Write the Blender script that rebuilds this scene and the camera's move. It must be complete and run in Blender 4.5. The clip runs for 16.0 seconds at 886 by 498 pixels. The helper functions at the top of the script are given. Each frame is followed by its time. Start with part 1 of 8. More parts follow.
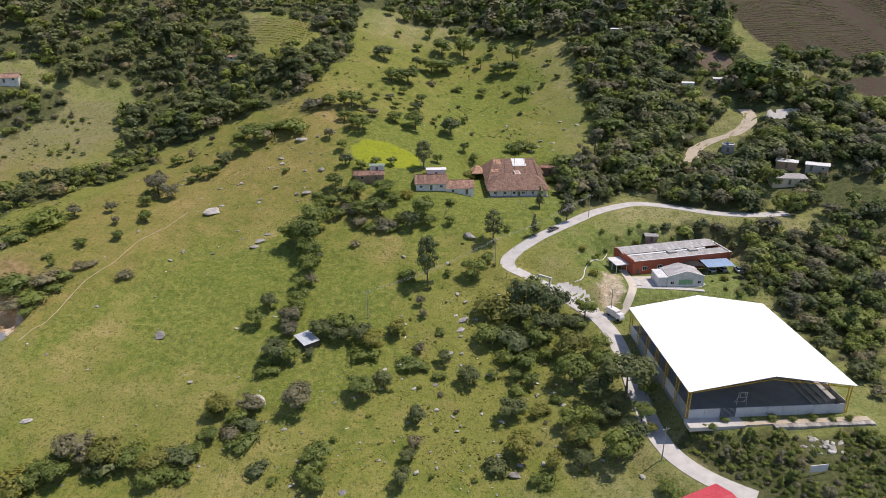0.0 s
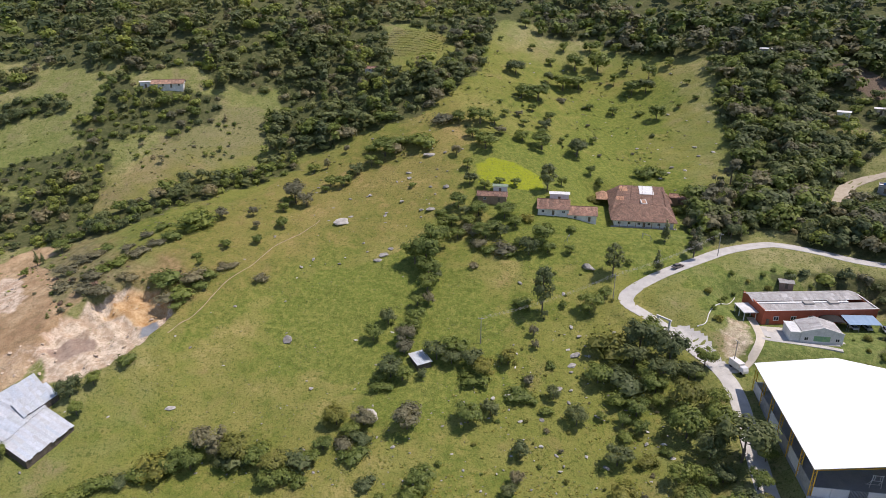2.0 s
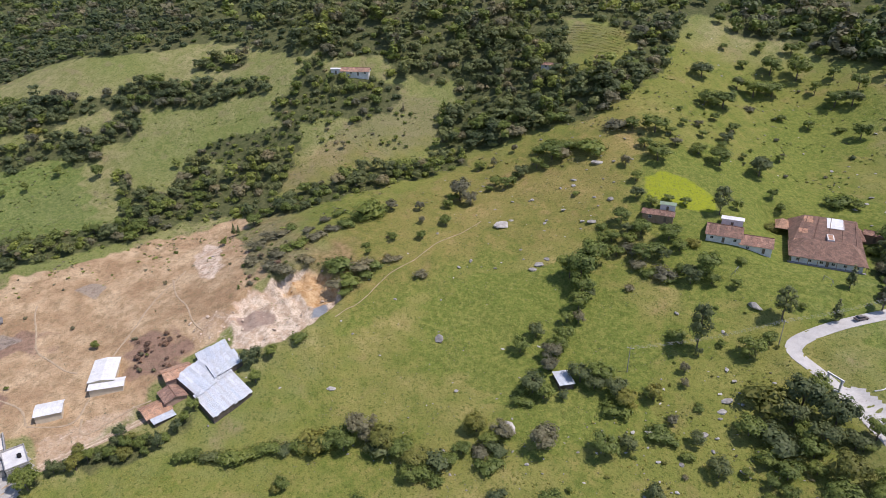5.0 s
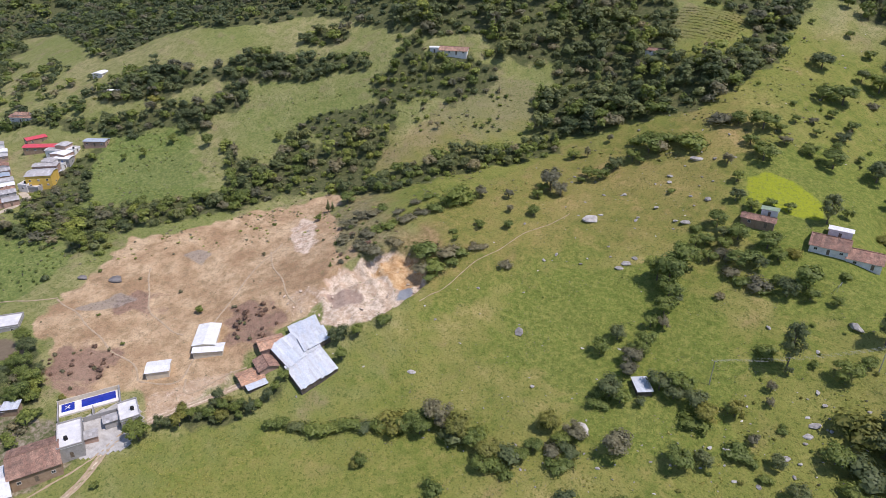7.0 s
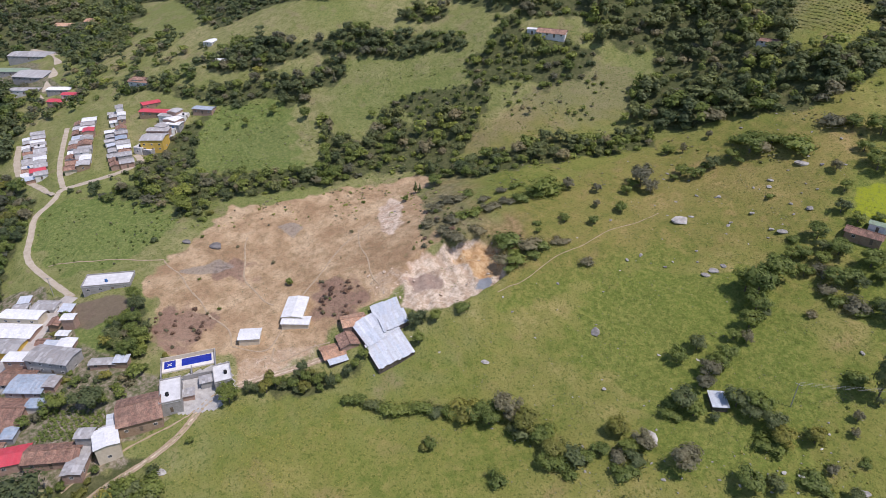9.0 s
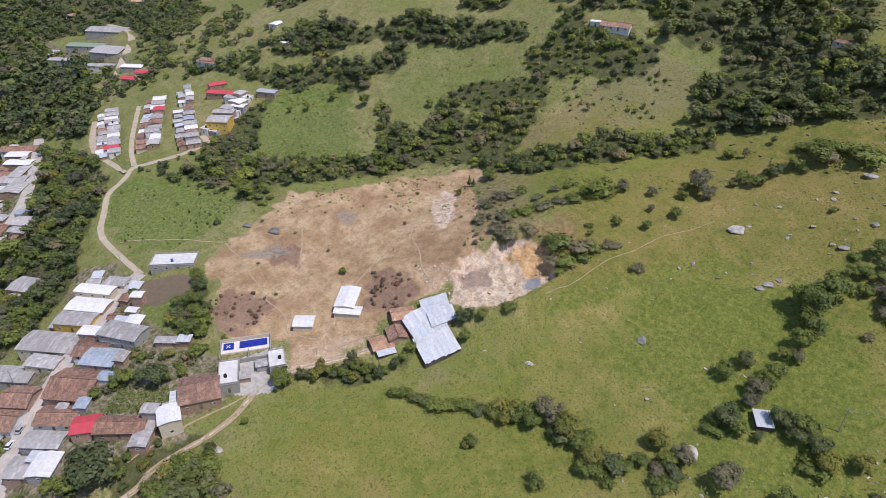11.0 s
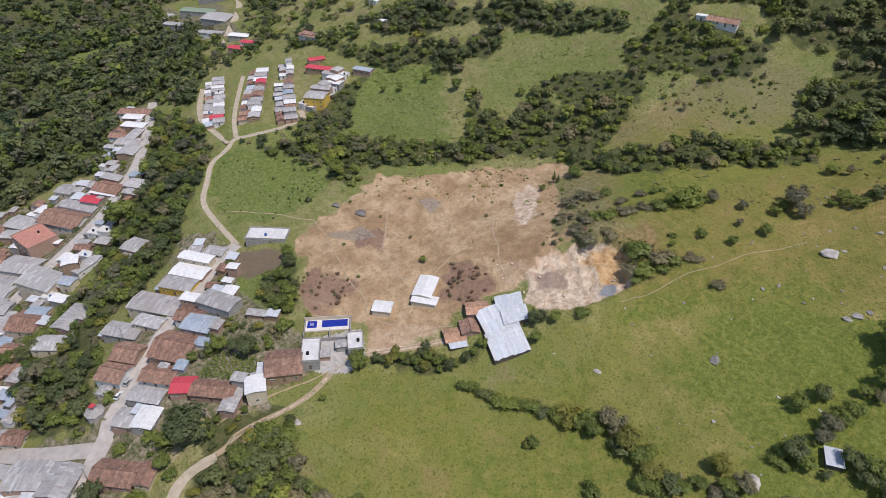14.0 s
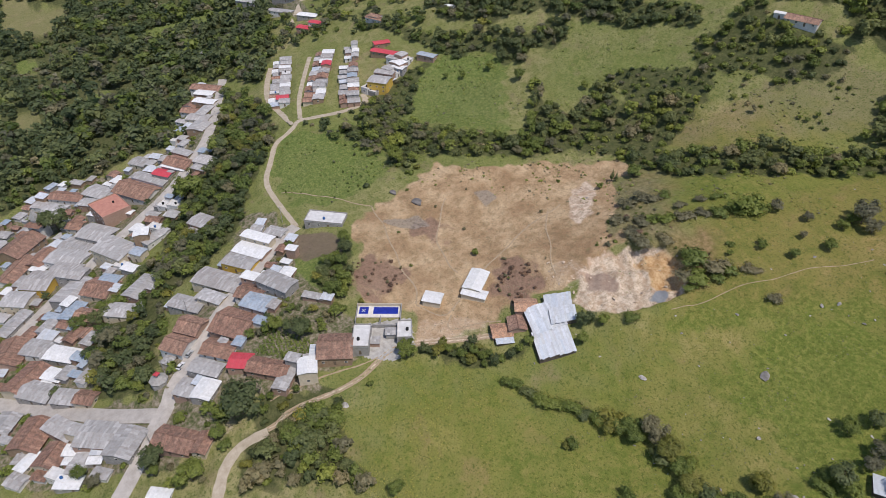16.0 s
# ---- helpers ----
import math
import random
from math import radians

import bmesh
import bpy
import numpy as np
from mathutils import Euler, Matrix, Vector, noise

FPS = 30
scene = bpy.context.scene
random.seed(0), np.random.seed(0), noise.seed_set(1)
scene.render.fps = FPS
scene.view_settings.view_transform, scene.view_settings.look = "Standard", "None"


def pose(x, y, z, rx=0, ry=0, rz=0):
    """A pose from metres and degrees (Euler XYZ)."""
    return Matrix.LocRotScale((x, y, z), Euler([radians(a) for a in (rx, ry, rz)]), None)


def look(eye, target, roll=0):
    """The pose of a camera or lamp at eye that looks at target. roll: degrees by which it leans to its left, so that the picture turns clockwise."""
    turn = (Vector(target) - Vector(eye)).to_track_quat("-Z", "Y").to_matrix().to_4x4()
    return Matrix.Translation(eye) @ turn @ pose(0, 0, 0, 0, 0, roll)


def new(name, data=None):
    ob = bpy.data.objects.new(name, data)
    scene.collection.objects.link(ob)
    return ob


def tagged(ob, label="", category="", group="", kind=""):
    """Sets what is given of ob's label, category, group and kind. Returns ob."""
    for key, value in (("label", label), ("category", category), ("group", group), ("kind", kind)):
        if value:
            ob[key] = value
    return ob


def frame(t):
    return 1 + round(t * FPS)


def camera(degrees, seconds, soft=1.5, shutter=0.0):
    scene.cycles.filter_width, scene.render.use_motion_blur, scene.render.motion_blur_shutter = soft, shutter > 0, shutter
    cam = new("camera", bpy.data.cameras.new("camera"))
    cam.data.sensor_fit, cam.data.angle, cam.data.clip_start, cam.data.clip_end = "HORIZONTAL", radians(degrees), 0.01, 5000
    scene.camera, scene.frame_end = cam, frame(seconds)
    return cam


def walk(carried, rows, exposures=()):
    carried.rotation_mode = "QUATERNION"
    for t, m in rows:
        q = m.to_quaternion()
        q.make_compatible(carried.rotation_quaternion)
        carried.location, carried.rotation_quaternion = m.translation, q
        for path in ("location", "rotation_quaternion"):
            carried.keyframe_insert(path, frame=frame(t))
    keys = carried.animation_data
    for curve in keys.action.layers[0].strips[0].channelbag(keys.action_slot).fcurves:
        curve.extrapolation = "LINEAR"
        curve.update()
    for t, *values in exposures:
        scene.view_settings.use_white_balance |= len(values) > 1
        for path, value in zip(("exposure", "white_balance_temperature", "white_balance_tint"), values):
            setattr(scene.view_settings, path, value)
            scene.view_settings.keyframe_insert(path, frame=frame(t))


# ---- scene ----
cam = camera(69.0, 16.0, soft=0.75)
METRES, EYE, TILT, LEAN, TURN = 80.0, 150.0, -21.5, 0.41, 0.0
ROWS = [
    (0.0, 0.0, 0.0, 0.0, 0.0, 0.0, -0.0),
    (0.5, -0.0047, -0.013, 0.032, 1.49, -0.12, -0.74),
    (1.0, -0.008, -0.0205, 0.0664, 4.27, -0.29, -1.94),
    (1.5, -0.0101, -0.0277, 0.1014, 7.29, -0.52, -3.21),
    (2.0, -0.0115, -0.0337, 0.1336, 10.32, -0.8, -4.43),
    (2.5, -0.0153, -0.0436, 0.1657, 13.27, -1.33, -5.63),
    (3.0, -0.0161, -0.0526, 0.197, 16.18, -1.99, -6.79),
    (3.5, -0.0169, -0.0633, 0.2294, 18.39, -2.65, -7.64),
    (4.0, -0.0195, -0.0737, 0.2606, 20.38, -3.35, -8.41),
    (6.5, -0.0321, -0.118, 0.4177, 30.69, -8.83, -11.98),
    (7.0, -0.0348, -0.1251, 0.4452, 32.71, -9.95, -12.63),
    (7.5, -0.038, -0.1335, 0.4749, 34.89, -11.19, -13.3),
    (8.0, -0.0413, -0.1424, 0.5051, 37.08, -12.46, -13.95),
    (8.5, -0.0446, -0.1513, 0.5347, 39.25, -13.75, -14.57),
    (9.0, -0.0463, -0.1581, 0.5653, 40.95, -14.89, -15.01),
    (11.5, -0.0622, -0.2039, 0.7154, 47.6, -19.43, -16.64),
    (12.0, -0.0656, -0.2123, 0.7457, 49.04, -20.39, -16.93),
    (12.5, -0.0681, -0.2202, 0.7766, 50.5, -21.36, -17.2),
    (13.0, -0.0724, -0.2291, 0.8058, 51.94, -22.31, -17.48),
    (13.5, -0.0757, -0.237, 0.8356, 53.41, -23.3, -17.74),
    (14.0, -0.0789, -0.2438, 0.8621, 54.89, -24.25, -17.98),
    (14.5, -0.0822, -0.2506, 0.8864, 56.36, -25.21, -18.22),
    (15.0, -0.085, -0.2568, 0.9101, 57.84, -26.17, -18.43),
    (15.5, -0.0882, -0.2627, 0.9337, 59.33, -27.15, -18.64),
    (16.0, -0.0912, -0.2685, 0.9577, 60.89, -28.15, -18.83),
]
walk(cam, [(t, pose(0, 0, EYE, TILT, LEAN, TURN) @ pose(METRES * x, METRES * y, METRES * z, 90 + pitch, roll, yaw)) for t, x, y, z, yaw, pitch, roll in ROWS],
     exposures=[(0.0, 0.15, 6750, 18), (3.5, 0.17, 6500, 20), (7.0, 0.19, 6200, 21), (9.0, 0.04, 6200, 21), (12.0, 0.0, 6300, 19), (16.0, -0.17, 6450, 16)])

# ---- light ----
SUN_AZ, SUN_EL = 76.0, 64.0          # degrees from north (+y) towards east (+x), and above the horizon
world = bpy.data.worlds.new("sky")
scene.world = world
world.use_nodes = True
sky = world.node_tree.nodes.new("ShaderNodeTexSky")
sky.sky_type, sky.sun_disc = "NISHITA", False
sky.sun_elevation, sky.sun_rotation = radians(SUN_EL), radians(SUN_AZ)
sky.altitude, sky.dust_density = 1600, 1.5
world.node_tree.links.new(sky.outputs[0], world.node_tree.nodes["Background"].inputs[0])
world.node_tree.nodes["Background"].inputs[1].default_value = 0.15
sun = new("sun", bpy.data.lights.new("sun", "SUN"))
sun.data.energy, sun.data.angle, sun.data.color = 3.8, radians(0.53), (1.0, 0.955, 0.88)
to_sun = Vector((math.sin(radians(SUN_AZ)) * math.cos(radians(SUN_EL)), math.cos(radians(SUN_AZ)) * math.cos(radians(SUN_EL)), math.sin(radians(SUN_EL))))
sun.matrix_world = look(to_sun * 400, (0, 0, 0))

# ---- lie of the land: two nets of spline heights, 130 m and 62 m apart ----
LAND = [
    -0.2, -5.5, -11.2, -14.9, -16, -19.1, -22.9, -25.4, -25.5, -22.4, -16.9,
    5.5, 0.3, -7, -11.9, -9.7, -8.4, -8.6, -8.7, -6.5, -1.1, 6.9,
    11, 7.3, -2.1, -10.8, -6.2, 4.7, 8.6, 9, 13.4, 21.7, 33.3,
    16.3, 15.3, 11.4, 11.3, 21.1, 28.7, 29.2, 27.8, 35.8, 48.1, 64.3,
    28.5, 34.3, 46, 65.8, 67.1, 57.7, 56.9, 54.1, 59.7, 80.8, 100,
    51.5, 64.8, 84.1, 108.6, 117, 109.1, 95.4, 85.1, 92.1, 113.2, 132.1,
    82.2, 99.7, 120.2, 141.7, 156.1, 160.9, 148.5, 125, 134.7, 150.7, 166.9,
    117, 136.6, 157.5, 178, 194.5, 202.3, 195.2, 181.2, 188, 201.2, 213.6,
    153.4, 174.3, 195.7, 216.6, 233.9, 243.5, 242.8, 238.3, 243.2, 253.3, 263.8,
]
FOLDS = [
    -11.2, -8.8, -7.5, -5.1, -4.9, -0.4, 0.3, -0.8, 0.1, -0.1, -0.5,
    -8.7, -1.9, 3.3, 14.2, 3, 3.5, 1.3, -1.7, 1.7, 0.1, -1.3,
    7.8, 9.3, 4, 17.9, 4.8, 3.8, 1.1, -3.9, 7.1, 0.3, -2.5,
    9, 5.2, 1.9, -2.9, -2.3, -9.3, 0.2, -8.3, 16, -0.8, -3.8,
    -8.2, -23, 2.4, -10.4, 12, -7.7, 0.7, -8.6, -5.8, -10.6, -4.1,
    2.8, -16.5, -16.6, -26.1, 11, -1.6, 1.2, 12, -4.7, -7.7, 1.3,
    16.1, -0.6, -4.7, -0.4, -23.8, -5.1, 16.5, -10.3, -5.6, -4.1, 1.7,
    5.2, -1.3, 7.1, 15.7, -12.9, 10.7, 13.4, -21.4, 1.7, 4.2, 1.8,
    -1.4, -1.1, 8.5, 19.1, 12.5, 22.5, 3, -18.5, 11.5, 15.9, 5.3,
]


def spline(x, y, net, step, x0, y0, clip):
    net = np.array(net).reshape(9, 11)
    u, v = (x - x0) / step, (y - y0) / step
    if clip:
        u, v = np.clip(u, 0, 8 - 1e-6), np.clip(v, 0, 6 - 1e-6)
    i, j = np.floor(u).astype(int), np.floor(v).astype(int)
    f, g = u - i, v - j
    wide = lambda f: ((1 - f) ** 3 / 6, (3 * f ** 3 - 6 * f ** 2 + 4) / 6, (-3 * f ** 3 + 3 * f ** 2 + 3 * f + 1) / 6, f ** 3 / 6)
    wu, wv, z = wide(f), wide(g), 0.0 * u
    for a in range(4):
        for b in range(4):
            ok = (i + a >= 0) & (i + a < 11) & (j + b >= 0) & (j + b < 9)
            z = z + np.where(ok, wu[a] * wv[b] * net[np.clip(j + b, 0, 8), np.clip(i + a, 0, 10)], 0)
    return z


def bare_land(x, y):
    x, y = np.asarray(x, float), np.asarray(y, float)
    z = spline(x, y, LAND, 130.0, -790.0, -190.0, True) + spline(x, y, FOLDS, 62.0, -350.0, -10.0, False)
    far = np.maximum(0, y - 585) * 0.3 + np.maximum(0, x - 245) * 0.28 + np.maximum(0, -785 - x) * 0.12
    return z + 260 * np.tanh(far / 260)

ROADS = {
    'road_paved': (5.3, 'concrete', [(69, 113), (62, 118), (57, 124), (54, 131), (53, 140), (53, 151), (53, 163), (53, 174), (51, 184), (45, 191), (38, 199), (29, 206), (23, 209), (22, 214), (27, 220), (35, 227), (43, 233), (52, 240), (60, 247), (76, 255), (81, 256), (96, 252), (107, 246), (125, 242), (136, 243)]),
    'road_upper': (6.4, 'dirt', [(111, 283), (114, 291), (118, 298), (127, 302), (137, 302), (146, 309), (150, 317), (150, 325)]),
    'street_main': (6.5, 'concrete', [(-173, -41), (-185, -31), (-199, -20), (-209, -14), (-222, -1), (-243, 18), (-259, 36), (-278, 55), (-283, 64)]),
    'path_village': (3, 'dirt', [(-283, 64), (-311, 62), (-335, 61), (-355, 71), (-371, 78), (-377, 89), (-385, 99)]),
    'lane_a': (4, 'dirt', [(-383, 94), (-415, 92), (-437, 91), (-470, 99), (-497, 110)]),
    'lane_b': (3, 'dirt', [(-387, 100), (-413, 107), (-446, 121), (-479, 137)]),
    'lane_c': (4, 'dirt', [(-385, 99), (-382, 113), (-378, 127), (-381, 145), (-393, 146)]),
    'street_upper': (6.5, 'concrete', [(-523, 76), (-440, 50), (-411, 33), (-387, 11), (-372, -12), (-358, -30), (-341, -47), (-322, -65), (-303, -81), (-286, -95)]),
    'street_cross': (7.2, 'concrete', [(-273, -98), (-260, -84), (-237, -59), (-215, -37), (-202, -18)]),
    'track': (2.3, 'dirt', [(-171, 17), (-172, 23), (-173, 31), (-172, 38), (-171, 46), (-172, 57), (-177, 67), (-179, 73), (-176, 83), (-167, 102), (-163, 113)]),
    'track_low': (4.2, 'dirt', [(-135, -16), (-159, -4), (-163, -2), (-166, 1), (-169, 5), (-170, 10), (-170, 17)]),
    'lane_far': (6, 'dirt', [(-560, 149), (-594, 166), (-630, 187), (-674, 201), (-711, 201), (-791, 196), (-827, 195)]),
}
ZONES = {
    'lush_i': [(10, 400), (49, 418), (62, 397), (46, 363), (21, 334), (-3, 328)],
    'dry_b': [(-194, 149), (-180, 161), (-175, 170), (-171, 171), (-166, 155), (-166, 144), (-174, 137)],
    'dry_c': [(-182, 165), (-179, 179), (-177, 187), (-168, 183), (-168, 176), (-171, 167)],
    'green_a': [(-363, 267), (-311, 326), (-263, 340), (-251, 318), (-245, 292), (-249, 266), (-289, 232), (-310, 228)],
    'green_b': [(-240, 270), (-199, 296), (-183, 274), (-211, 247)],
    'grove_grass': [(-74, 192), (-60, 235), (-40, 225), (-20, 200), (-16, 165), (-48, 147), (-56, 160)],
    'bank_b': [(-180, 5), (-184, 13), (-183, 23), (-189, 23), (-192, 18), (-197, 13), (-192, 10), (-189, 4)],
    'bank_c': [(-209, -12), (-192, 2), (-186, 0), (-203, -18)],
    'scrub_b': [(-216, 220), (-204, 234), (-186, 222), (-177, 208), (-168, 196), (-177, 185), (-200, 190)],
    'scrub_c': [(-158, 194), (-156, 200), (-147, 206), (-137, 202), (-134, 190), (-146, 193)],
    'rocky': [(-224, 193), (-225, 203), (-216, 203), (-198, 186), (-194, 176), (-204, 177)],
    'slab_b': [(-251, 153), (-250, 160), (-241, 158), (-238, 151), (-244, 150)],
    'lush_h': [(-72, 212), (-61, 227), (-48, 199), (-46, 169), (-15, 169), (-17, 178), (-12, 169), (-38, 163), (-46, 155), (-61, 169)],
    'lush_f': [(-258, 47), (-258, 64), (-243, 78), (-223, 65), (-231, 47)],
    'lush_g': [(-179, 29), (-176, 59), (-175, 73), (-175, 88), (-145, 118), (-144, 92), (-130, 47), (-139, 34)],
    'glade_a': [(-696, -6), (-693, 33), (-692, 77), (-671, 130), (-651, 131), (-661, 88), (-667, 40), (-681, 0)],
    'glade_b': [(-689, -82), (-697, -63), (-698, -29), (-683, -32), (-677, -59), (-674, -78)],
    'glade_c': [(-601, -31), (-587, -5), (-566, -5), (-577, -29)],
    'fallow_a': [(-857, -88), (-826, -30), (-784, -23), (-735, -57), (-772, -81), (-763, -90)],
    'fallow_b': [(-590, -80), (-590, -63), (-548, -62), (-549, -78)],
    'olive': [(-160, 216), (-149, 239), (-141, 276), (-123, 303), (-96, 315), (-64, 347), (-49, 320), (-46, 261), (-70, 238), (-93, 228), (-113, 198), (-128, 177), (-138, 177)],
    'lush': [(-97, 174), (-101, 198), (-85, 220), (-67, 224), (-62, 230), (-51, 211), (-50, 178), (-58, 169), (-82, 165)],
    'lush_b': [(-127, 175), (-125, 185), (-108, 211), (-96, 229), (-79, 240), (-92, 224), (-105, 199), (-117, 179), (-125, 170)],
    'dry': [(-265, 87), (-271, 103), (-275, 117), (-286, 147), (-271, 160), (-260, 178), (-252, 195), (-244, 204), (-231, 227), (-216, 226), (-213, 210), (-188, 191), (-180, 176), (-179, 160), (-170, 148), (-172, 138), (-172, 124), (-170, 112), (-172, 97), (-177, 83), (-190, 88), (-197, 88), (-209, 72), (-222, 73), (-243, 85)],
    'plot': [(-275, 62), (-268, 73), (-253, 81), (-247, 75), (-250, 59), (-259, 50)],
    'garden': [(-211, 28), (-212, 34), (-197, 46), (-191, 39), (-205, 22)],
    'yard': [(-189, 89), (-182, 102), (-171, 118), (-165, 109), (-175, 83), (-180, 80)],
    'bright': [(-43, 292), (-36, 297), (-25, 298), (-11, 288), (-11, 277), (-28, 276), (-38, 278)],
    'farmlawn': [(-2, 252), (23, 253), (46, 259), (42, 232), (23, 229), (-3, 236)],
    'soil': [(191, 470), (181, 440), (176, 401), (184, 369), (211, 356), (227, 342), (300, 400), (300, 470), (229, 475)],
    'soil2': [(197, 334), (222, 333), (240, 310), (206, 303), (200, 321)],
    'crop': [(-118, 403), (-114, 414), (-86, 420), (-75, 410), (-82, 389), (-116, 385)],
    'schoolyard': [(55.1, 211.9), (61.7, 211.0), (62.8, 201.3), (59.0, 192.1), (52.8, 188.5), (51.0, 194.2), (51.3, 202.6)],
    'bank': [(-175, 2), (-184, 13), (-188, 3), (-173, -3)],
    'lawn': [(61, 233), (79, 239), (92, 233), (108, 215), (104, 195), (100, 185), (60, 186), (52, 205), (49, 222)],
    'quarry': [(-172, 165), (-171, 173), (-164, 183), (-155, 191), (-147, 194), (-140, 186), (-134, 182), (-137, 167), (-142, 157), (-148, 150), (-157, 146), (-162, 153)],
    'quarry_orange': [(-160, 180), (-155, 191), (-147, 195), (-139, 187), (-139, 180), (-146, 176), (-152, 178)],
    'quarry_blue': [(-140, 170), (-142, 175), (-141, 179), (-138, 178), (-137, 173)],
    'quarry_purple': [(-166, 160), (-162, 166), (-154, 168), (-150, 161), (-159, 154)],
    'brown': [(-222, 255), (-208, 301), (-171, 334), (-156, 321), (-191, 284), (-203, 247)],
    'brown_b': [(-217, 318), (-196, 335), (-165, 342), (-162, 312), (-176, 290), (-200, 282)],
    'brown_c': [(-373, 189), (-351, 217), (-327, 217), (-332, 199), (-357, 187)],
    'slip': [(133, 393), (146, 392), (160, 362), (155, 354), (143, 363)],
    'lawn_b': [(169, 366), (180, 364), (185, 346), (177, 340), (167, 354)],
    'lawn_c': [(150, 253), (161, 256), (175, 248), (168, 233), (150, 239)],
    'dark_dry': [(-236, 78), (-233, 89), (-220, 98), (-206, 87), (-211, 72), (-222, 71)],
    'dark_dry_b': [(-201, 136), (-185, 147), (-174, 140), (-172, 126), (-182, 124), (-193, 131)],
    'dark_dry_c': [(-250, 118), (-238, 128), (-228, 120), (-240, 110)],
    'slab': [(-258, 104), (-252, 121), (-242, 120), (-248, 108)],
    'meadow': [(-150, 42), (-172, 75), (-150, 108), (-132, 118), (-138, 150), (-165, 200), (-215, 240), (-190, 290), (-130, 320), (-90, 430), (60, 440), (66, 300), (40, 225), (40, 140), (0, 60), (-60, 30)],
    'lush_c': [(-377, 85), (-343, 140), (-290, 117), (-290, 78), (-314, 66), (-352, 70)],
    'lush_d': [(-360, 127), (-378, 150), (-395, 181), (-392, 210), (-357, 235), (-283, 190), (-323, 175), (-343, 147)],
    'rubble': [(-185, 151), (-178, 161), (-172, 165), (-162, 153), (-157, 146), (-166, 146), (-175, 143)],
    'lush_e': [(-50, 300), (-20, 330), (50, 325), (62, 290), (50, 228), (-20, 226)],
    'scrubland': [(-174, 174), (-189, 182), (-210, 200), (-189, 206), (-165, 204), (-145, 204), (-146, 194), (-156, 191), (-166, 183)],
}
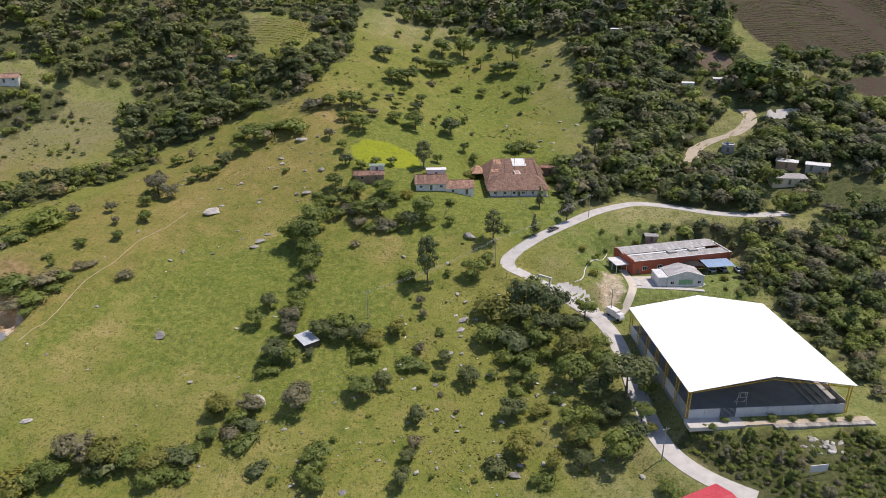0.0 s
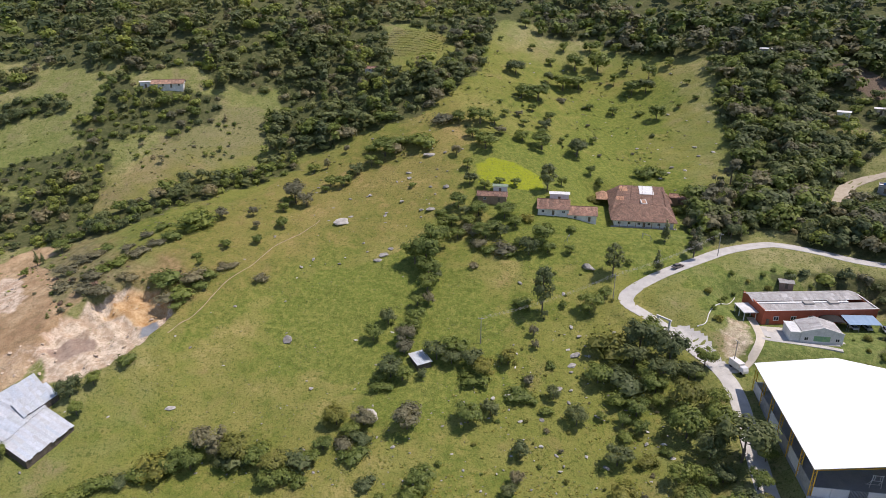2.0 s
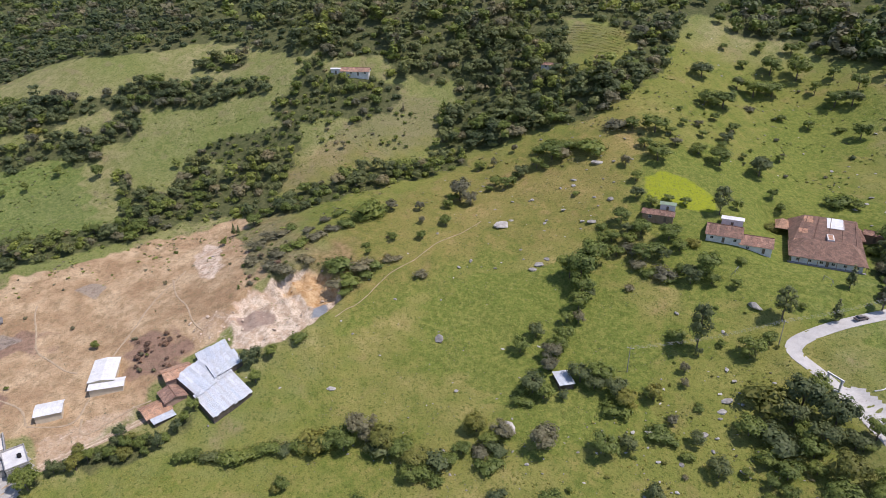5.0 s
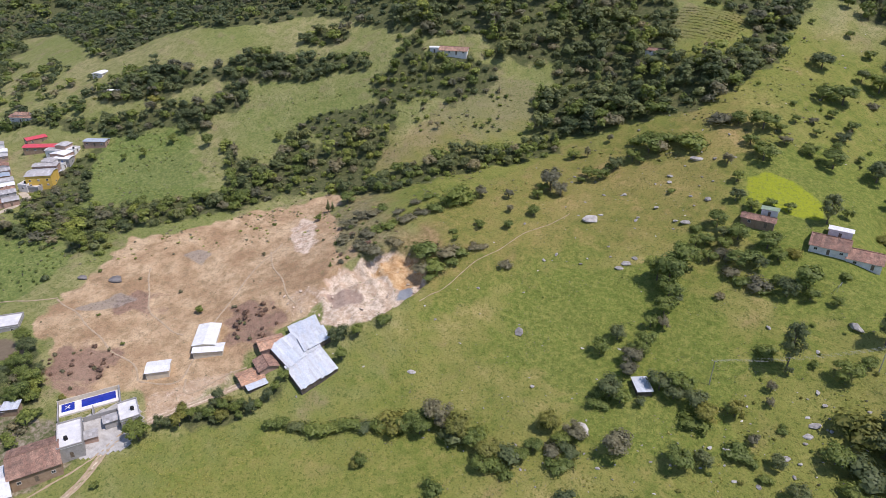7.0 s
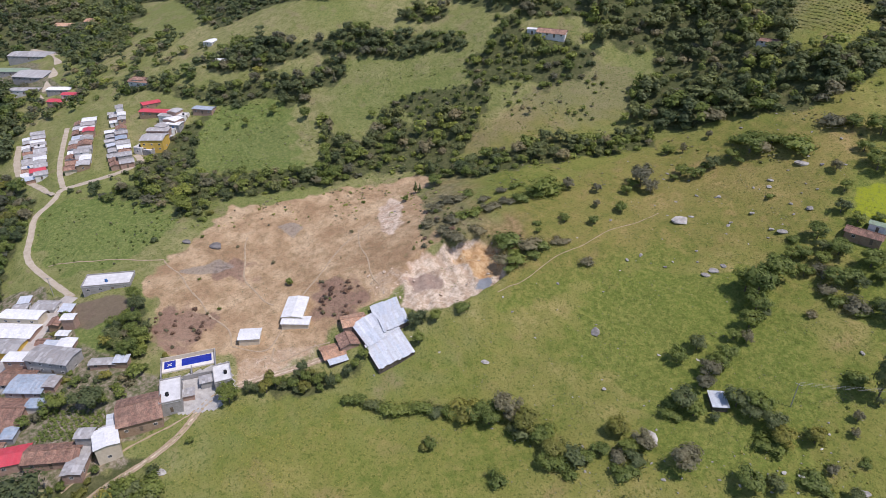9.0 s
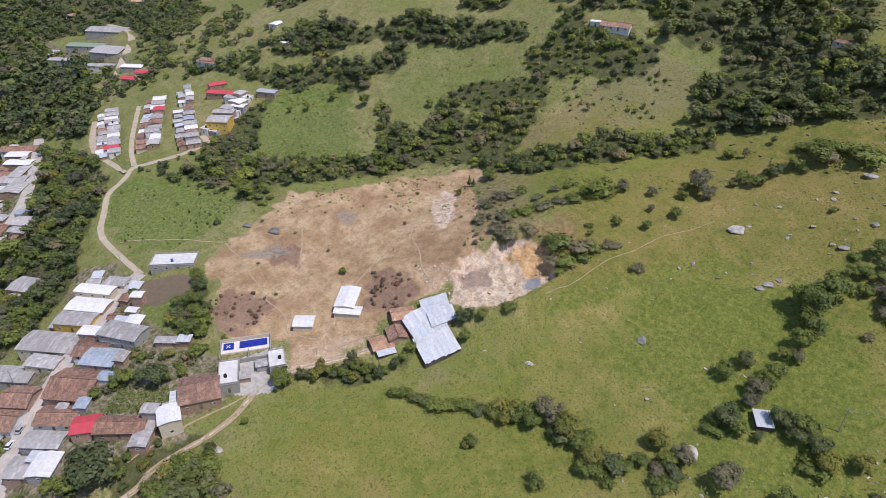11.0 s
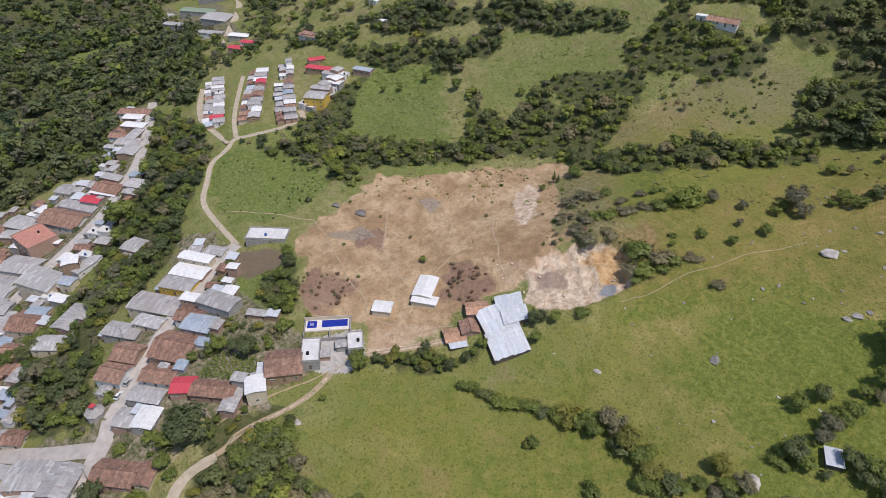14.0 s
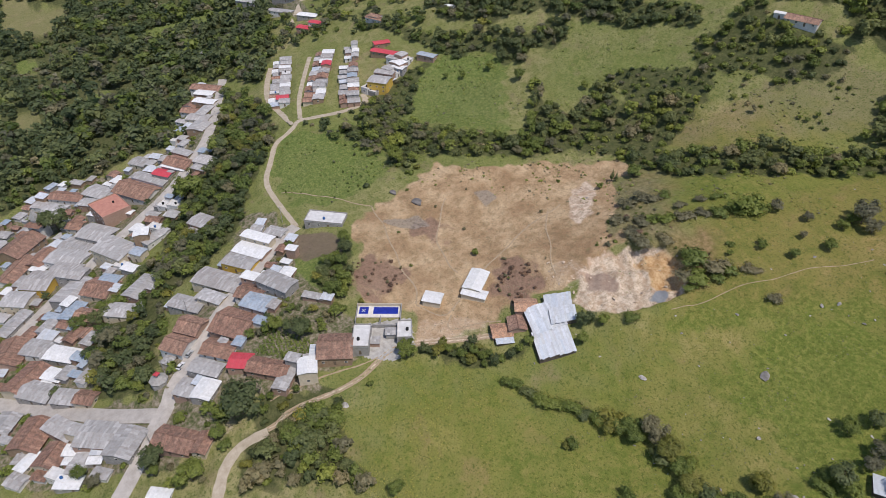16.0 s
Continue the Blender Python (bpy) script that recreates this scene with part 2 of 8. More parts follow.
WOODS = {
    'band_low': [(-348, 114), (-361, 120), (-357, 129), (-357, 147), (-336, 164), (-316, 165), (-302, 177), (-294, 185), (-278, 199), (-284, 205), (-297, 218), (-318, 228), (-322, 234), (-312, 234), (-299, 226), (-287, 229), (-279, 227), (-279, 241), (-283, 254), (-278, 258), (-263, 255), (-259, 263), (-253, 271), (-244, 276), (-228, 277), (-222, 259), (-219, 246), (-211, 250), (-206, 253), (-191, 264), (-183, 273), (-174, 281), (-168, 288), (-161, 294), (-146, 303), (-141, 312), (-135, 307), (-134, 296), (-146, 279), (-161, 265), (-171, 250), (-189, 232), (-209, 229), (-235, 227), (-251, 214), (-260, 191), (-280, 165), (-297, 149), (-300, 142), (-290, 131), (-302, 125), (-327, 133)],
    'hill_back': [(-310, 372), (-120, 420), (-105, 425), (-56, 464), (-60, 490), (-150, 475), (-300, 475), (-430, 445)],
    'hedge_mid': [(-401, 204), (-384, 211), (-371, 228), (-361, 233), (-352, 230), (-342, 239), (-347, 249), (-334, 256), (-334, 266), (-348, 275), (-357, 268), (-359, 255), (-370, 245), (-387, 236), (-397, 221), (-412, 215), (-409, 208)],
    'hedge_top': [(-430, 223), (-402, 234), (-387, 241), (-380, 259), (-352, 278), (-301, 294), (-290, 304), (-272, 310), (-278, 320), (-303, 318), (-315, 310), (-339, 302), (-365, 296), (-372, 281), (-393, 266), (-417, 260), (-427, 263), (-434, 253), (-439, 238)],
    'block_top': [(-336, 318), (-337, 333), (-311, 339), (-302, 331), (-316, 322)],
    'house_grove': [(-262, 297), (-263, 305), (-258, 315), (-259, 321), (-258, 333), (-270, 336), (-256, 342), (-239, 331), (-216, 339), (-208, 339), (-197, 341), (-194, 330), (-194, 323), (-204, 315), (-206, 307), (-216, 304), (-223, 307), (-233, 299), (-236, 292), (-243, 290)],
    'brown_low': [(-234, 289), (-210, 312), (-184, 332), (-160, 329), (-152, 308), (-172, 300), (-196, 292), (-214, 279)],
    'scrub_low': [(-289, 261), (-281, 273), (-257, 286), (-239, 295), (-225, 278), (-248, 275), (-261, 260), (-278, 258)],
    'hill_big': [(-149, 309), (-163, 324), (-166, 336), (-161, 346), (-169, 358), (-194, 348), (-209, 341), (-208, 352), (-222, 354), (-247, 341), (-285, 356), (-305, 375), (-120, 418), (-111, 389), (-105, 371), (-75, 378), (-73, 402), (-81, 417), (-105, 423), (-54, 466), (-56, 417), (-55, 385), (-62, 363), (-74, 340), (-85, 328), (-109, 323), (-122, 312)],
    'hill_left': [(-730, 290), (-724, 316), (-666, 322), (-541, 276), (-482, 261), (-472, 284), (-455, 298), (-394, 312), (-352, 349), (-309, 348), (-278, 341), (-265, 342), (-300, 375), (-898, 372)],
    'left_mid': [(-655, 257), (-574, 249), (-544, 258), (-464, 240), (-434, 239), (-415, 249), (-382, 261), (-387, 241), (-401, 229), (-426, 225), (-456, 213), (-489, 206), (-522, 197)],
    'left_few': [(-506, 190), (-472, 197), (-433, 203), (-413, 211), (-401, 204), (-415, 200), (-457, 189), (-483, 178)],
    'hill_far': [(-1300, 620), (-1000, 300), (-898, 372), (-305, 375), (-285, 356), (-342, 440), (-500, 520)],
    'hill_side': [(-898, 380), (-1000, 300), (-870, 230), (-660, 215), (-655, 257), (-730, 290)],
    'up_side': [(-650, 205), (-520, 150), (-500, 185), (-522, 197), (-655, 257)],
    'east_wood': [(78, 414), (108, 411), (130, 372), (123, 336), (143, 326), (127, 310), (110, 290), (96, 269), (65, 260), (50, 253), (53, 289), (70, 299), (79, 330), (74, 367)],
    'ne_wood': [(-34, 492), (121, 468), (170, 445), (158, 371), (177, 337), (191, 320), (178, 308), (152, 323), (133, 349), (128, 384), (82, 419), (6, 463)],
    'east_low': [(151, 318), (205, 303), (160, 220), (149, 223), (147, 254), (139, 274)],
    'roadside_n': [(105, 282), (135, 270), (127, 244), (96, 254), (82, 262)],
    'slope_e': [(115, 237), (159, 217), (113, 140), (114, 158), (113, 181), (106, 203)],
    'savanna': [(-39, 454), (78, 414), (72, 356), (35, 348), (10, 327), (-40, 316), (-46, 375)],
    'low_mid': [(-29, 168), (-9, 193), (18, 203), (21, 188), (34, 155), (43, 127), (15, 124), (-42, 124), (-50, 133), (-37, 155)],
    'hall_front': [(57, 133), (66, 133), (79, 129), (106, 129), (113, 128), (106, 108), (92, 102), (72, 110), (65, 117), (60, 124)],
    'west_wood': [(-890, -93), (-643, 152), (-529, 119), (-474, 97), (-520, 78), (-545, 55), (-467, 32), (-468, -5), (-467, -55), (-466, -91)],
    'street_wood': [(-499, 73), (-431, 86), (-387, 84), (-361, 69), (-340, 53), (-308, 41), (-291, 23), (-280, 10), (-277, -4), (-247, -10), (-228, -17), (-211, -17), (-231, -43), (-257, -46), (-285, -32), (-313, -15), (-325, -2), (-349, 3), (-380, 16), (-393, 32), (-416, 50)],
    'path_scrub': [(-381, 90), (-372, 141), (-380, 161), (-363, 173), (-327, 137), (-291, 153), (-281, 120), (-278, 93), (-287, 90), (-298, 124), (-363, 95)],
    'quarry_scrub': [(-187, 181), (-207, 211), (-169, 206), (-156, 194), (-168, 163)],
    'track_wood': [(-151, 2), (-165, 17), (-169, 36), (-168, 45), (-157, 39), (-127, 42), (-141, 27)],
    'hedge_track': [(-172, 81), (-166, 101), (-152, 106), (-152, 122), (-150, 137), (-150, 118), (-150, 102), (-161, 91)],
    'garden_trees': [(-234, 60), (-252, 80), (-232, 78), (-212, 67), (-219, 59)],
    'town_trees': [(-237, 36), (-217, 53), (-203, 64), (-201, 48), (-200, 45), (-212, 36), (-211, 28), (-215, 22)],
    'bank_trees': [(-198, 4), (-189, 17), (-184, 13), (-170, 1), (-168, -6), (-187, -29), (-170, -21), (-157, -5), (-173, 1)],
    'slope_w': [(-377, 85), (-343, 140), (-290, 117), (-290, 78), (-314, 66), (-352, 70)],
    'far_w': [(-983, 75), (-850, 163), (-722, 136), (-624, 141), (-523, 111), (-528, 67), (-530, 31), (-526, 7)],
    'quarry_top': [(-174, 174), (-187, 186), (-189, 198), (-165, 200), (-150, 200), (-148, 195), (-156, 190), (-166, 183)],
    'ne_gap': [(148, 398), (162, 373), (177, 337), (227, 343), (213, 318), (190, 317), (166, 310), (145, 325)],
    'east_gap': [(83, 267), (107, 281), (143, 298), (160, 285), (158, 250), (136, 241), (135, 270), (97, 255)],
    'school_n': [(88, 241), (123, 234), (111, 216), (106, 229), (90, 235), (75, 234)],
    'school_e': [(106, 213), (112, 213), (114, 184), (112, 161), (110, 172), (108, 194), (100, 197)],
    'farm_e': [(51, 296), (69, 305), (66, 265), (70, 260), (49, 248), (48, 264)],
    'trunk_mid': [(-187, 21), (-173, 45), (-169, 36), (-164, 14), (-152, 3), (-168, 5)],
    'far_north': [(-420, 440), (-300, 470), (-150, 470), (60, 480), (200, 455), (320, 430), (320, 510), (60, 540), (-200, 540), (-450, 520)],
    'far_east': [(205, 300), (300, 300), (300, 130), (170, 120), (125, 140), (165, 215)],
    'west_edge': [(-537, 56), (-502, 42), (-439, 36), (-449, 21), (-463, -4), (-454, -26), (-463, -55), (-442, -91), (-481, -91), (-482, -54), (-485, -3), (-497, 37)],
    'hamlet_n': [(-700, 119), (-579, 177), (-472, 207), (-404, 220), (-403, 202), (-447, 191), (-489, 166), (-499, 140), (-518, 116), (-498, 92), (-570, 126)],
    'hamlet_e': [(-378, 139), (-392, 166), (-398, 186), (-394, 197), (-380, 181), (-356, 162), (-343, 140), (-361, 132)],
    'east_fill': [(108, 411), (144, 432), (169, 394), (165, 364), (184, 340), (199, 335), (195, 307), (202, 298), (181, 258), (164, 283), (162, 306), (152, 328), (130, 340), (101, 349)],
    'field_edge': [(166, 395), (160, 450), (300, 480), (300, 430), (267, 418), (191, 433)],
    'soil_hedge': [(180, 372), (212, 358), (230, 346), (226, 336), (205, 340), (186, 350)],
    'compound': [(-236, 62), (-222, 72), (-206, 62), (-200, 50), (-215, 50), (-228, 56)],
    'crest_b': [(-36, 509), (29, 515), (25, 473), (-24, 456)],
    'far_sw': [(-1250, -220), (-1200, 300), (-850, 175), (-740, 60), (-890, -93), (-850, -220)],
    'far_nw': [(-1300, 620), (-342, 440), (-340, 520), (-1300, 800)],
    'far_town': [(-860, 120), (-800, 262), (-650, 255), (-560, 190), (-700, 205), (-760, 150)],
    'far_corner': [(-1150, 230), (-1003, 330), (-783, 325), (-658, 284), (-665, 248), (-780, 224), (-820, 170), (-960, 150)],
}
FOOTPATHS = [
    [(-181, 21), (-182, 27), (-181, 35), (-179, 46), (-178, 62), (-179, 72)],     [(-273, 103), (-248, 101), (-224, 96), (-206, 96), (-196, 92)], [(-196, 92), (-184, 96), (-183, 102), (-189, 110), (-202, 135), (-212, 161), (-216, 181)],
    [(-216, 173), (-195, 159), (-174, 149)], [(-256, 138), (-236, 121), (-213, 115), (-204, 117)], [(-319, 67), (-303, 82), (-273, 103)], [(-131, 173), (-129, 179), (-126, 187), (-123, 201), (-119, 214), (-115, 224), (-109, 237), (-104, 247)],
    [(-183, 102), (-176, 96), (-172, 110), (-168, 118)],
]
BLOCKS = [  # built-up ground
    [(-432, -91), (-460, -56), (-445, -8), (-445, 20), (-535, 58), (-517, 70), (-425, 52), (-345, 5), (-306, -30), (-293, -40), (-235, -45), (-262, -84)],
    [(-288, 52), (-284, 64), (-237, 49), (-223, 32), (-209, 21), (-192, 45), (-176, 39), (-188, 15), (-178, -2), (-185, -31), (-188, -50), (-213, -82), (-253, -83), (-211, -17), (-238, -10), (-265, 18)],
    [(-219, -15), (-254, 8), (-314, 44), (-300, 60), (-265, 49), (-220, 57), (-191, 68), (-179, 66), (-180, 58), (-183, 33), (-186, 20), (-191, 2), (-183, -7), (-174, -20), (-183, -33), (-202, -32)],
    [(-735, 140), (-675, 185), (-540, 159), (-617, 143), (-686, 135)],
]
SPARSE = ("left_mid", "hamlet_n", "up_side", "brown_low", "compound", "slope_w", "quarry_top", "savanna", "low_mid", "path_scrub", "quarry_scrub", "town_trees", "bank_trees")
PASTURE = [(-140, 190), (-125, 240), (-80, 290), (-48, 290), (-52, 200), (-60, 150), (-130, 112), (-150, 125)]
TREES_FARM = [
    (-9, 277, 9.5, 12.0, 'd'), (10, 304, 4.9, 5.4, 'b'), (14, 300, 4.6, 4.1, 'b'), (3, 322, 12.1, 9.7, 'd'), (11, 343, 4.3, 4.3, 'b'), (-14, 317, 11.9, 8.3, 'b'), (-24, 319, 8.5, 6.0, 'b'),
    (-40, 304, 12.3, 8.6, 'b'), (-46, 326, 13.2, 9.2, 'b'), (-57, 326, 8.8, 6.2, 'b'), (-65, 324, 8.8, 5.3, 'g'), (-71, 305, 12.6, 6.3, 'b'), (-53, 297, 5.4, 5.4, 'g'), (-46, 287, 5.7, 5.2, 'b'),
    (-43, 275, 6.5, 5.9, 'd'), (-36, 272, 6.2, 5.0, 'b'), (-23, 277, 5.0, 4.0, 'b'), (-30, 277, 5.0, 3.5, 'b'), (36, 312, 9.0, 5.4, 'b'), (43, 312, 6.2, 4.4, 'b'), (12, 287, 5.2, 3.1, 'y'),
    (-3, 285, 4.6, 4.6, 'b'), (41, 295, 5.4, 3.8, 'b'),
]
TREES_SAVANNA = [
    (-29, 368, 10.4, 8.4, 'b'), (-20, 373, 14.8, 10.4, 'b'), (-35, 396, 12.6, 8.8, 'd'), (-16, 401, 7.1, 7.1, 'd'), (-7, 400, 14.1, 9.9, 'b'), (2, 406, 12.9, 9.0, 'b'), (-1, 427, 14.3, 11.4, 'b'),
    (13, 427, 15.0, 15.0, 'b'), (23, 415, 6.6, 7.9, 'b'), (33, 404, 12.2, 8.5, 'b'), (41, 404, 10.7, 8.6, 'd'), (43, 415, 10.3, 10.3, 'b'), (9, 385, 5.5, 3.8, 'b'), (22, 382, 6.8, 5.4, 'b'),
    (36, 380, 5.1, 3.6, 'b'), (45, 374, 8.7, 8.7, 'b'), (-12, 355, 6.3, 5.0, 'b'), (-14, 341, 7.9, 5.5, 'd'), (-35, 340, 4.8, 3.9, 'b'), (-9, 446, 7.0, 7.0, 'b'), (-29, 438, 5.4, 4.3, 'b'),
    (24, 449, 7.9, 7.9, 'b'), (36, 457, 10.5, 8.4, 'b'), (55, 425, 7.5, 6.0, 'b'),
]
TREES_SAVANNA2 = [
    (8, 450, 9.5, 7.6, 'b'), (-28, 345, 4.9, 3.4, 'g'), (-22, 358, 5.7, 4.6, 'b'), (63, 402, 4.3, 3.4, 'b'), (66, 384, 4.1, 3.3, 'b'), (75, 406, 5.1, 4.1, 'b'), (57, 381, 4.1, 2.9, 'b'),
    (-7, 383, 4.7, 2.8, 'g'), (-39, 328, 5.9, 4.1, 'b'), (-39, 353, 3.8, 2.6, 'b'), (-48, 313, 7.3, 5.1, 'b'), (-35, 320, 6.3, 4.4, 'g'), (-25, 337, 4.8, 3.4, 'b'), (-15, 334, 5.4, 3.7, 'b'),
    (-5, 332, 4.1, 3.3, 'b'), (31, 429, 7.6, 6.8, 'b'), (-16, 425, 6.7, 5.4, 'b'), (-36, 468, 7.4, 5.9, 'b'), (-25, 461, 5.7, 4.5, 'b'), (-49, 437, 3.9, 3.1, 'b'), (-6, 468, 10.7, 8.5, 'd'),
    (14, 470, 10.7, 8.6, 'd'), (49, 457, 9.7, 7.7, 'd'),
]
TREES_BELT = [
    (-45, 258, 8.6, 6.9, 'b'), (-46, 247, 6.9, 5.5, 'b'), (-36, 254, 9.4, 6.6, 'b'), (-25, 253, 10.5, 7.3, 'b'), (-31, 240, 11.2, 7.8, 'b'), (-25, 241, 6.7, 5.4, 'd'), (-8, 237, 11.0, 9.9, 'b'),
    (-13, 231, 7.8, 7.0, 'd'), (-6, 233, 6.1, 4.9, 'b'), (2, 233, 4.1, 4.1, 'b'), (3, 248, 3.6, 2.2, 'b'), (-23, 231, 7.8, 3.9, 'g'), (-39, 248, 6.9, 4.8, 'b'), (-33, 235, 5.7, 3.4, 'g'),
    (-28, 232, 5.7, 2.8, 'b'), (-41, 253, 6.6, 5.2, 'd'), (-20, 248, 6.9, 4.8, 'b'), (-17, 236, 5.3, 3.7, 'b'), (-42, 239, 6.3, 5.0, 'b'), (-49, 245, 6.9, 5.5, 'b'), (-15, 252, 4.6, 2.8, 'y'),
    (-21, 230, 4.7, 2.4, 'b'), (-36, 242, 6.3, 3.8, 'g'), (-52, 254, 4.3, 2.6, 'b'),
]
TREES_STRIP = [
    (-50, 233, 12.2, 11.0, 'b'), (-52, 225, 13.0, 11.7, 'b'), (-56, 224, 10.8, 9.7, 'b'), (-49, 216, 10.1, 9.1, 'b'), (-48, 209, 8.6, 7.7, 'b'), (-46, 215, 5.8, 4.7, 'd'), (-46, 203, 5.2, 4.7, 'g'),
    (-48, 193, 7.8, 6.2, 'b'), (-50, 184, 7.5, 6.8, 'g'), (-58, 192, 6.4, 5.8, 'd'), (-61, 184, 6.9, 6.2, 'b'), (-49, 188, 7.2, 6.5, 'b'), (-49, 179, 6.6, 5.3, 'g'), (-51, 169, 9.3, 7.4, 'd'),
    (-47, 168, 7.1, 5.7, 'b'), (-54, 167, 5.4, 3.7, 'b'), (-52, 164, 5.3, 2.6, 'b'), (-41, 170, 3.9, 3.1, 'd'), (-38, 178, 8.4, 6.7, 'd'), (-32, 180, 9.1, 7.3, 'b'), (-26, 177, 7.6, 6.0, 'd'),
    (-22, 173, 8.1, 6.5, 'y'), (-25, 170, 7.0, 3.5, 'b'), (-33, 177, 7.2, 5.1, 'd'), (-50, 202, 5.2, 4.2, 'b'),
]
TREES_MID = [
    (18, 223, 9.2, 12.0, 'd'), (-6, 202, 9.3, 17.0, 'd'), (-5, 200, 3.2, 3.5, 'd'), (24, 230, 3.0, 2.4, 'b'), (-15, 179, 6.3, 5.7, 'y'), (-17, 179, 4.5, 3.6, 'b'), (-8, 192, 3.4, 4.1, 'g'),
    (-7, 187, 3.3, 3.3, 'g'), (-13, 205, 5.9, 3.6, 'b'), (1, 206, 3.0, 2.4, 'b'), (10, 205, 9.1, 7.3, 'b'), (15, 212, 6.1, 4.2, 'b'), (18, 187, 11.1, 6.7, 'y'), (13, 177, 9.0, 6.3, 'b'),
    (21, 175, 10.4, 6.2, 'd'), (0, 168, 5.0, 4.5, 'd'), (-8, 173, 3.9, 2.7, 'g'), (-11, 167, 6.9, 2.8, 'b'), (-7, 166, 4.1, 2.1, 'b'), (7, 160, 7.1, 6.4, 'd'), (-2, 163, 3.4, 2.0, 'b'),
    (-24, 155, 9.3, 7.0, 'b'), (-18, 159, 6.2, 5.3, 'd'), (-2, 180, 3.2, 1.6, 'b'), (-33, 223, 3.4, 2.0, 'g'),
]
TREES_LOW = [
    (-41, 150, 10.3, 8.2, 'g'), (-8, 146, 5.6, 5.6, 'd'), (-8, 138, 4.3, 3.9, 'g'), (-10, 134, 4.9, 3.4, 'd'), (-11, 126, 5.9, 5.9, 'd'), (-33, 132, 8.6, 6.0, 'b'), (-35, 129, 6.1, 3.7, 'b'),
    (-32, 124, 6.0, 5.4, 'b'), (18, 148, 8.1, 6.5, 'd'), (19, 135, 9.3, 6.5, 'y'), (13, 131, 5.5, 3.3, 'd'), (27, 130, 4.9, 4.9, 'y'), (24, 125, 4.8, 2.9, 'b'), (25, 160, 5.1, 4.1, 'b'),
    (20, 162, 4.4, 3.5, 'b'), (14, 163, 3.4, 2.7, 'b'), (26, 149, 4.6, 2.7, 'y'), (31, 153, 3.3, 2.0, 'b'), (34, 143, 8.0, 7.2, 'b'), (34, 136, 7.2, 5.7, 'y'), (34, 130, 5.5, 4.9, 'd'),
    (18, 170, 6.3, 3.8, 'b'), (24, 166, 8.0, 5.6, 'b'), (31, 170, 5.6, 3.9, 'b'), (21, 157, 4.0, 2.4, 'b'),
]
TREES_ROAD = [
    (26, 191, 11.4, 11.4, 'd'), (35, 187, 11.3, 11.3, 'd'), (30, 197, 7.7, 6.2, 'b'), (24, 185, 9.3, 7.4, 'd'), (32, 179, 9.1, 8.2, 'd'), (38, 170, 10.6, 9.6, 'y'), (37, 159, 10.6, 9.5, 'b'),
    (40, 181, 7.8, 6.2, 'd'), (42, 181, 5.5, 4.4, 'b'), (45, 185, 7.9, 7.9, 'b'), (46, 170, 7.5, 6.7, 'b'), (49, 149, 14.5, 13.0, 'd'), (42, 152, 10.3, 9.3, 'd'), (51, 140, 6.4, 5.7, 'b'),
    (43, 130, 10.7, 9.6, 'b'), (36, 136, 7.2, 5.7, 'b'), (47, 133, 7.7, 7.0, 'd'), (52, 118, 4.4, 2.6, 'b'), (46, 162, 8.6, 7.8, 'b'), (55, 150, 5.7, 4.5, 'b'), (30, 175, 8.2, 6.6, 'b'),
    (27, 180, 7.3, 5.8, 'b'), (41, 143, 6.4, 4.5, 'b'), (44, 144, 6.5, 5.2, 'd'), (52, 136, 4.1, 2.9, 'y'),
]
TREES_HEDGE = [
    (-107, 126, 8.8, 5.3, 'y'), (-103, 128, 7.0, 4.9, 'b'), (-101, 131, 8.8, 6.2, 'b'), (-98, 131, 7.0, 4.9, 'b'), (-95, 135, 9.8, 8.8, 'g'), (-87, 134, 9.9, 7.9, 'y'), (-87, 132, 6.8, 4.1, 'd'),
    (-81, 133, 7.7, 5.4, 'b'), (-74, 132, 8.3, 5.8, 'y'), (-73, 127, 7.5, 5.2, 'b'), (-71, 129, 5.5, 3.3, 'b'), (-68, 135, 6.9, 4.1, 'd'), (-65, 135, 5.9, 4.1, 'b'), (-63, 140, 6.0, 4.2, 'b'),
    (-62, 149, 7.7, 6.9, 'y'), (-57, 146, 6.0, 4.2, 'b'), (-53, 144, 5.6, 3.4, 'd'), (-54, 150, 7.7, 5.4, 'g'), (-53, 138, 6.5, 3.2, 'b'), (-48, 130, 4.7, 2.3, 'd'), (-66, 128, 4.2, 2.5, 'b'),
    (-43, 127, 2.3, 1.4, 'b'), (-58, 142, 4.9, 3.0, 'g'), (-64, 148, 4.1, 3.3, 'y'), (-80, 137, 5.1, 3.1, 'b'),
]
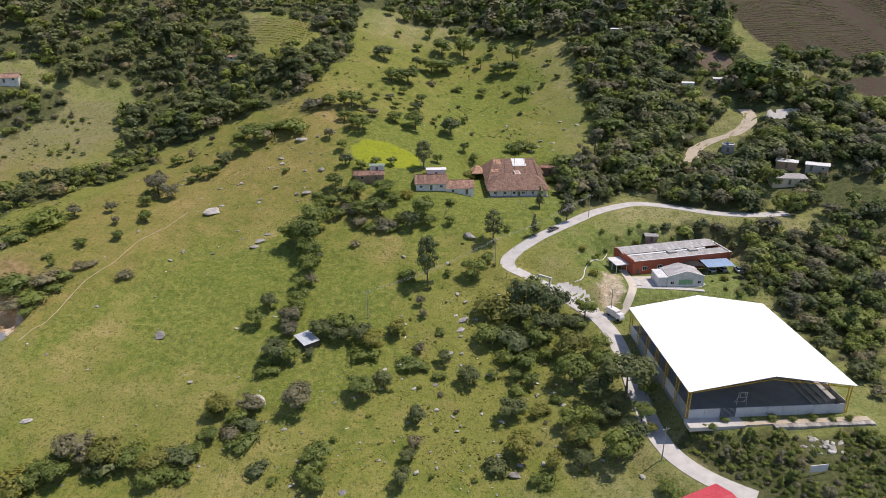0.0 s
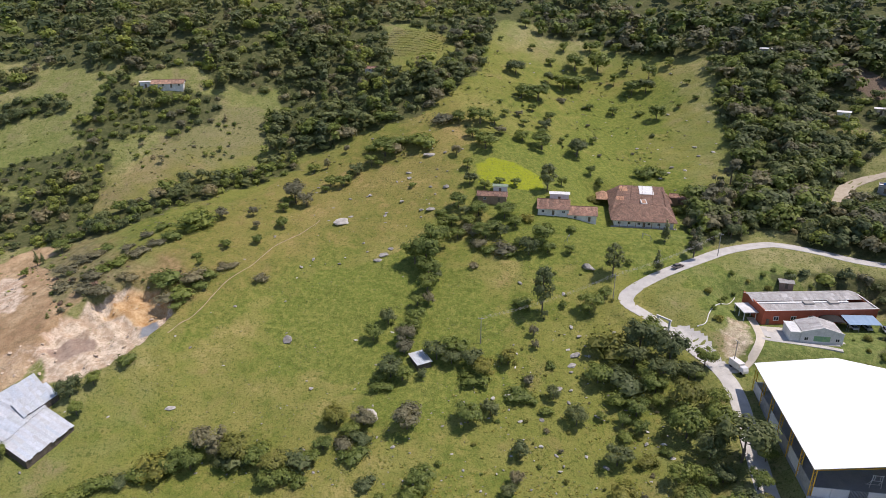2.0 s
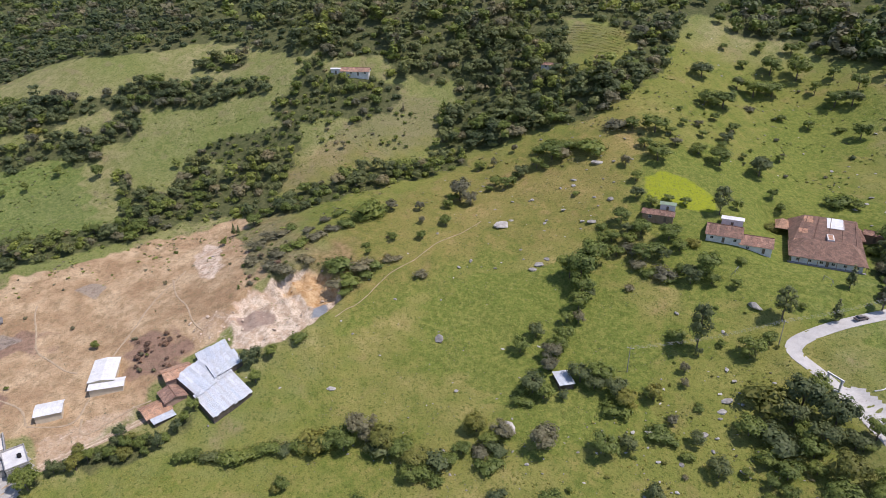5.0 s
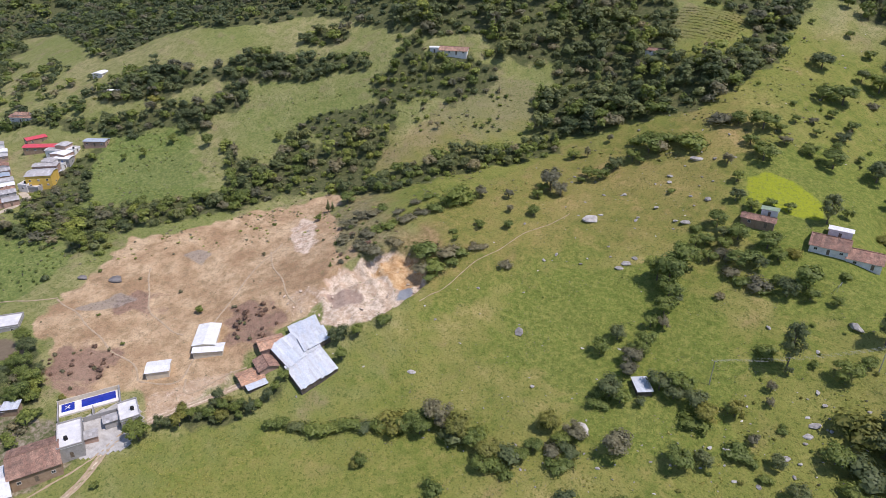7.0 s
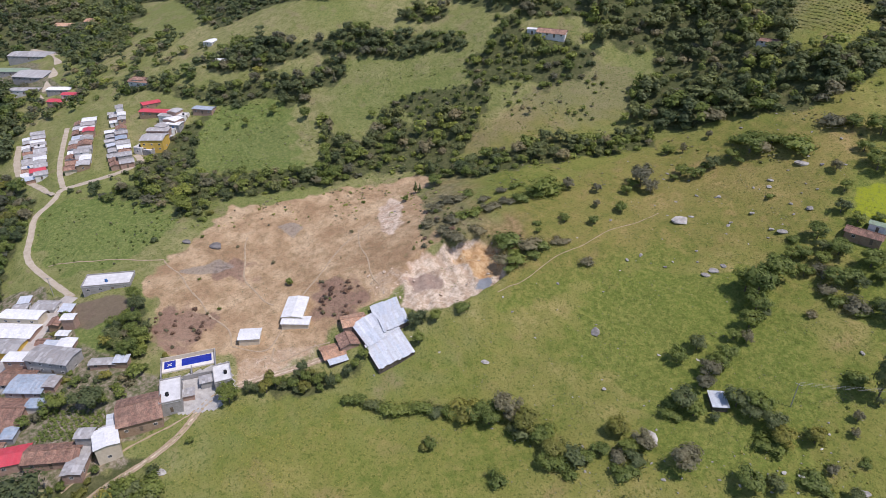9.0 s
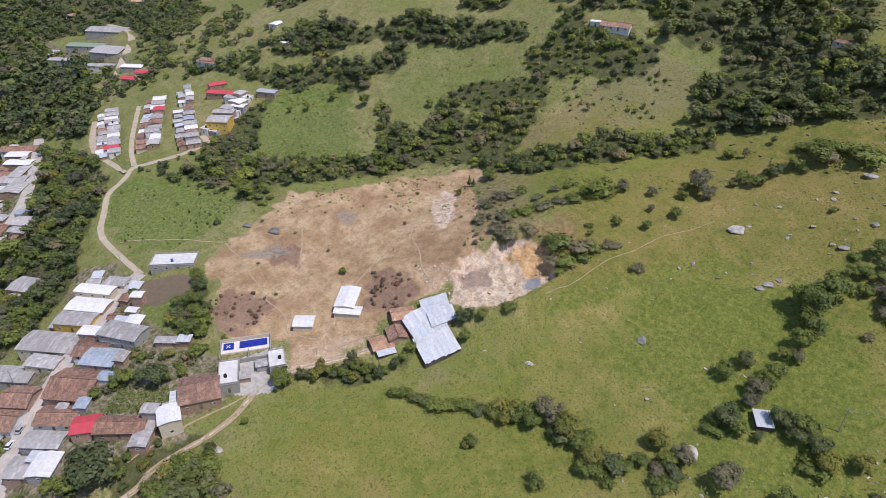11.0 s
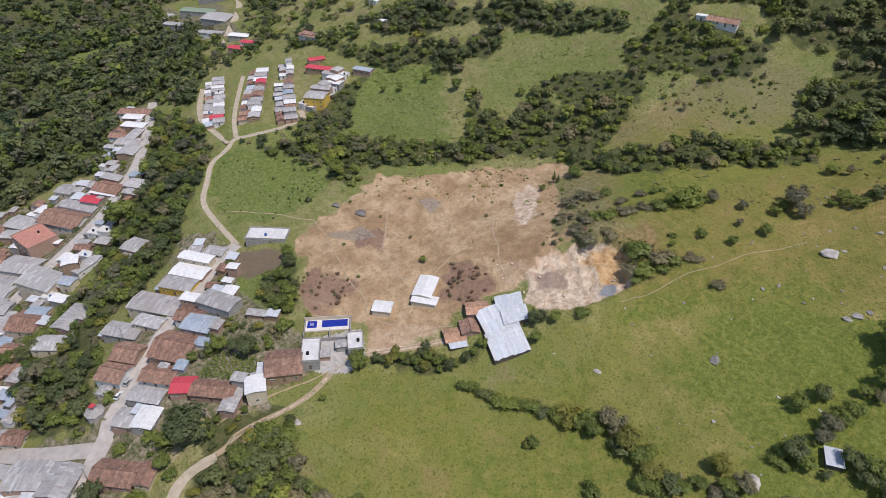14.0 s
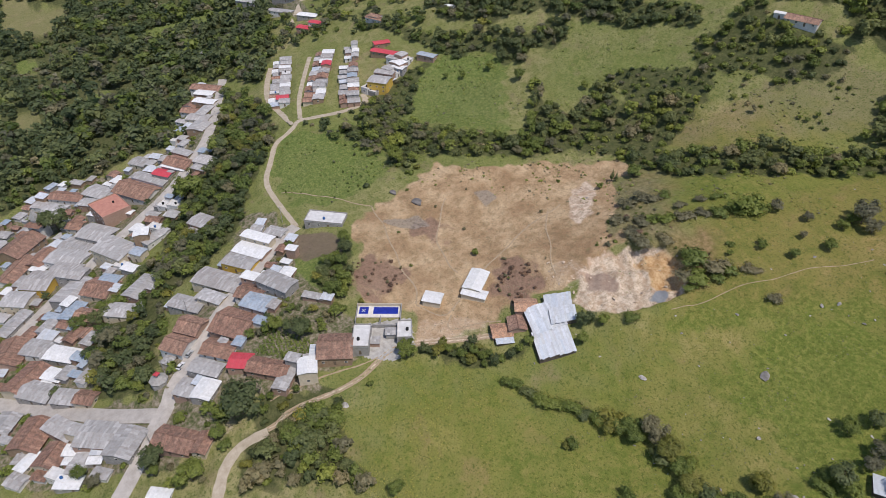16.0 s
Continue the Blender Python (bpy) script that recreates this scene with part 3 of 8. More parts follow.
TREES_RIDGE = [
    (-120, 261, 12.0, 10.8, 'g'), (-114, 259, 7.7, 6.2, 'g'), (-122, 258, 6.7, 4.7, 'b'), (-122, 252, 5.1, 4.6, 'b'), (-117, 239, 5.6, 4.5, 'b'), (-133, 245, 4.6, 4.6, 'g'), (-127, 236, 3.4, 3.4, 'g'),
    (-122, 226, 4.7, 3.8, 'b'), (-134, 221, 3.6, 2.5, 'b'), (-110, 272, 4.0, 3.2, 'b'), (-109, 277, 7.0, 5.6, 'b'), (-103, 277, 8.0, 5.6, 'b'), (-99, 286, 7.6, 6.1, 'd'), (-94, 293, 7.2, 5.7, 'b'),
    (-89, 300, 14.0, 9.8, 'b'), (-111, 307, 3.8, 4.6, 'g'), (-117, 294, 3.7, 5.2, 'g'), (-123, 292, 6.3, 4.4, 'b'), (-83, 308, 8.0, 4.8, 'b'), (-90, 292, 4.4, 3.1, 'b'), (-102, 285, 4.9, 3.4, 'b'),
    (-84, 302, 7.3, 4.4, 'g'), (-98, 306, 6.3, 3.8, 'b'), (-69, 274, 3.1, 1.8, 'b'),
]
TREES_SCRUBQ = [
    (-140, 187, 7.8, 3.0, 'g'), (-135, 190, 8.4, 3.3, 'b'), (-136, 198, 8.6, 3.4, 'g'), (-143, 196, 9.6, 3.8, 'b'), (-131, 202, 6.1, 2.4, 'b'), (-125, 210, 4.2, 1.7, 'g'), (-140, 211, 3.0, 1.4, 'b'),
    (-111, 206, 4.8, 2.6, 'g'), (-128, 207, 5.0, 2.0, 'g'), (-131, 196, 5.6, 2.2, 'b'), (-134, 185, 4.8, 1.8, 'b'), (-144, 193, 7.6, 3.0, 'b'),
]
TREES_HEDGEW = [
    (-141, 104, 5.0, 3.5, 'b'), (-138, 107, 5.2, 3.6, 'b'), (-133, 109, 5.2, 2.6, 'd'), (-128, 111, 5.9, 3.0, 'b'), (-124, 114, 6.3, 3.1, 'b'), (-119, 119, 5.9, 3.5, 'b'), (-115, 121, 5.1, 2.5, 'd'),
    (-111, 124, 5.8, 3.5, 'b'), (-105, 124, 5.4, 4.8, 'y'), (-103, 129, 5.8, 3.5, 'b'), (-98, 129, 7.6, 6.1, 'b'), (-107, 110, 4.9, 4.4, 'b'), (-108, 108, 3.4, 2.7, 'y'), (-82, 113, 5.4, 3.2, 'b'),
    (-146, 143, 7.8, 7.8, 'd'), (-142, 149, 5.6, 4.5, 'b'), (-137, 159, 5.6, 3.4, 'b'),
    (-140, 138, 5.5, 4.9, 'b'),
]
TREES_CREST = [
    (-149, 232, 10.9, 6.5, 'b'), (-145, 240, 6.8, 4.8, 'g'), (-168, 202, 6.8, 2.9, 'b'), (-164, 208, 6.9, 2.9, 'g'), (-161, 215, 5.6, 2.4, 'g'), (-156, 220, 6.6, 3.3, 'b'), (-152, 227, 7.7, 3.9, 'b'),
    (-172, 198, 6.0, 2.5, 'b'), (-175, 194, 6.4, 2.7, 'e'), (-172, 213, 4.8, 2.1, 'e'), (-169, 222, 4.5, 2.3, 'g'), (-166, 228, 4.5, 2.3, 'b'), (-211, 221, 8.6, 6.0, 'b'), (-216, 212, 4.6, 6.0, 'p'),
    (-189, 207, 6.4, 2.7, 'g'), (-185, 210, 5.4, 2.3, 'g'), (-189, 199, 6.7, 2.8, 'g'), (-183, 215, 5.0, 2.1, 'b'), (-171, 186, 7.1, 3.0, 'e'), (-183, 188, 6.5, 2.7, 'g'), (-163, 185, 7.0, 3.0, 'g'),
    (-158, 193, 6.1, 2.6, 'g'),
]
TREES_TOWN = [
    (-182, 11, 17.4, 14.0, 'd'), (-184, 5, 9.9, 7.9, 'b'), (-178, 0, 7.0, 5.6, 'b'), (-172, 1, 5.5, 3.8, 'b'), (-183, -25, 11.1, 8.9, 'd'), (-167, -13, 11.5, 8.1, 'b'), (-204, 41, 11.2, 8.9, 'd'),
    (-213, 34, 8.4, 6.8, 'b'), (-165, 32, 8.5, 5.1, 'b'), (-161, 24, 9.3, 6.5, 'b'), (-161, 41, 7.5, 4.5, 'b'), (-284, -37, 10.6, 9.5, 'd'), (-289, -47, 9.5, 7.6, 'b'), (-291, -28, 9.5, 7.6, 'b'),
    (-361, 22, 18.0, 16.2, 'b'), (-405, -57, 18.0, 16.2, 'd'), (-167, 58, 3.1, 2.5, 'b'),
]
TREES_C = [
    (-362, 168, 9.0, 'p'), (-362, 206, 6.0, 'b'), (-371, 198, 5.0, 'b'), (-355, 222, 7.0, 'b'), (-330, 229, 9.0, 'b'), (-299, 220, 11.0, 'p'), (-290, 249, 5.0, 'b'),
    (-265, 200, 8.0, 'b'), (-281, 186, 7.0, 'b'), (-291, 169, 6.0, 'b'), (-306, 153, 5.0, 'b'), (-302, 130, 11.0, 'b'), (-214, 213, 5.0, 'p'), (-209, 129, 3.0, 'b'),
    (-172, 76, 8.0, 'b'), (-183, 9, 9.0, 'b'), (-184, 5, 8.0, 'b'), (-366, 19, 11.0, 'b'), (-177, -25, 6.0, 'b'), (-167, -17, 6.0, 'b'), (-219, 62, 9.0, 'b'),
    (-224, 69, 8.0, 'b'), (-208, 71, 3.0, 'y'), (-203, 45, 6.0, 'b'), (-208, 45, 5.0, 'b'), (-123, 49, 6.0, 'b'), (-108, 110, 3.0, 'b'), (-93, 134, 6.0, 'g'),
    (-132, 219, 4.0, 'b'), (-117, 240, 5.0, 'b'), (-137, 207, 3.0, 'b'), (-195, -51, 7.0, 'b'), (-188, -46, 6.0, 'g'),
]
BOULDERS = [
    (-66, 297, 8.2), (-59, 299, 3.8), (-94, 247, 9.7), (-91, 252, 3.4), (-70, 228, 5.8), (-71, 225, 4.9), (-68, 232, 4.0), (-72, 280, 3.7), (-73, 284, 3.7),
    (-71, 263, 3.5), (-76, 255, 2.9), (-76, 253, 2.9), (-87, 268, 3.1), (-57, 257, 6.7), (-61, 257, 3.9), (-53, 273, 4.5), (-97, 222, 3.2), (-100, 217, 2.7),
    (-91, 181, 5.9), (-121, 170, 2.0), (-115, 147, 4.2), (-75, 162, 2.5), (-115, 191, 2.1), (-53, 153, 8.8), (9, 226, 7.2),
]
BOULDERS_LOW = [
    (6, 186, 4.8), (5, 182, 4.0), (7, 194, 3.0), (1, 172, 5.3), (-3, 160, 2.7), (13, 164, 2.7), (15, 147, 2.3), (17, 129, 4.8), (19, 132, 2.7),
    (-35, 132, 2.2), (-25, 124, 3.3), (-22, 172, 2.5), (-15, 216, 2.9), (1, 212, 2.4), (18, 197, 2.7), (42, 132, 2.2), (47, 124, 2.7),
]
PADS = [  # middle, half lengths, turn, height, slope's run: levelled plots
    (79.2, 157.0, 23.0, 24.2, 3.0, 51.2, 5.0),
    (84.0, 212.0, 23.0, 14.0, 8.0, 57.4, 9.0),
    (30.0, 272.0, 15.0, 20.0, 2.0, 71.4, 14.0),
    (-199.0, 75.0, 9.0, 8.0, 62.0, 36.6, 4.0),
]


def smooth_line(pts, step=2.0):
    """A polyline rounded off and cut into even steps."""
    p = np.array(pts, float)
    for _ in range(2):
        q = np.empty((2 * len(p), 2))
        q[0::2] = np.vstack([p[:1], 0.75 * p[:-1] + 0.25 * p[1:]])[: len(p)]
        q[1::2] = np.vstack([0.25 * p[:-1] + 0.75 * p[1:], p[-1:]])[: len(p)]
        q = np.vstack([p[:1], np.stack([0.75 * p[:-1] + 0.25 * p[1:], 0.25 * p[:-1] + 0.75 * p[1:]], 1).reshape(-1, 2), p[-1:]])
        p = q
    d = np.r_[0, np.cumsum(np.hypot(*np.diff(p, axis=0).T))]
    s = np.linspace(0, d[-1], max(3, int(d[-1] / step)))
    return np.stack([np.interp(s, d, p[:, 0]), np.interp(s, d, p[:, 1])], 1)


def padded(x, y):
    z = bare_land(x, y)
    for cx, cy, hx, hy, turn, h, run in PADS:
        c, s = math.cos(radians(turn)), math.sin(radians(turn))
        a, b = (x - cx) * c + (y - cy) * s, -(x - cx) * s + (y - cy) * c
        d = np.hypot(np.maximum(0, abs(a) - hx), np.maximum(0, abs(b) - hy))
        k = np.clip(1 - d / run, 0, 1)
        z = z + (h - z) * k * k * (3 - 2 * k)
    return z


LINES = []
for key, (width, kind, pts) in ROADS.items():
    line = smooth_line(pts)
    h = padded(line[:, 0], line[:, 1])
    n = 9
    h = np.convolve(np.pad(h, n, mode="edge"), np.ones(2 * n + 1) / (2 * n + 1), "valid")
    LINES.append((key, width, kind, line, h))


def inside(x, y, poly):
    p = np.array(poly, float)
    q = np.roll(p, -1, 0)
    hit = np.zeros(len(x), bool)
    for (ax, ay), (bx, by) in zip(p, q):
        hit ^= ((ay > y) != (by > y)) & (x < (bx - ax) * (y - ay) / (by - ay + 1e-12) + ax)
    return hit


def edge_mask(x, y, poly, soft):
    """1 well inside a plot, 0 outside, with a soft and uneven border."""
    p = np.array(poly, float)
    box = (x > p[:, 0].min() - soft) & (x < p[:, 0].max() + soft) & (y > p[:, 1].min() - soft) & (y < p[:, 1].max() + soft)
    out = np.zeros(len(x))
    if not box.any():
        return out
    a, b = x[box], y[box]
    d = np.full(len(a), 1e9)
    for (px, py), (qx, qy) in zip(p, np.roll(p, -1, 0)):
        ex, ey = qx - px, qy - py
        s = np.clip(((a - px) * ex + (b - py) * ey) / (ex * ex + ey * ey + 1e-9), 0, 1)
        d = np.minimum(d, np.hypot(a - px - s * ex, b - py - s * ey))
    d = np.where(inside(a, b, poly), d, -d)
    d = d + soft * 0.5 * np.sin(a / 3.1 + 2 * np.sin(b / 4.7)) * np.sin(b / 2.9)
    k = np.clip(d / soft * 0.5 + 0.5, 0, 1)
    out[box] = k * k * (3 - 2 * k)
    return out


def hills(x, y, relief=True):
    """Height of the ground at x, y, with the plots and road beds cut in."""
    x, y = np.atleast_1d(np.asarray(x, float)), np.atleast_1d(np.asarray(y, float))
    z = padded(x, y)
    if relief:
        level = np.ones(len(x))
        for cx, cy, hx, hy, turn, h, run in PADS:
            level *= 1 - np.clip(2.4 - np.hypot(x - cx, y - cy) / max(hx, hy), 0, 1)
        z = z + level * 0.35 * np.sin(x / 7.3 + 1.3 * np.sin(y / 11.0)) * np.sin(y / 6.1 + 1.1 * np.sin(x / 9.0)) + level * 0.14 * np.sin(x / 2.3 + y / 3.1) * np.sin(y / 2.7 - x / 4.0)
        q = np.exp(-(((x + 154) / 20) ** 2 + ((y - 169) / 20) ** 2))
        z = z + q * (2.2 * np.sin(x / 2.9 + 2 * np.sin(y / 4.1)) * np.sin(y / 3.3) + 0.8 * np.sin(x / 1.4 + y / 1.9))
    cut = edge_mask(x, y, ZONES["quarry"], 1.0)
    z = z - cut * np.clip((z - 48) / 9, 0, 1) * (4.4 + 1.6 * np.sin(x / 2.1 + y / 3.7) * np.sin(y / 1.7))
    for key, width, kind, line, h in LINES:
        near = np.where((x > line[:, 0].min() - 14) & (x < line[:, 0].max() + 14) & (y > line[:, 1].min() - 14) & (y < line[:, 1].max() + 14))[0]
        for chunk in np.array_split(near, len(near) // 20000 + 1):
            if len(chunk):
                d = np.hypot(x[chunk][:, None] - line[None, :, 0], y[chunk][:, None] - line[None, :, 1])
                k = d.argmin(1)
                m = np.clip(1 - (d[np.arange(len(chunk)), k] - width / 2 - 0.8) / 6.0, 0, 1)
                m = m * m * (3 - 2 * m)
                z[chunk] += (h[k] - z[chunk]) * m
    return z


def ground_at(x, y):
    return float(hills(x, y, False)[0])


# ---- materials ----
def material(name, rough=0.8, metal=0.0, spec=0.3):
    m = bpy.data.materials.new(name)
    m.use_nodes = True
    b = m.node_tree.nodes["Principled BSDF"]
    b.inputs["Roughness"].default_value, b.inputs["Metallic"].default_value, b.inputs["Specular IOR Level"].default_value = rough, metal, spec
    return m, m.node_tree, b


def node(tree, kind, **values):
    n = tree.nodes.new(kind)
    for key, v in values.items():
        n.inputs[key.replace("_", " ")].default_value = v
    return n


def noise_node(tree, scale, detail=4.0, coords="Object", rough=0.6):
    n = node(tree, "ShaderNodeTexNoise", Scale=scale, Detail=detail, Roughness=rough)
    tree.links.new(tree.nodes.new("ShaderNodeTexCoord").outputs[coords], n.inputs["Vector"])
    return n.outputs["Fac"]


def ramp(tree, fac, stops):
    r = tree.nodes.new("ShaderNodeValToRGB")
    e = r.color_ramp.elements
    while len(e) < len(stops):
        e.new(0.5)
    for k, (at, c) in enumerate(stops):
        e[k].position, e[k].color = at, (*c, 1)
    tree.links.new(fac, r.inputs[0])
    return r.outputs[0]


def blend(tree, fac, a, b, kind="MIX"):
    m = tree.nodes.new("ShaderNodeMix")
    m.data_type, m.blend_type = "RGBA", kind
    for s, v in ((m.inputs[0], fac), (m.inputs[6], a), (m.inputs[7], b)):
        if isinstance(v, bpy.types.NodeSocket):
            tree.links.new(v, s)
        else:
            s.default_value = v if isinstance(v, float) else (*v, 1)
    return m.outputs[2]


def maths(tree, op, a, b=0.0, clamp=True):
    m = tree.nodes.new("ShaderNodeMath")
    m.operation, m.use_clamp = op, clamp
    for s, v in zip(m.inputs, (a, b)):
        if isinstance(v, bpy.types.NodeSocket):
            tree.links.new(v, s)
        else:
            s.default_value = v
    return m.outputs[0]


def bump(tree, b, height, strength, distance):
    n = node(tree, "ShaderNodeBump", Strength=strength, Distance=distance)
    tree.links.new(height, n.inputs["Height"])
    tree.links.new(n.outputs[0], b.inputs["Normal"])


def mottled(name, dark, light, scale, rough=0.85, relief=0.3, spec=0.2, metal=0.0, fine=None, per_object=0.0):
    """A surface with stains at one scale and grain at a finer one."""
    m, t, b = material(name, rough, metal, spec)
    coarse, grain = noise_node(t, scale), noise_node(t, fine or scale * 9, 3.0)
    c = blend(t, 0.35, ramp(t, coarse, ((0.3, dark), (0.7, light))), ramp(t, grain, ((0.3, dark), (0.7, light))))
    if per_object:
        info = t.nodes.new("ShaderNodeObjectInfo")
        v = ramp(t, info.outputs["Random"], ((0, (1 - per_object,) * 3), (1, (1 + per_object,) * 3)))
        c = blend(t, 1.0, c, v, "MULTIPLY")
    t.links.new(c, b.inputs["Base Color"])
    bump(t, b, grain, relief, 0.05)
    return m


def roof_material(name, colours, ribs, rough, metal=0.0, spec=0.3, relief=0.5, stain=(0.2, 0.15, 0.11), dirt=0.5, grain=0.3):
    """Sheets or courses: every strip a little different, ribbed along the slope, stained."""
    m, t, b = material(name, rough, metal, spec)
    sheet, info = t.nodes.new("ShaderNodeAttribute"), t.nodes.new("ShaderNodeObjectInfo")
    sheet.attribute_name = "sheet"
    mix = sheet.outputs["Fac"]
    c = ramp(t, mix, [(k / (len(colours) - 1), col) for k, col in enumerate(colours)])
    c = blend(t, 0.45, c, ramp(t, info.outputs["Random"], [(k / (len(colours) - 1), col) for k, col in enumerate(reversed(colours))]))
    n = noise_node(t, 0.9, 6.0)
    c = blend(t, maths(t, "MULTIPLY", ramp(t, n, ((0.45, (0, 0, 0)), (0.75, (1, 1, 1)))), dirt), c, stain)
    speck = noise_node(t, 5.0, 4.0, rough=0.75)
    c = blend(t, grain, c, ramp(t, speck, ((0.36, (0.5, 0.49, 0.48)), (0.5, (1, 1, 1)), (0.64, (1.5, 1.45, 1.38)))), "MULTIPLY")
    patch = noise_node(t, 0.55, 3.0, rough=0.6)
    c = blend(t, 0.6 * grain - 0.08, c, ramp(t, patch, ((0.38, (0.68, 0.66, 0.66)), (0.5, (1, 1, 1)), (0.62, (1.35, 1.3, 1.25)))), "MULTIPLY")
    t.links.new(c, b.inputs["Base Color"])
    w = node(t, "ShaderNodeTexWave", Scale=ribs, Distortion=0.4)
    t.links.new(t.nodes.new("ShaderNodeTexCoord").outputs["Object"], w.inputs["Vector"])
    bump(t, b, w.outputs["Fac"], relief, 0.06)
    return m


def leaf_material(name, colours, glow=0.38):
    m, t, b = material(name, 0.55, 0.0, 0.25)
    geo, info = t.nodes.new("ShaderNodeNewGeometry"), t.nodes.new("ShaderNodeObjectInfo")
    c = ramp(t, geo.outputs["Random Per Island"], [(k / (len(colours) - 1), col) for k, col in enumerate(colours)])
    c = blend(t, 1.0, c, ramp(t, info.outputs["Random"], ((0, (0.98, 0.96, 0.98)), (0.5, (1.22, 1.15, 1.1)), (1, (1.46, 1.3, 1.15)))), "MULTIPLY")
    c = blend(t, 1.0, c, ramp(t, noise_node(t, 0.028, 3.0, "Object"), ((0.35, (0.88, 0.95, 1.0)), (0.65, (1.24, 1.2, 1.2)))), "MULTIPLY")
    own = t.nodes.new("ShaderNodeAttribute")
    own.attribute_name = "tree_shade"
    c = blend(t, 1.0, c, ramp(t, own.outputs["Fac"], ((0, (1, 1, 1)), (0.02, (0.66, 0.72, 0.76)), (0.4, (0.95, 0.96, 0.97)), (0.75, (1.08, 1.08, 1.06)), (1, (1.34, 1.26, 1.15)))), "MULTIPLY")
    t.links.new(c, b.inputs["Base Color"])
    lit = t.nodes.new("ShaderNodeBsdfTranslucent")
    t.links.new(c, lit.inputs[0])
    both = t.nodes.new("ShaderNodeMixShader")
    both.inputs[0].default_value = glow
    t.links.new(b.outputs[0], both.inputs[1])
    t.links.new(lit.outputs[0], both.inputs[2])
    t.links.new(both.outputs[0], t.nodes["Material Output"].inputs[0])
    return m


LEAF = {
    "b": leaf_material("leaf_green", ((0.082, 0.114, 0.026), (0.144, 0.188, 0.044), (0.206, 0.249, 0.067), (0.108, 0.148, 0.037)), 0.42),
    # extra blue in this leaf colour stands in for haze over far woods
    "d": leaf_material("leaf_dark", ((0.066, 0.088, 0.037), (0.108, 0.137, 0.056), (0.156, 0.187, 0.077), (0.086, 0.114, 0.046)), 0.42),
    "y": leaf_material("leaf_light", ((0.122, 0.135, 0.031), (0.190, 0.200, 0.045), (0.254, 0.249, 0.065), (0.154, 0.164, 0.039)), 0.42),
    "g": leaf_material("leaf_grey_brown", ((0.123, 0.118, 0.068), (0.179, 0.174, 0.100), (0.225, 0.216, 0.129), (0.146, 0.149, 0.081)), 0.42),
    "r": leaf_material("twigs_red_brown", ((0.115, 0.072, 0.048), (0.165, 0.105, 0.072), (0.205, 0.140, 0.095), (0.135, 0.098, 0.058)), 0.2),
    "p": leaf_material("needles", ((0.061, 0.082, 0.034), (0.102, 0.127, 0.049), (0.138, 0.160, 0.059), (0.075, 0.101, 0.040)), 0.15),
    "e": leaf_material("leaf_blue_green", ((0.106, 0.111, 0.068), (0.163, 0.163, 0.096), (0.212, 0.201, 0.120), (0.126, 0.134, 0.078)), 0.42),
}
BARK = mottled("bark", (0.07, 0.055, 0.04), (0.19, 0.16, 0.12), 3.0)
WALLS = {
    "white": mottled("white_paint", (0.52, 0.50, 0.46), (0.80, 0.78, 0.74), 0.6, 0.8, 0.1),
    "brick": mottled("brick_wall", (0.30, 0.19, 0.135), (0.46, 0.325, 0.25), 1.4, 0.9, 0.4),
    "cream": mottled("cream_paint", (0.50, 0.42, 0.30), (0.68, 0.60, 0.45), 0.6, 0.8, 0.1),
    "yellow": mottled("yellow_paint", (0.55, 0.34, 0.06), (0.72, 0.50, 0.12), 0.6, 0.75, 0.1),
    "teal": mottled("teal_paint", (0.10, 0.36, 0.30), (0.2, 0.52, 0.44), 0.6, 0.75, 0.1),
    "grey": mottled("grey_render", (0.24, 0.23, 0.21), (0.42, 0.40, 0.37), 0.7, 0.9, 0.2),
    "red": mottled("red_paint", (0.34, 0.085, 0.045), (0.47, 0.13, 0.075), 0.5, 0.8, 0.15),
    "board": mottled("dark_boards", (0.06, 0.05, 0.042), (0.17, 0.14, 0.11), 1.2, 0.95, 0.3),
    "mud": mottled("mud_wall", (0.24, 0.16, 0.10), (0.38, 0.28, 0.19), 0.8, 0.95, 0.4),
}
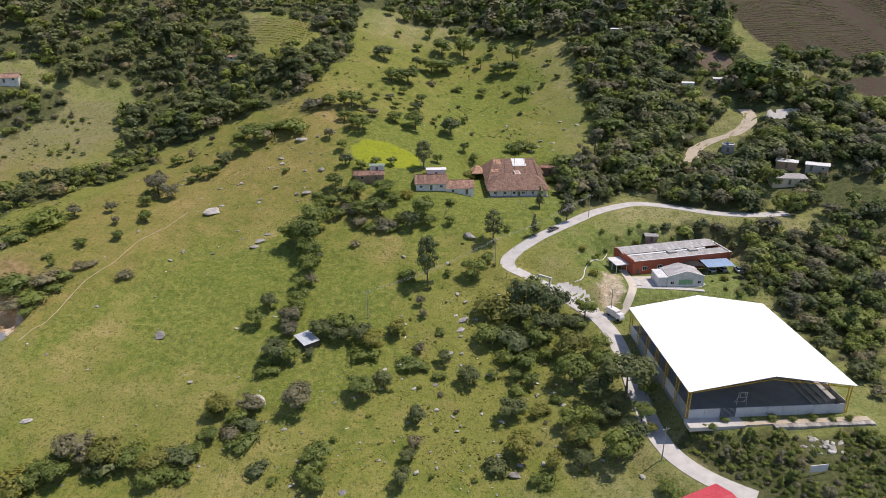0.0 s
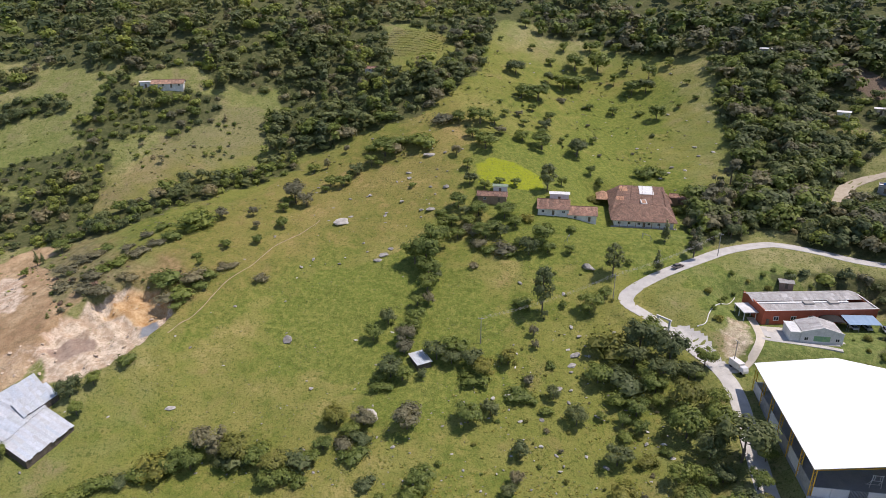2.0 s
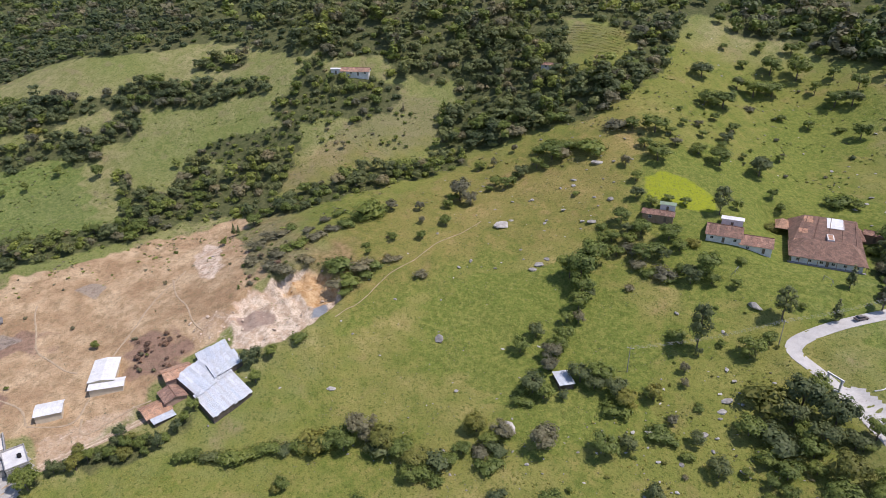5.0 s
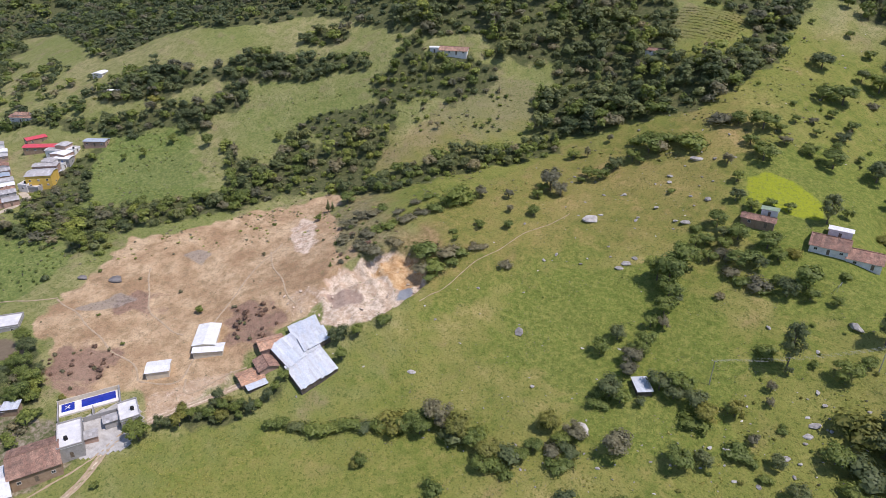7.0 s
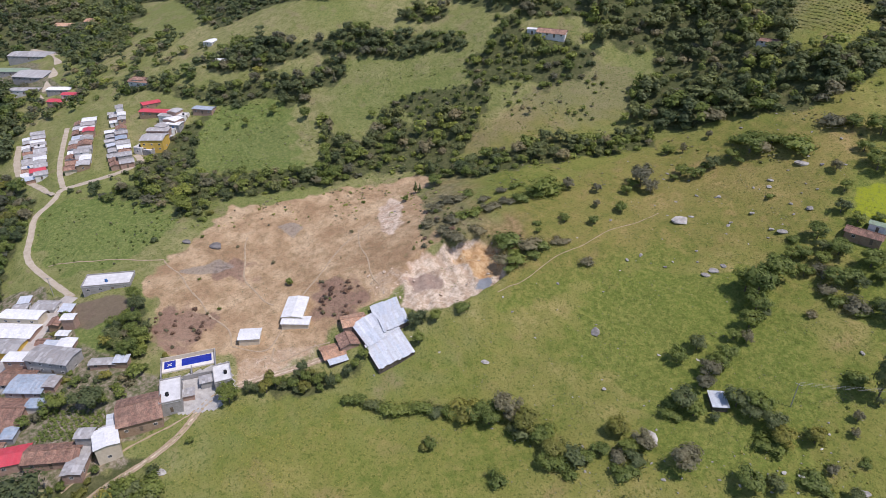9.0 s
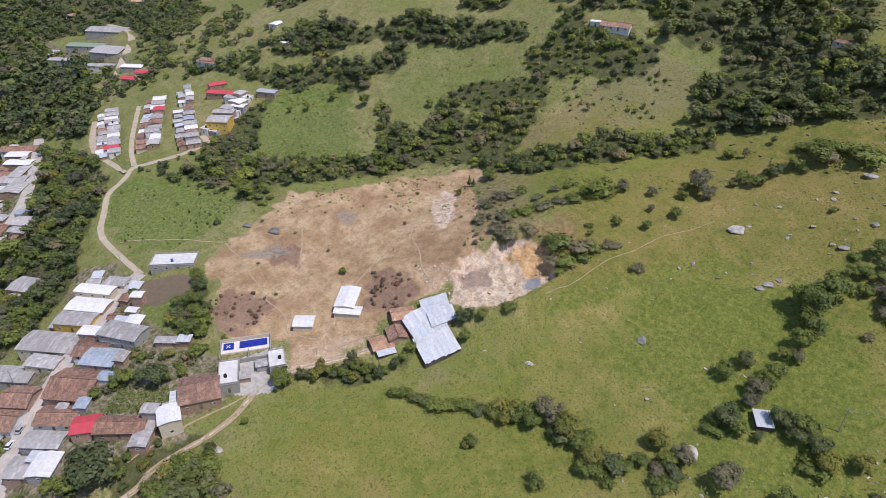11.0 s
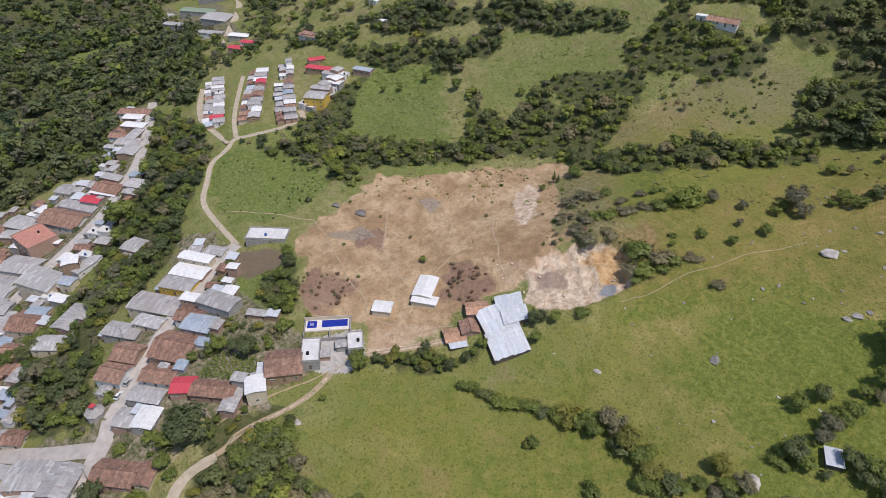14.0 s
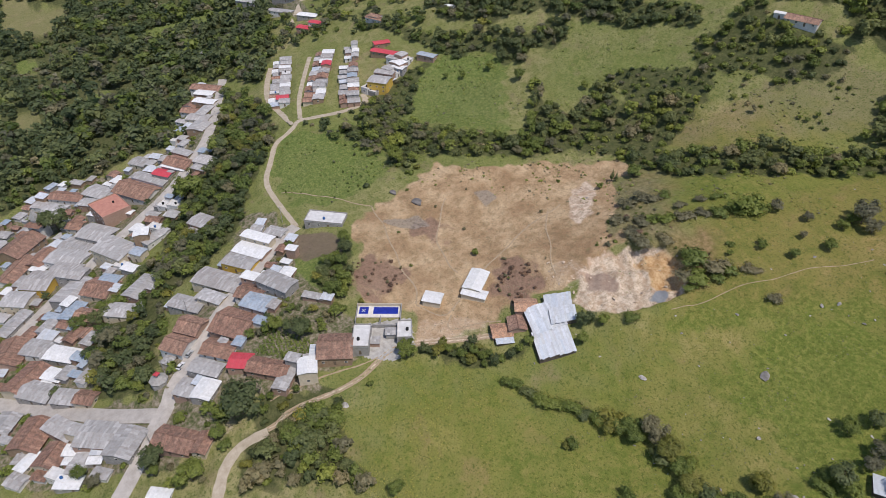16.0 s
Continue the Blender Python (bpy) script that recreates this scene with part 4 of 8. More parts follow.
ROOFS = {
    "t": roof_material("clay_tiles", ((0.20, 0.12, 0.088), (0.37, 0.21, 0.15), (0.30, 0.175, 0.13), (0.50, 0.31, 0.22), (0.24, 0.155, 0.12), (0.42, 0.25, 0.175)), 3.2, 0.9, relief=0.9, stain=(0.13, 0.105, 0.085), dirt=0.7, grain=1.0),
    "o": roof_material("orange_tiles", ((0.46, 0.26, 0.165), (0.58, 0.34, 0.21), (0.51, 0.32, 0.215), (0.64, 0.41, 0.27)), 3.2, 0.9, relief=0.9, stain=(0.22, 0.16, 0.12), dirt=0.5, grain=1.0),
    "m": roof_material("fibre_cement_sheets", ((0.27, 0.262, 0.25), (0.36, 0.352, 0.338), (0.44, 0.43, 0.415), (0.31, 0.30, 0.285), (0.62, 0.61, 0.60), (0.33, 0.30, 0.275), (0.40, 0.39, 0.375)), 5.0, 0.75, dirt=0.4, grain=0.22),
    "w": roof_material("white_sheets", ((0.72, 0.72, 0.70), (0.82, 0.82, 0.81), (0.66, 0.66, 0.63)), 4.0, 0.5, stain=(0.42, 0.39, 0.34), dirt=0.35),
    "s": roof_material("zinc_sheets", ((0.42, 0.46, 0.51), (0.67, 0.70, 0.74), (0.50, 0.56, 0.62), (0.60, 0.62, 0.61), (0.52, 0.53, 0.54), (0.71, 0.74, 0.77)), 5.0, 0.45, 0.08, 0.5, stain=(0.30, 0.27, 0.24), dirt=0.35),
    "r": roof_material("red_sheets", ((0.55, 0.06, 0.08), (0.62, 0.085, 0.11), (0.5, 0.05, 0.06)), 4.0, 0.5, stain=(0.45, 0.12, 0.12), dirt=0.4),
    "b": roof_material("blue_grey_sheets", ((0.26, 0.34, 0.42), (0.36, 0.43, 0.50), (0.44, 0.48, 0.52)), 4.0, 0.5),
    "g": roof_material("green_sheets", ((0.18, 0.26, 0.17), (0.26, 0.34, 0.23), (0.22, 0.29, 0.2)), 4.0, 0.6),
    "f": mottled("roof_concrete", (0.46, 0.45, 0.43), (0.72, 0.71, 0.69), 0.4, 0.9, 0.2),
    "k": mottled("red_roof_floor", (0.38, 0.17, 0.125), (0.54, 0.27, 0.205), 0.5, 0.8, 0.2),
}
ROOFS["y"] = ROOFS["m"]
CONCRETE = mottled("road_concrete", (0.37, 0.35, 0.32), (0.56, 0.54, 0.50), 0.35, 0.9, 0.2, fine=3.0)
STREETS = mottled("street_concrete", (0.32, 0.29, 0.255), (0.53, 0.49, 0.44), 0.3, 0.9, 0.2, fine=3.0)
PALE = mottled("pale_stone", (0.27, 0.26, 0.235), (0.58, 0.55, 0.50), 1.1, 0.9, 0.6, fine=4.0, per_object=0.3)
QUARRY = mottled("quarry_stone", (0.36, 0.26, 0.18), (0.70, 0.58, 0.45), 1.1, 0.95, 0.6, fine=4.0, per_object=0.3)
DIRT = mottled("road_dirt", (0.33, 0.27, 0.19), (0.52, 0.45, 0.35), 0.4, 0.95, 0.5, fine=3.0)
STONE = mottled("weathered_stone", (0.15, 0.14, 0.125), (0.47, 0.44, 0.395), 0.9, 0.9, 0.7, fine=4.0, per_object=0.3)
WOODEN = mottled("weathered_wood", (0.10, 0.075, 0.05), (0.24, 0.19, 0.14), 2.0)
STEEL_YELLOW = mottled("yellow_steel", (0.55, 0.31, 0.03), (0.70, 0.42, 0.05), 1.0, 0.5, 0.05, 0.4)
DARK_GAP = mottled("dark_opening", (0.012, 0.012, 0.012), (0.03, 0.028, 0.026), 1.0, 0.6, 0.05)
GREY_STEEL = mottled("grey_steel", (0.22, 0.22, 0.22), (0.34, 0.34, 0.34), 2.0, 0.5, 0.05, 0.4)
RUBBER = mottled("rubber", (0.015, 0.015, 0.015), (0.03, 0.03, 0.03), 3.0)
GLASS, _, glass_bsdf = material("window_glass", 0.08, 0.0, 0.6)
glass_bsdf.inputs["Base Color"].default_value = (0.03, 0.035, 0.04, 1)
WATER, water_tree, water_bsdf = material("pool_water", 0.05, 0.0, 0.5)
water_tree.links.new(ramp(water_tree, noise_node(water_tree, 0.6), ((0.3, (0.012, 0.022, 0.22)), (0.7, (0.025, 0.045, 0.33)))), water_bsdf.inputs["Base Color"])


def paint(name, colour):
    return mottled(name, tuple(c * 0.85 for c in colour), colour, 1.5, 0.3, 0.02, 0.5)


# ---- building blocks ----
def mesh_of(name, verts, faces, mats, which=None, smooth=False):
    me = bpy.data.meshes.new(name)
    me.from_pydata([tuple(v) for v in verts], [], [tuple(f) for f in faces])
    for m in mats if isinstance(mats, (list, tuple)) else [mats]:
        me.materials.append(m)
    if which is not None:
        me.polygons.foreach_set("material_index", np.asarray(which, dtype=np.int32))
    if smooth:
        me.polygons.foreach_set("use_smooth", np.ones(len(me.polygons), dtype=bool))
    me.update()
    return me


def part(name, shape, mat, parent, label="", m=None):
    """Links (verts, faces) or a mesh as one part of a thing."""
    me = shape if isinstance(shape, bpy.types.Mesh) else mesh_of(name, shape[0], shape[1], mat)
    ob = new(name, me)
    ob.parent = parent
    if m is not None:
        ob.matrix_local = m
    return tagged(ob, label)


def thing(name, label, category, m, group="", kind=""):
    ob = new(name)
    ob.empty_display_size = 0.3
    ob.matrix_world = m
    return tagged(ob, label, category, group, kind)


def boxes(*specs):
    """Verts and faces of boxes given as x0, x1, y0, y1, z0, z1."""
    V, F = [], []
    for x0, x1, y0, y1, z0, z1 in specs:
        k = len(V)
        V += [(x0, y0, z0), (x1, y0, z0), (x1, y1, z0), (x0, y1, z0), (x0, y0, z1), (x1, y0, z1), (x1, y1, z1), (x0, y1, z1)]
        F += [(k, k + 3, k + 2, k + 1), (k + 4, k + 5, k + 6, k + 7), (k, k + 1, k + 5, k + 4), (k + 1, k + 2, k + 6, k + 5), (k + 2, k + 3, k + 7, k + 6), (k + 3, k, k + 4, k + 7)]
    return V, F


def bar(a, b, w, sides=4):
    """Verts and faces of a straight rod from a to b."""
    a, b = Vector(a), Vector(b)
    q = (b - a).to_track_quat("Z", "Y")
    V = [p + q @ Vector((w * math.cos(2 * math.pi * (k + 0.5) / sides), w * math.sin(2 * math.pi * (k + 0.5) / sides), 0)) for p in (a, b) for k in range(sides)]
    F = [(k, (k + 1) % sides, sides + (k + 1) % sides, sides + k) for k in range(sides)] + [tuple(range(sides - 1, -1, -1)), tuple(range(sides, 2 * sides))]
    return V, F


def joined(shapes):
    V, F = [], []
    for v, f in shapes:
        k = len(V)
        V += list(v)
        F += [tuple(i + k for i in face) for face in f]
    return V, F
PATH = mottled("path_dust", (0.28, 0.205, 0.125), (0.47, 0.37, 0.25), 0.8, 0.95, 0.2)
YARD = mottled("yard_concrete", (0.26, 0.245, 0.22), (0.52, 0.50, 0.46), 0.5, 0.9, 0.3)


# ---- the ground: one sheet to the horizon ----
def steps(lo, hi, fine, far_lo, far_hi):
    mid = np.arange(lo, hi + 0.01, fine)
    left, right, d = [], [], fine
    x = lo
    while x > far_lo:
        d = min(d * 1.18, 250)
        x -= d
        left.append(x)
    x, d = hi, fine
    while x < far_hi:
        d = min(d * 1.18, 250)
        x += d
        right.append(x)
    return np.r_[left[::-1], mid, right]


gx, gy = steps(-430, 150, 1.7, -4500, 4500), steps(-100, 380, 1.7, -4500, 4500)
GX, GY = (a.ravel() for a in np.meshgrid(gx, gy))
GZ = hills(GX, GY)
nx, ny = len(gx), len(gy)
cells = (np.arange(ny - 1)[:, None] * nx + np.arange(nx - 1)[None]).ravel()
gm = bpy.data.meshes.new("ground")
gm.from_pydata(np.stack([GX, GY, GZ], 1).tolist(), [], np.stack([cells, cells + 1, cells + nx + 1, cells + nx], 1).tolist())
gm.polygons.foreach_set("use_smooth", np.ones(len(gm.polygons), dtype=bool))

cover = {k: edge_mask(GX, GY, v, 25.0 if k == "meadow" else 9.0 if k in ("brown", "brown_b", "brown_c", "lush", "lush_b", "lush_c", "lush_d", "lush_e", "green_a", "green_b", "grove_grass", "scrub_b", "scrub_c", "lush_i", "lush_h", "lush_f", "lush_g", "olive", "scrubland", "lawn", "dark_dry", "dark_dry_b", "dark_dry_c") else 5.0 if k in ("dry", "soil", "soil2") else 3.0) for k, v in ZONES.items()}
paths = np.zeros(len(GX))
for line, half in [(ROADS["track"][2], 0.9), (ROADS["path_village"][2], 1.6)]:
    pts = smooth_line(line, 1.0)
    near = np.where((GX > pts[:, 0].min() - 5) & (GX < pts[:, 0].max() + 5) & (GY > pts[:, 1].min() - 5) & (GY < pts[:, 1].max() + 5))[0]
    if len(near):
        d = np.hypot(GX[near][:, None] - pts[None, :, 0], GY[near][:, None] - pts[None, :, 1]).min(1)
        paths[near] = np.maximum(paths[near], np.clip(1.2 - d / (half + 1.0), 0, 1))
town = np.zeros(len(GX))
for block in BLOCKS:
    town = np.maximum(town, edge_mask(GX, GY, block, 4.0))
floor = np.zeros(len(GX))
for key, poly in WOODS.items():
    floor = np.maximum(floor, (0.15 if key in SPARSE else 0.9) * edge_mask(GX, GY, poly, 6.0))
one = lambda *keys: np.clip(sum(cover[k] for k in keys), 0, 1)
layers = {
    "cover_a": (np.clip(one("dry", "dry_b") + 0.55 * one("dry_c"), 0, 1), np.clip(one("quarry") + 0.55 * one("schoolyard") + 0.45 * one("yard", "bank", "bank_b", "bank_c") + 0.42 * one("rubble") + 0.8 * one("rocky") + 0.66 * paths, 0, 1), one("soil", "soil2")),
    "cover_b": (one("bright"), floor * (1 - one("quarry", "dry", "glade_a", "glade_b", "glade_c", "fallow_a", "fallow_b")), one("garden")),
    "cover_c": (one("quarry_orange"), one("quarry_purple"), one("quarry_blue")),
    "cover_d": (town, np.clip(0.45 * one("green_a") + 0.4 * one("lush_g") + one("farmlawn", "grove_grass", "lush", "lush_b", "lawn", "lawn_b", "lawn_c", "lush_h", "lush_i", "lush_f", "lush_c", "lush_d", "lush_e", "glade_a", "glade_b", "glade_c"), 0, 1), one("crop", "brown", "brown_b", "brown_c", "fallow_a", "fallow_b")),
    "cover_e": (one("dark_dry", "dark_dry_b", "dark_dry_c"), one("slab", "slab_b"), one("slip", "plot")),
    "cover_f": (one("meadow"), one("scrubland", "scrub_b", "scrub_c"), np.clip(one("olive") + 0.35 * one("green_b"), 0, 1)),
}
for key, (r, g, b) in layers.items():
    at = gm.attributes.new(key, "FLOAT_COLOR", "POINT")
    at.data.foreach_set("color", np.stack([r, g, b, np.ones(len(r))], 1).astype(np.float32).ravel())

GROUND, gt, gb = material("pasture", 0.95, 0.0, 0.1)


def ragged(mask):
    """A mask whose border follows tufts and stones instead of running smooth."""
    shaken = maths(gt, "ADD", mask, maths(gt, "SUBTRACT", maths(gt, "MULTIPLY", edge_n, 0.9), 0.45), clamp=False)
    return ramp(gt, shaken, ((0.38, (0, 0, 0)), (0.62, (1, 1, 1))))


edge_n = noise_node(gt, 0.55, 5.0, rough=0.7)


def layer(name):
    a = gt.nodes.new("ShaderNodeAttribute")
    a.attribute_name = name
    s = gt.nodes.new("ShaderNodeSeparateColor")
    gt.links.new(a.outputs["Color"], s.inputs[0])
    return [ragged(o) for o in s.outputs[:3]]


ca, cb, cc, cd, ce = layer("cover_a"), layer("cover_b"), layer("cover_c"), layer("cover_d"), layer("cover_e")
meadow = gt.nodes.new("ShaderNodeAttribute")
meadow.attribute_name = "cover_f"
wide_n, mid_n, fine_n, tuft_n, grain_n = noise_node(gt, 0.016, 4.0), noise_node(gt, 0.07, 6.0, rough=0.65), noise_node(gt, 0.5, 6.0, rough=0.7), noise_node(gt, 1.7, 4.0, rough=0.7), noise_node(gt, 4.5, 3.0, rough=0.8)
thick = lambda n, lo, hi, most: maths(gt, "MULTIPLY", ramp(gt, n, ((lo, (0, 0, 0)), (hi, (1, 1, 1)))), most)
clump_n, speck_n = noise_node(gt, 0.22, 5.0, rough=0.7), noise_node(gt, 0.95, 3.0, rough=0.6)
patch_n = noise_node(gt, 0.035, 5.0, rough=0.6)
grass = ramp(gt, wide_n, ((0.40, (0.185, 0.214, 0.068)), (0.5, (0.238, 0.242, 0.095)), (0.60, (0.315, 0.283, 0.138))))
grass = blend(gt, thick(mid_n, 0.42, 0.62, 0.55), grass, (0.165, 0.192, 0.052))
grass = blend(gt, thick(clump_n, 0.48, 0.58, 0.62), grass, (0.125, 0.155, 0.042))
grass = blend(gt, thick(fine_n, 0.48, 0.68, 0.34), grass, (0.36, 0.31, 0.145))
bald_n = noise_node(gt, 0.085, 4.0, rough=0.55)
grass = blend(gt, thick(bald_n, 0.56, 0.66, 0.55), grass, (0.265, 0.205, 0.125))
grass = blend(gt, maths(gt, "MULTIPLY", cd[2], 0.55), grass, blend(gt, fine_n, (0.155, 0.13, 0.075), (0.27, 0.23, 0.135)))
lush = ramp(gt, clump_n, ((0.36, (0.092, 0.146, 0.034)), (0.5, (0.150, 0.192, 0.052)), (0.64, (0.235, 0.236, 0.09))))
sep = gt.nodes.new("ShaderNodeSeparateColor")
gt.links.new(meadow.outputs["Color"], sep.inputs[0])
grass = blend(gt, maths(gt, "MULTIPLY", sep.outputs[0], thick(patch_n, 0.34, 0.56, 0.92)), grass, lush)
grass = blend(gt, maths(gt, "MULTIPLY", cd[1], 0.78), grass, ramp(gt, fine_n, ((0.38, (0.070, 0.122, 0.026)), (0.5, (0.128, 0.186, 0.044)), (0.62, (0.205, 0.240, 0.075)))))
grass = blend(gt, thick(tuft_n, 0.5, 0.62, 0.6), grass, (0.10, 0.12, 0.034))
grass = blend(gt, thick(speck_n, 0.57, 0.62, 0.75), grass, (0.072, 0.105, 0.026))
grass = blend(gt, thick(grain_n, 0.51, 0.62, 0.26), grass, (0.35, 0.31, 0.10))
grass = blend(gt, maths(gt, "MULTIPLY", sep.outputs[1], 0.7), grass, blend(gt, ramp(gt, fine_n, ((0.38, (0, 0, 0)), (0.62, (1, 1, 1)))), (0.135, 0.115, 0.06), (0.30, 0.245, 0.15)))
bright = blend(gt, mid_n, (0.19, 0.262, 0.018), (0.29, 0.335, 0.04))
grass = blend(gt, maths(gt, "MULTIPLY", cb[0], ramp(gt, speck_n, ((0.36, (0.35, 0.35, 0.35)), (0.52, (1, 1, 1))))), grass, bright)
# Beyond the meadow the tint keeps more blue, painting distance haze into the grass.
tint = blend(gt, sep.outputs[2], blend(gt, sep.outputs[0], (1.0, 0.99, 0.98), (1.10, 1.0, 0.78)), (1.22, 0.97, 0.88))
grass = blend(gt, 1.0, grass, tint, "MULTIPLY")
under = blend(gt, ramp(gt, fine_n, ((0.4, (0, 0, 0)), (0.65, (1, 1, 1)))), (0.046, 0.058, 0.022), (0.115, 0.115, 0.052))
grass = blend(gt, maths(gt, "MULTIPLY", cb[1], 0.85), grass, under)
rows_w = node(gt, "ShaderNodeTexWave", Scale=0.5, Distortion=0.6)
gt.links.new(gt.nodes.new("ShaderNodeTexCoord").outputs["Object"], rows_w.inputs["Vector"])
grass = blend(gt, cb[2], grass, ramp(gt, rows_w.outputs["Fac"], ((0.3, (0.06, 0.095, 0.028)), (0.8, (0.19, 0.17, 0.08)))))
dry = ramp(gt, mid_n, ((0.36, (0.33, 0.21, 0.115)), (0.5, (0.46, 0.315, 0.18)), (0.64, (0.56, 0.41, 0.25))))
dry = blend(gt, thick(clump_n, 0.48, 0.62, 0.5), dry, (0.225, 0.155, 0.075))
dry = blend(gt, maths(gt, "MULTIPLY", ce[0], 0.75), dry, ramp(gt, fine_n, ((0.38, (0.115, 0.07, 0.055)), (0.62, (0.32, 0.185, 0.145)))))
dry = blend(gt, maths(gt, "MULTIPLY", ce[1], 0.7), dry, ramp(gt, fine_n, ((0.38, (0.17, 0.15, 0.13)), (0.62, (0.40, 0.35, 0.29)))))
dry = blend(gt, thick(fine_n, 0.5, 0.64, 0.42), dry, (0.17, 0.125, 0.07))
dry = blend(gt, thick(tuft_n, 0.52, 0.66, 0.5), dry, (0.135, 0.11, 0.06))
dry = blend(gt, thick(grain_n, 0.54, 0.66, 0.3), dry, (0.55, 0.45, 0.30))
grass = blend(gt, ca[0], grass, dry)
soil = blend(gt, thick(clump_n, 0.45, 0.6, 1.0), blend(gt, fine_n, (0.06, 0.042, 0.031), (0.12, 0.085, 0.064)), (0.085, 0.078, 0.045))
grass = blend(gt, ca[2], grass, soil)
grass = blend(gt, maths(gt, "MULTIPLY", ce[2], 0.8), grass, blend(gt, fine_n, (0.115, 0.08, 0.062), (0.235, 0.17, 0.135)))
bare = ramp(gt, fine_n, ((0.36, (0.38, 0.28, 0.20)), (0.5, (0.60, 0.48, 0.36)), (0.62, (0.74, 0.61, 0.47))))
bare = blend(gt, thick(tuft_n, 0.54, 0.64, 0.5), bare, (0.20, 0.15, 0.105))
bare = blend(gt, thick(clump_n, 0.5, 0.6, 0.6), bare, (0.47, 0.31, 0.20))
bare = blend(gt, cc[0], bare, blend(gt, ramp(gt, fine_n, ((0.35, (0, 0, 0)), (0.65, (1, 1, 1)))), (0.40, 0.21, 0.085), (0.66, 0.47, 0.27)))
bare = blend(gt, maths(gt, "MULTIPLY", cc[1], 0.75), bare, blend(gt, fine_n, (0.21, 0.14, 0.115), (0.36, 0.25, 0.205)))
bare = blend(gt, cc[2], bare, blend(gt, fine_n, (0.15, 0.165, 0.19), (0.31, 0.33, 0.36)))
grass = blend(gt, maths(gt, "MULTIPLY", ca[1], 0.9), grass, bare)
grass = blend(gt, maths(gt, "MULTIPLY", cd[0], 0.92), grass, ramp(gt, fine_n, ((0.36, (0.060, 0.082, 0.030)), (0.45, (0.12, 0.125, 0.060)), (0.54, (0.22, 0.185, 0.13)), (0.66, (0.35, 0.30, 0.235)))))
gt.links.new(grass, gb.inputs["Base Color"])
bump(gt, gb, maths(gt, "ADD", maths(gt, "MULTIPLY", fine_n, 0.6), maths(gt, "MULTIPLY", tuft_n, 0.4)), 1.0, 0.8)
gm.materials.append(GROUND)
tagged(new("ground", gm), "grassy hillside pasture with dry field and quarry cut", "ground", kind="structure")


# ---- roads ----
def ribbon(name, line, width, lift, mat, label, category="road", extra=0.0, relief=False):
    """A road bed with a crown and edges that go into the ground."""
    t = np.gradient(line, axis=0)
    n = np.stack([-t[:, 1], t[:, 0]], 1) / np.hypot(t[:, 0], t[:, 1])[:, None]
    h = hills(line[:, 0], line[:, 1], relief) + lift
    V, F = [], []
    prof = ((-0.5, -0.6), (-0.5, -0.03), (-0.25, 0.02), (0, 0.04), (0.25, 0.02), (0.5, -0.03), (0.5, -0.6))
    wob = 1 + extra * np.sin(np.arange(len(line)) * 1.7) * np.sin(np.arange(len(line)) * 0.61)
    for k in range(len(line)):
        for a, dz in prof:
            V.append((line[k, 0] + n[k, 0] * a * width * wob[k], line[k, 1] + n[k, 1] * a * width * wob[k], h[k] + dz))
    for k in range(len(line) - 1):
        for a in range(6):
            F.append((k * 7 + a + 1, k * 7 + a, k * 7 + 7 + a, k * 7 + 8 + a))
    return tagged(new(name, mesh_of(name, V, F, mat)), label, category, kind="structure")


def beside(line, off):
    t = np.gradient(line, axis=0)
    return line + off * np.stack([-t[:, 1], t[:, 0]], 1) / np.hypot(t[:, 0], t[:, 1])[:, None]


for key, width, kind, line, h in LINES:
    if key == "track":
        for off in (-0.85, 0.85):
            ribbon("wheel_rut", beside(line, off), 0.75, 0.1, PATH, "pale wheel rut of a farm track", "track", 0.3)
        continue
    ribbon("road", line, width, 0.32 if width > 7 else 0.16, (STREETS if line[:, 0].mean() < -150 else CONCRETE) if kind == "concrete" else DIRT, "pale concrete road up the hillside" if kind == "concrete" else "pale dusty dirt road", extra=0.0 if kind == "concrete" else 0.12)
for k, pts in enumerate(FOOTPATHS):
    line = smooth_line(pts, 1.2)
    if len(line) > 3:
        w = np.cumsum(np.r_[0, np.hypot(*np.diff(line, axis=0).T)])
        line = line + np.stack([np.sin(w / 5.3 + k), np.cos(w / 4.1 + 2 * k)], 1) * 0.5
        ribbon("footpath", line, 0.34 if k == 6 else 0.7, 0.08, PATH, "narrow worn footpath over the field", "footpath", 0.45, True)


def drape(name, label, poly, lift, mat, step=1.0, deep=1.5):
    """A paved plot that follows the ground, with a skirt down into it."""
    p = np.array(poly, float)
    xs, ys = np.arange(p[:, 0].min(), p[:, 0].max() + step, step), np.arange(p[:, 1].min(), p[:, 1].max() + step, step)
    A, B = (a.ravel() for a in np.meshgrid(xs, ys))
    Z = hills(A, B, False) + lift
    n = len(xs)
    V, F = np.stack([A, B, Z], 1).tolist(), []
    keep = {(i, j) for j in range(len(ys) - 1) for i in range(n - 1) if inside(np.array([xs[i] + step / 2]), np.array([ys[j] + step / 2]), poly)[0]}
    V += np.stack([A, B, Z - deep], 1).tolist()
    m = len(A)
    for i, j in keep:
        a, b, c, d = j * n + i, j * n + i + 1, j * n + n + i + 1, j * n + n + i
        F.append((a, b, c, d))
        for (di, dj), (u, v) in (((0, -1), (a, b)), ((1, 0), (b, c)), ((0, 1), (c, d)), ((-1, 0), (d, a))):
            if (i + di, j + dj) not in keep:
                F.append((v, u, u + m, v + m))
    return tagged(new(name, mesh_of(name, V, F, mat)), label, "pavement", kind="structure")


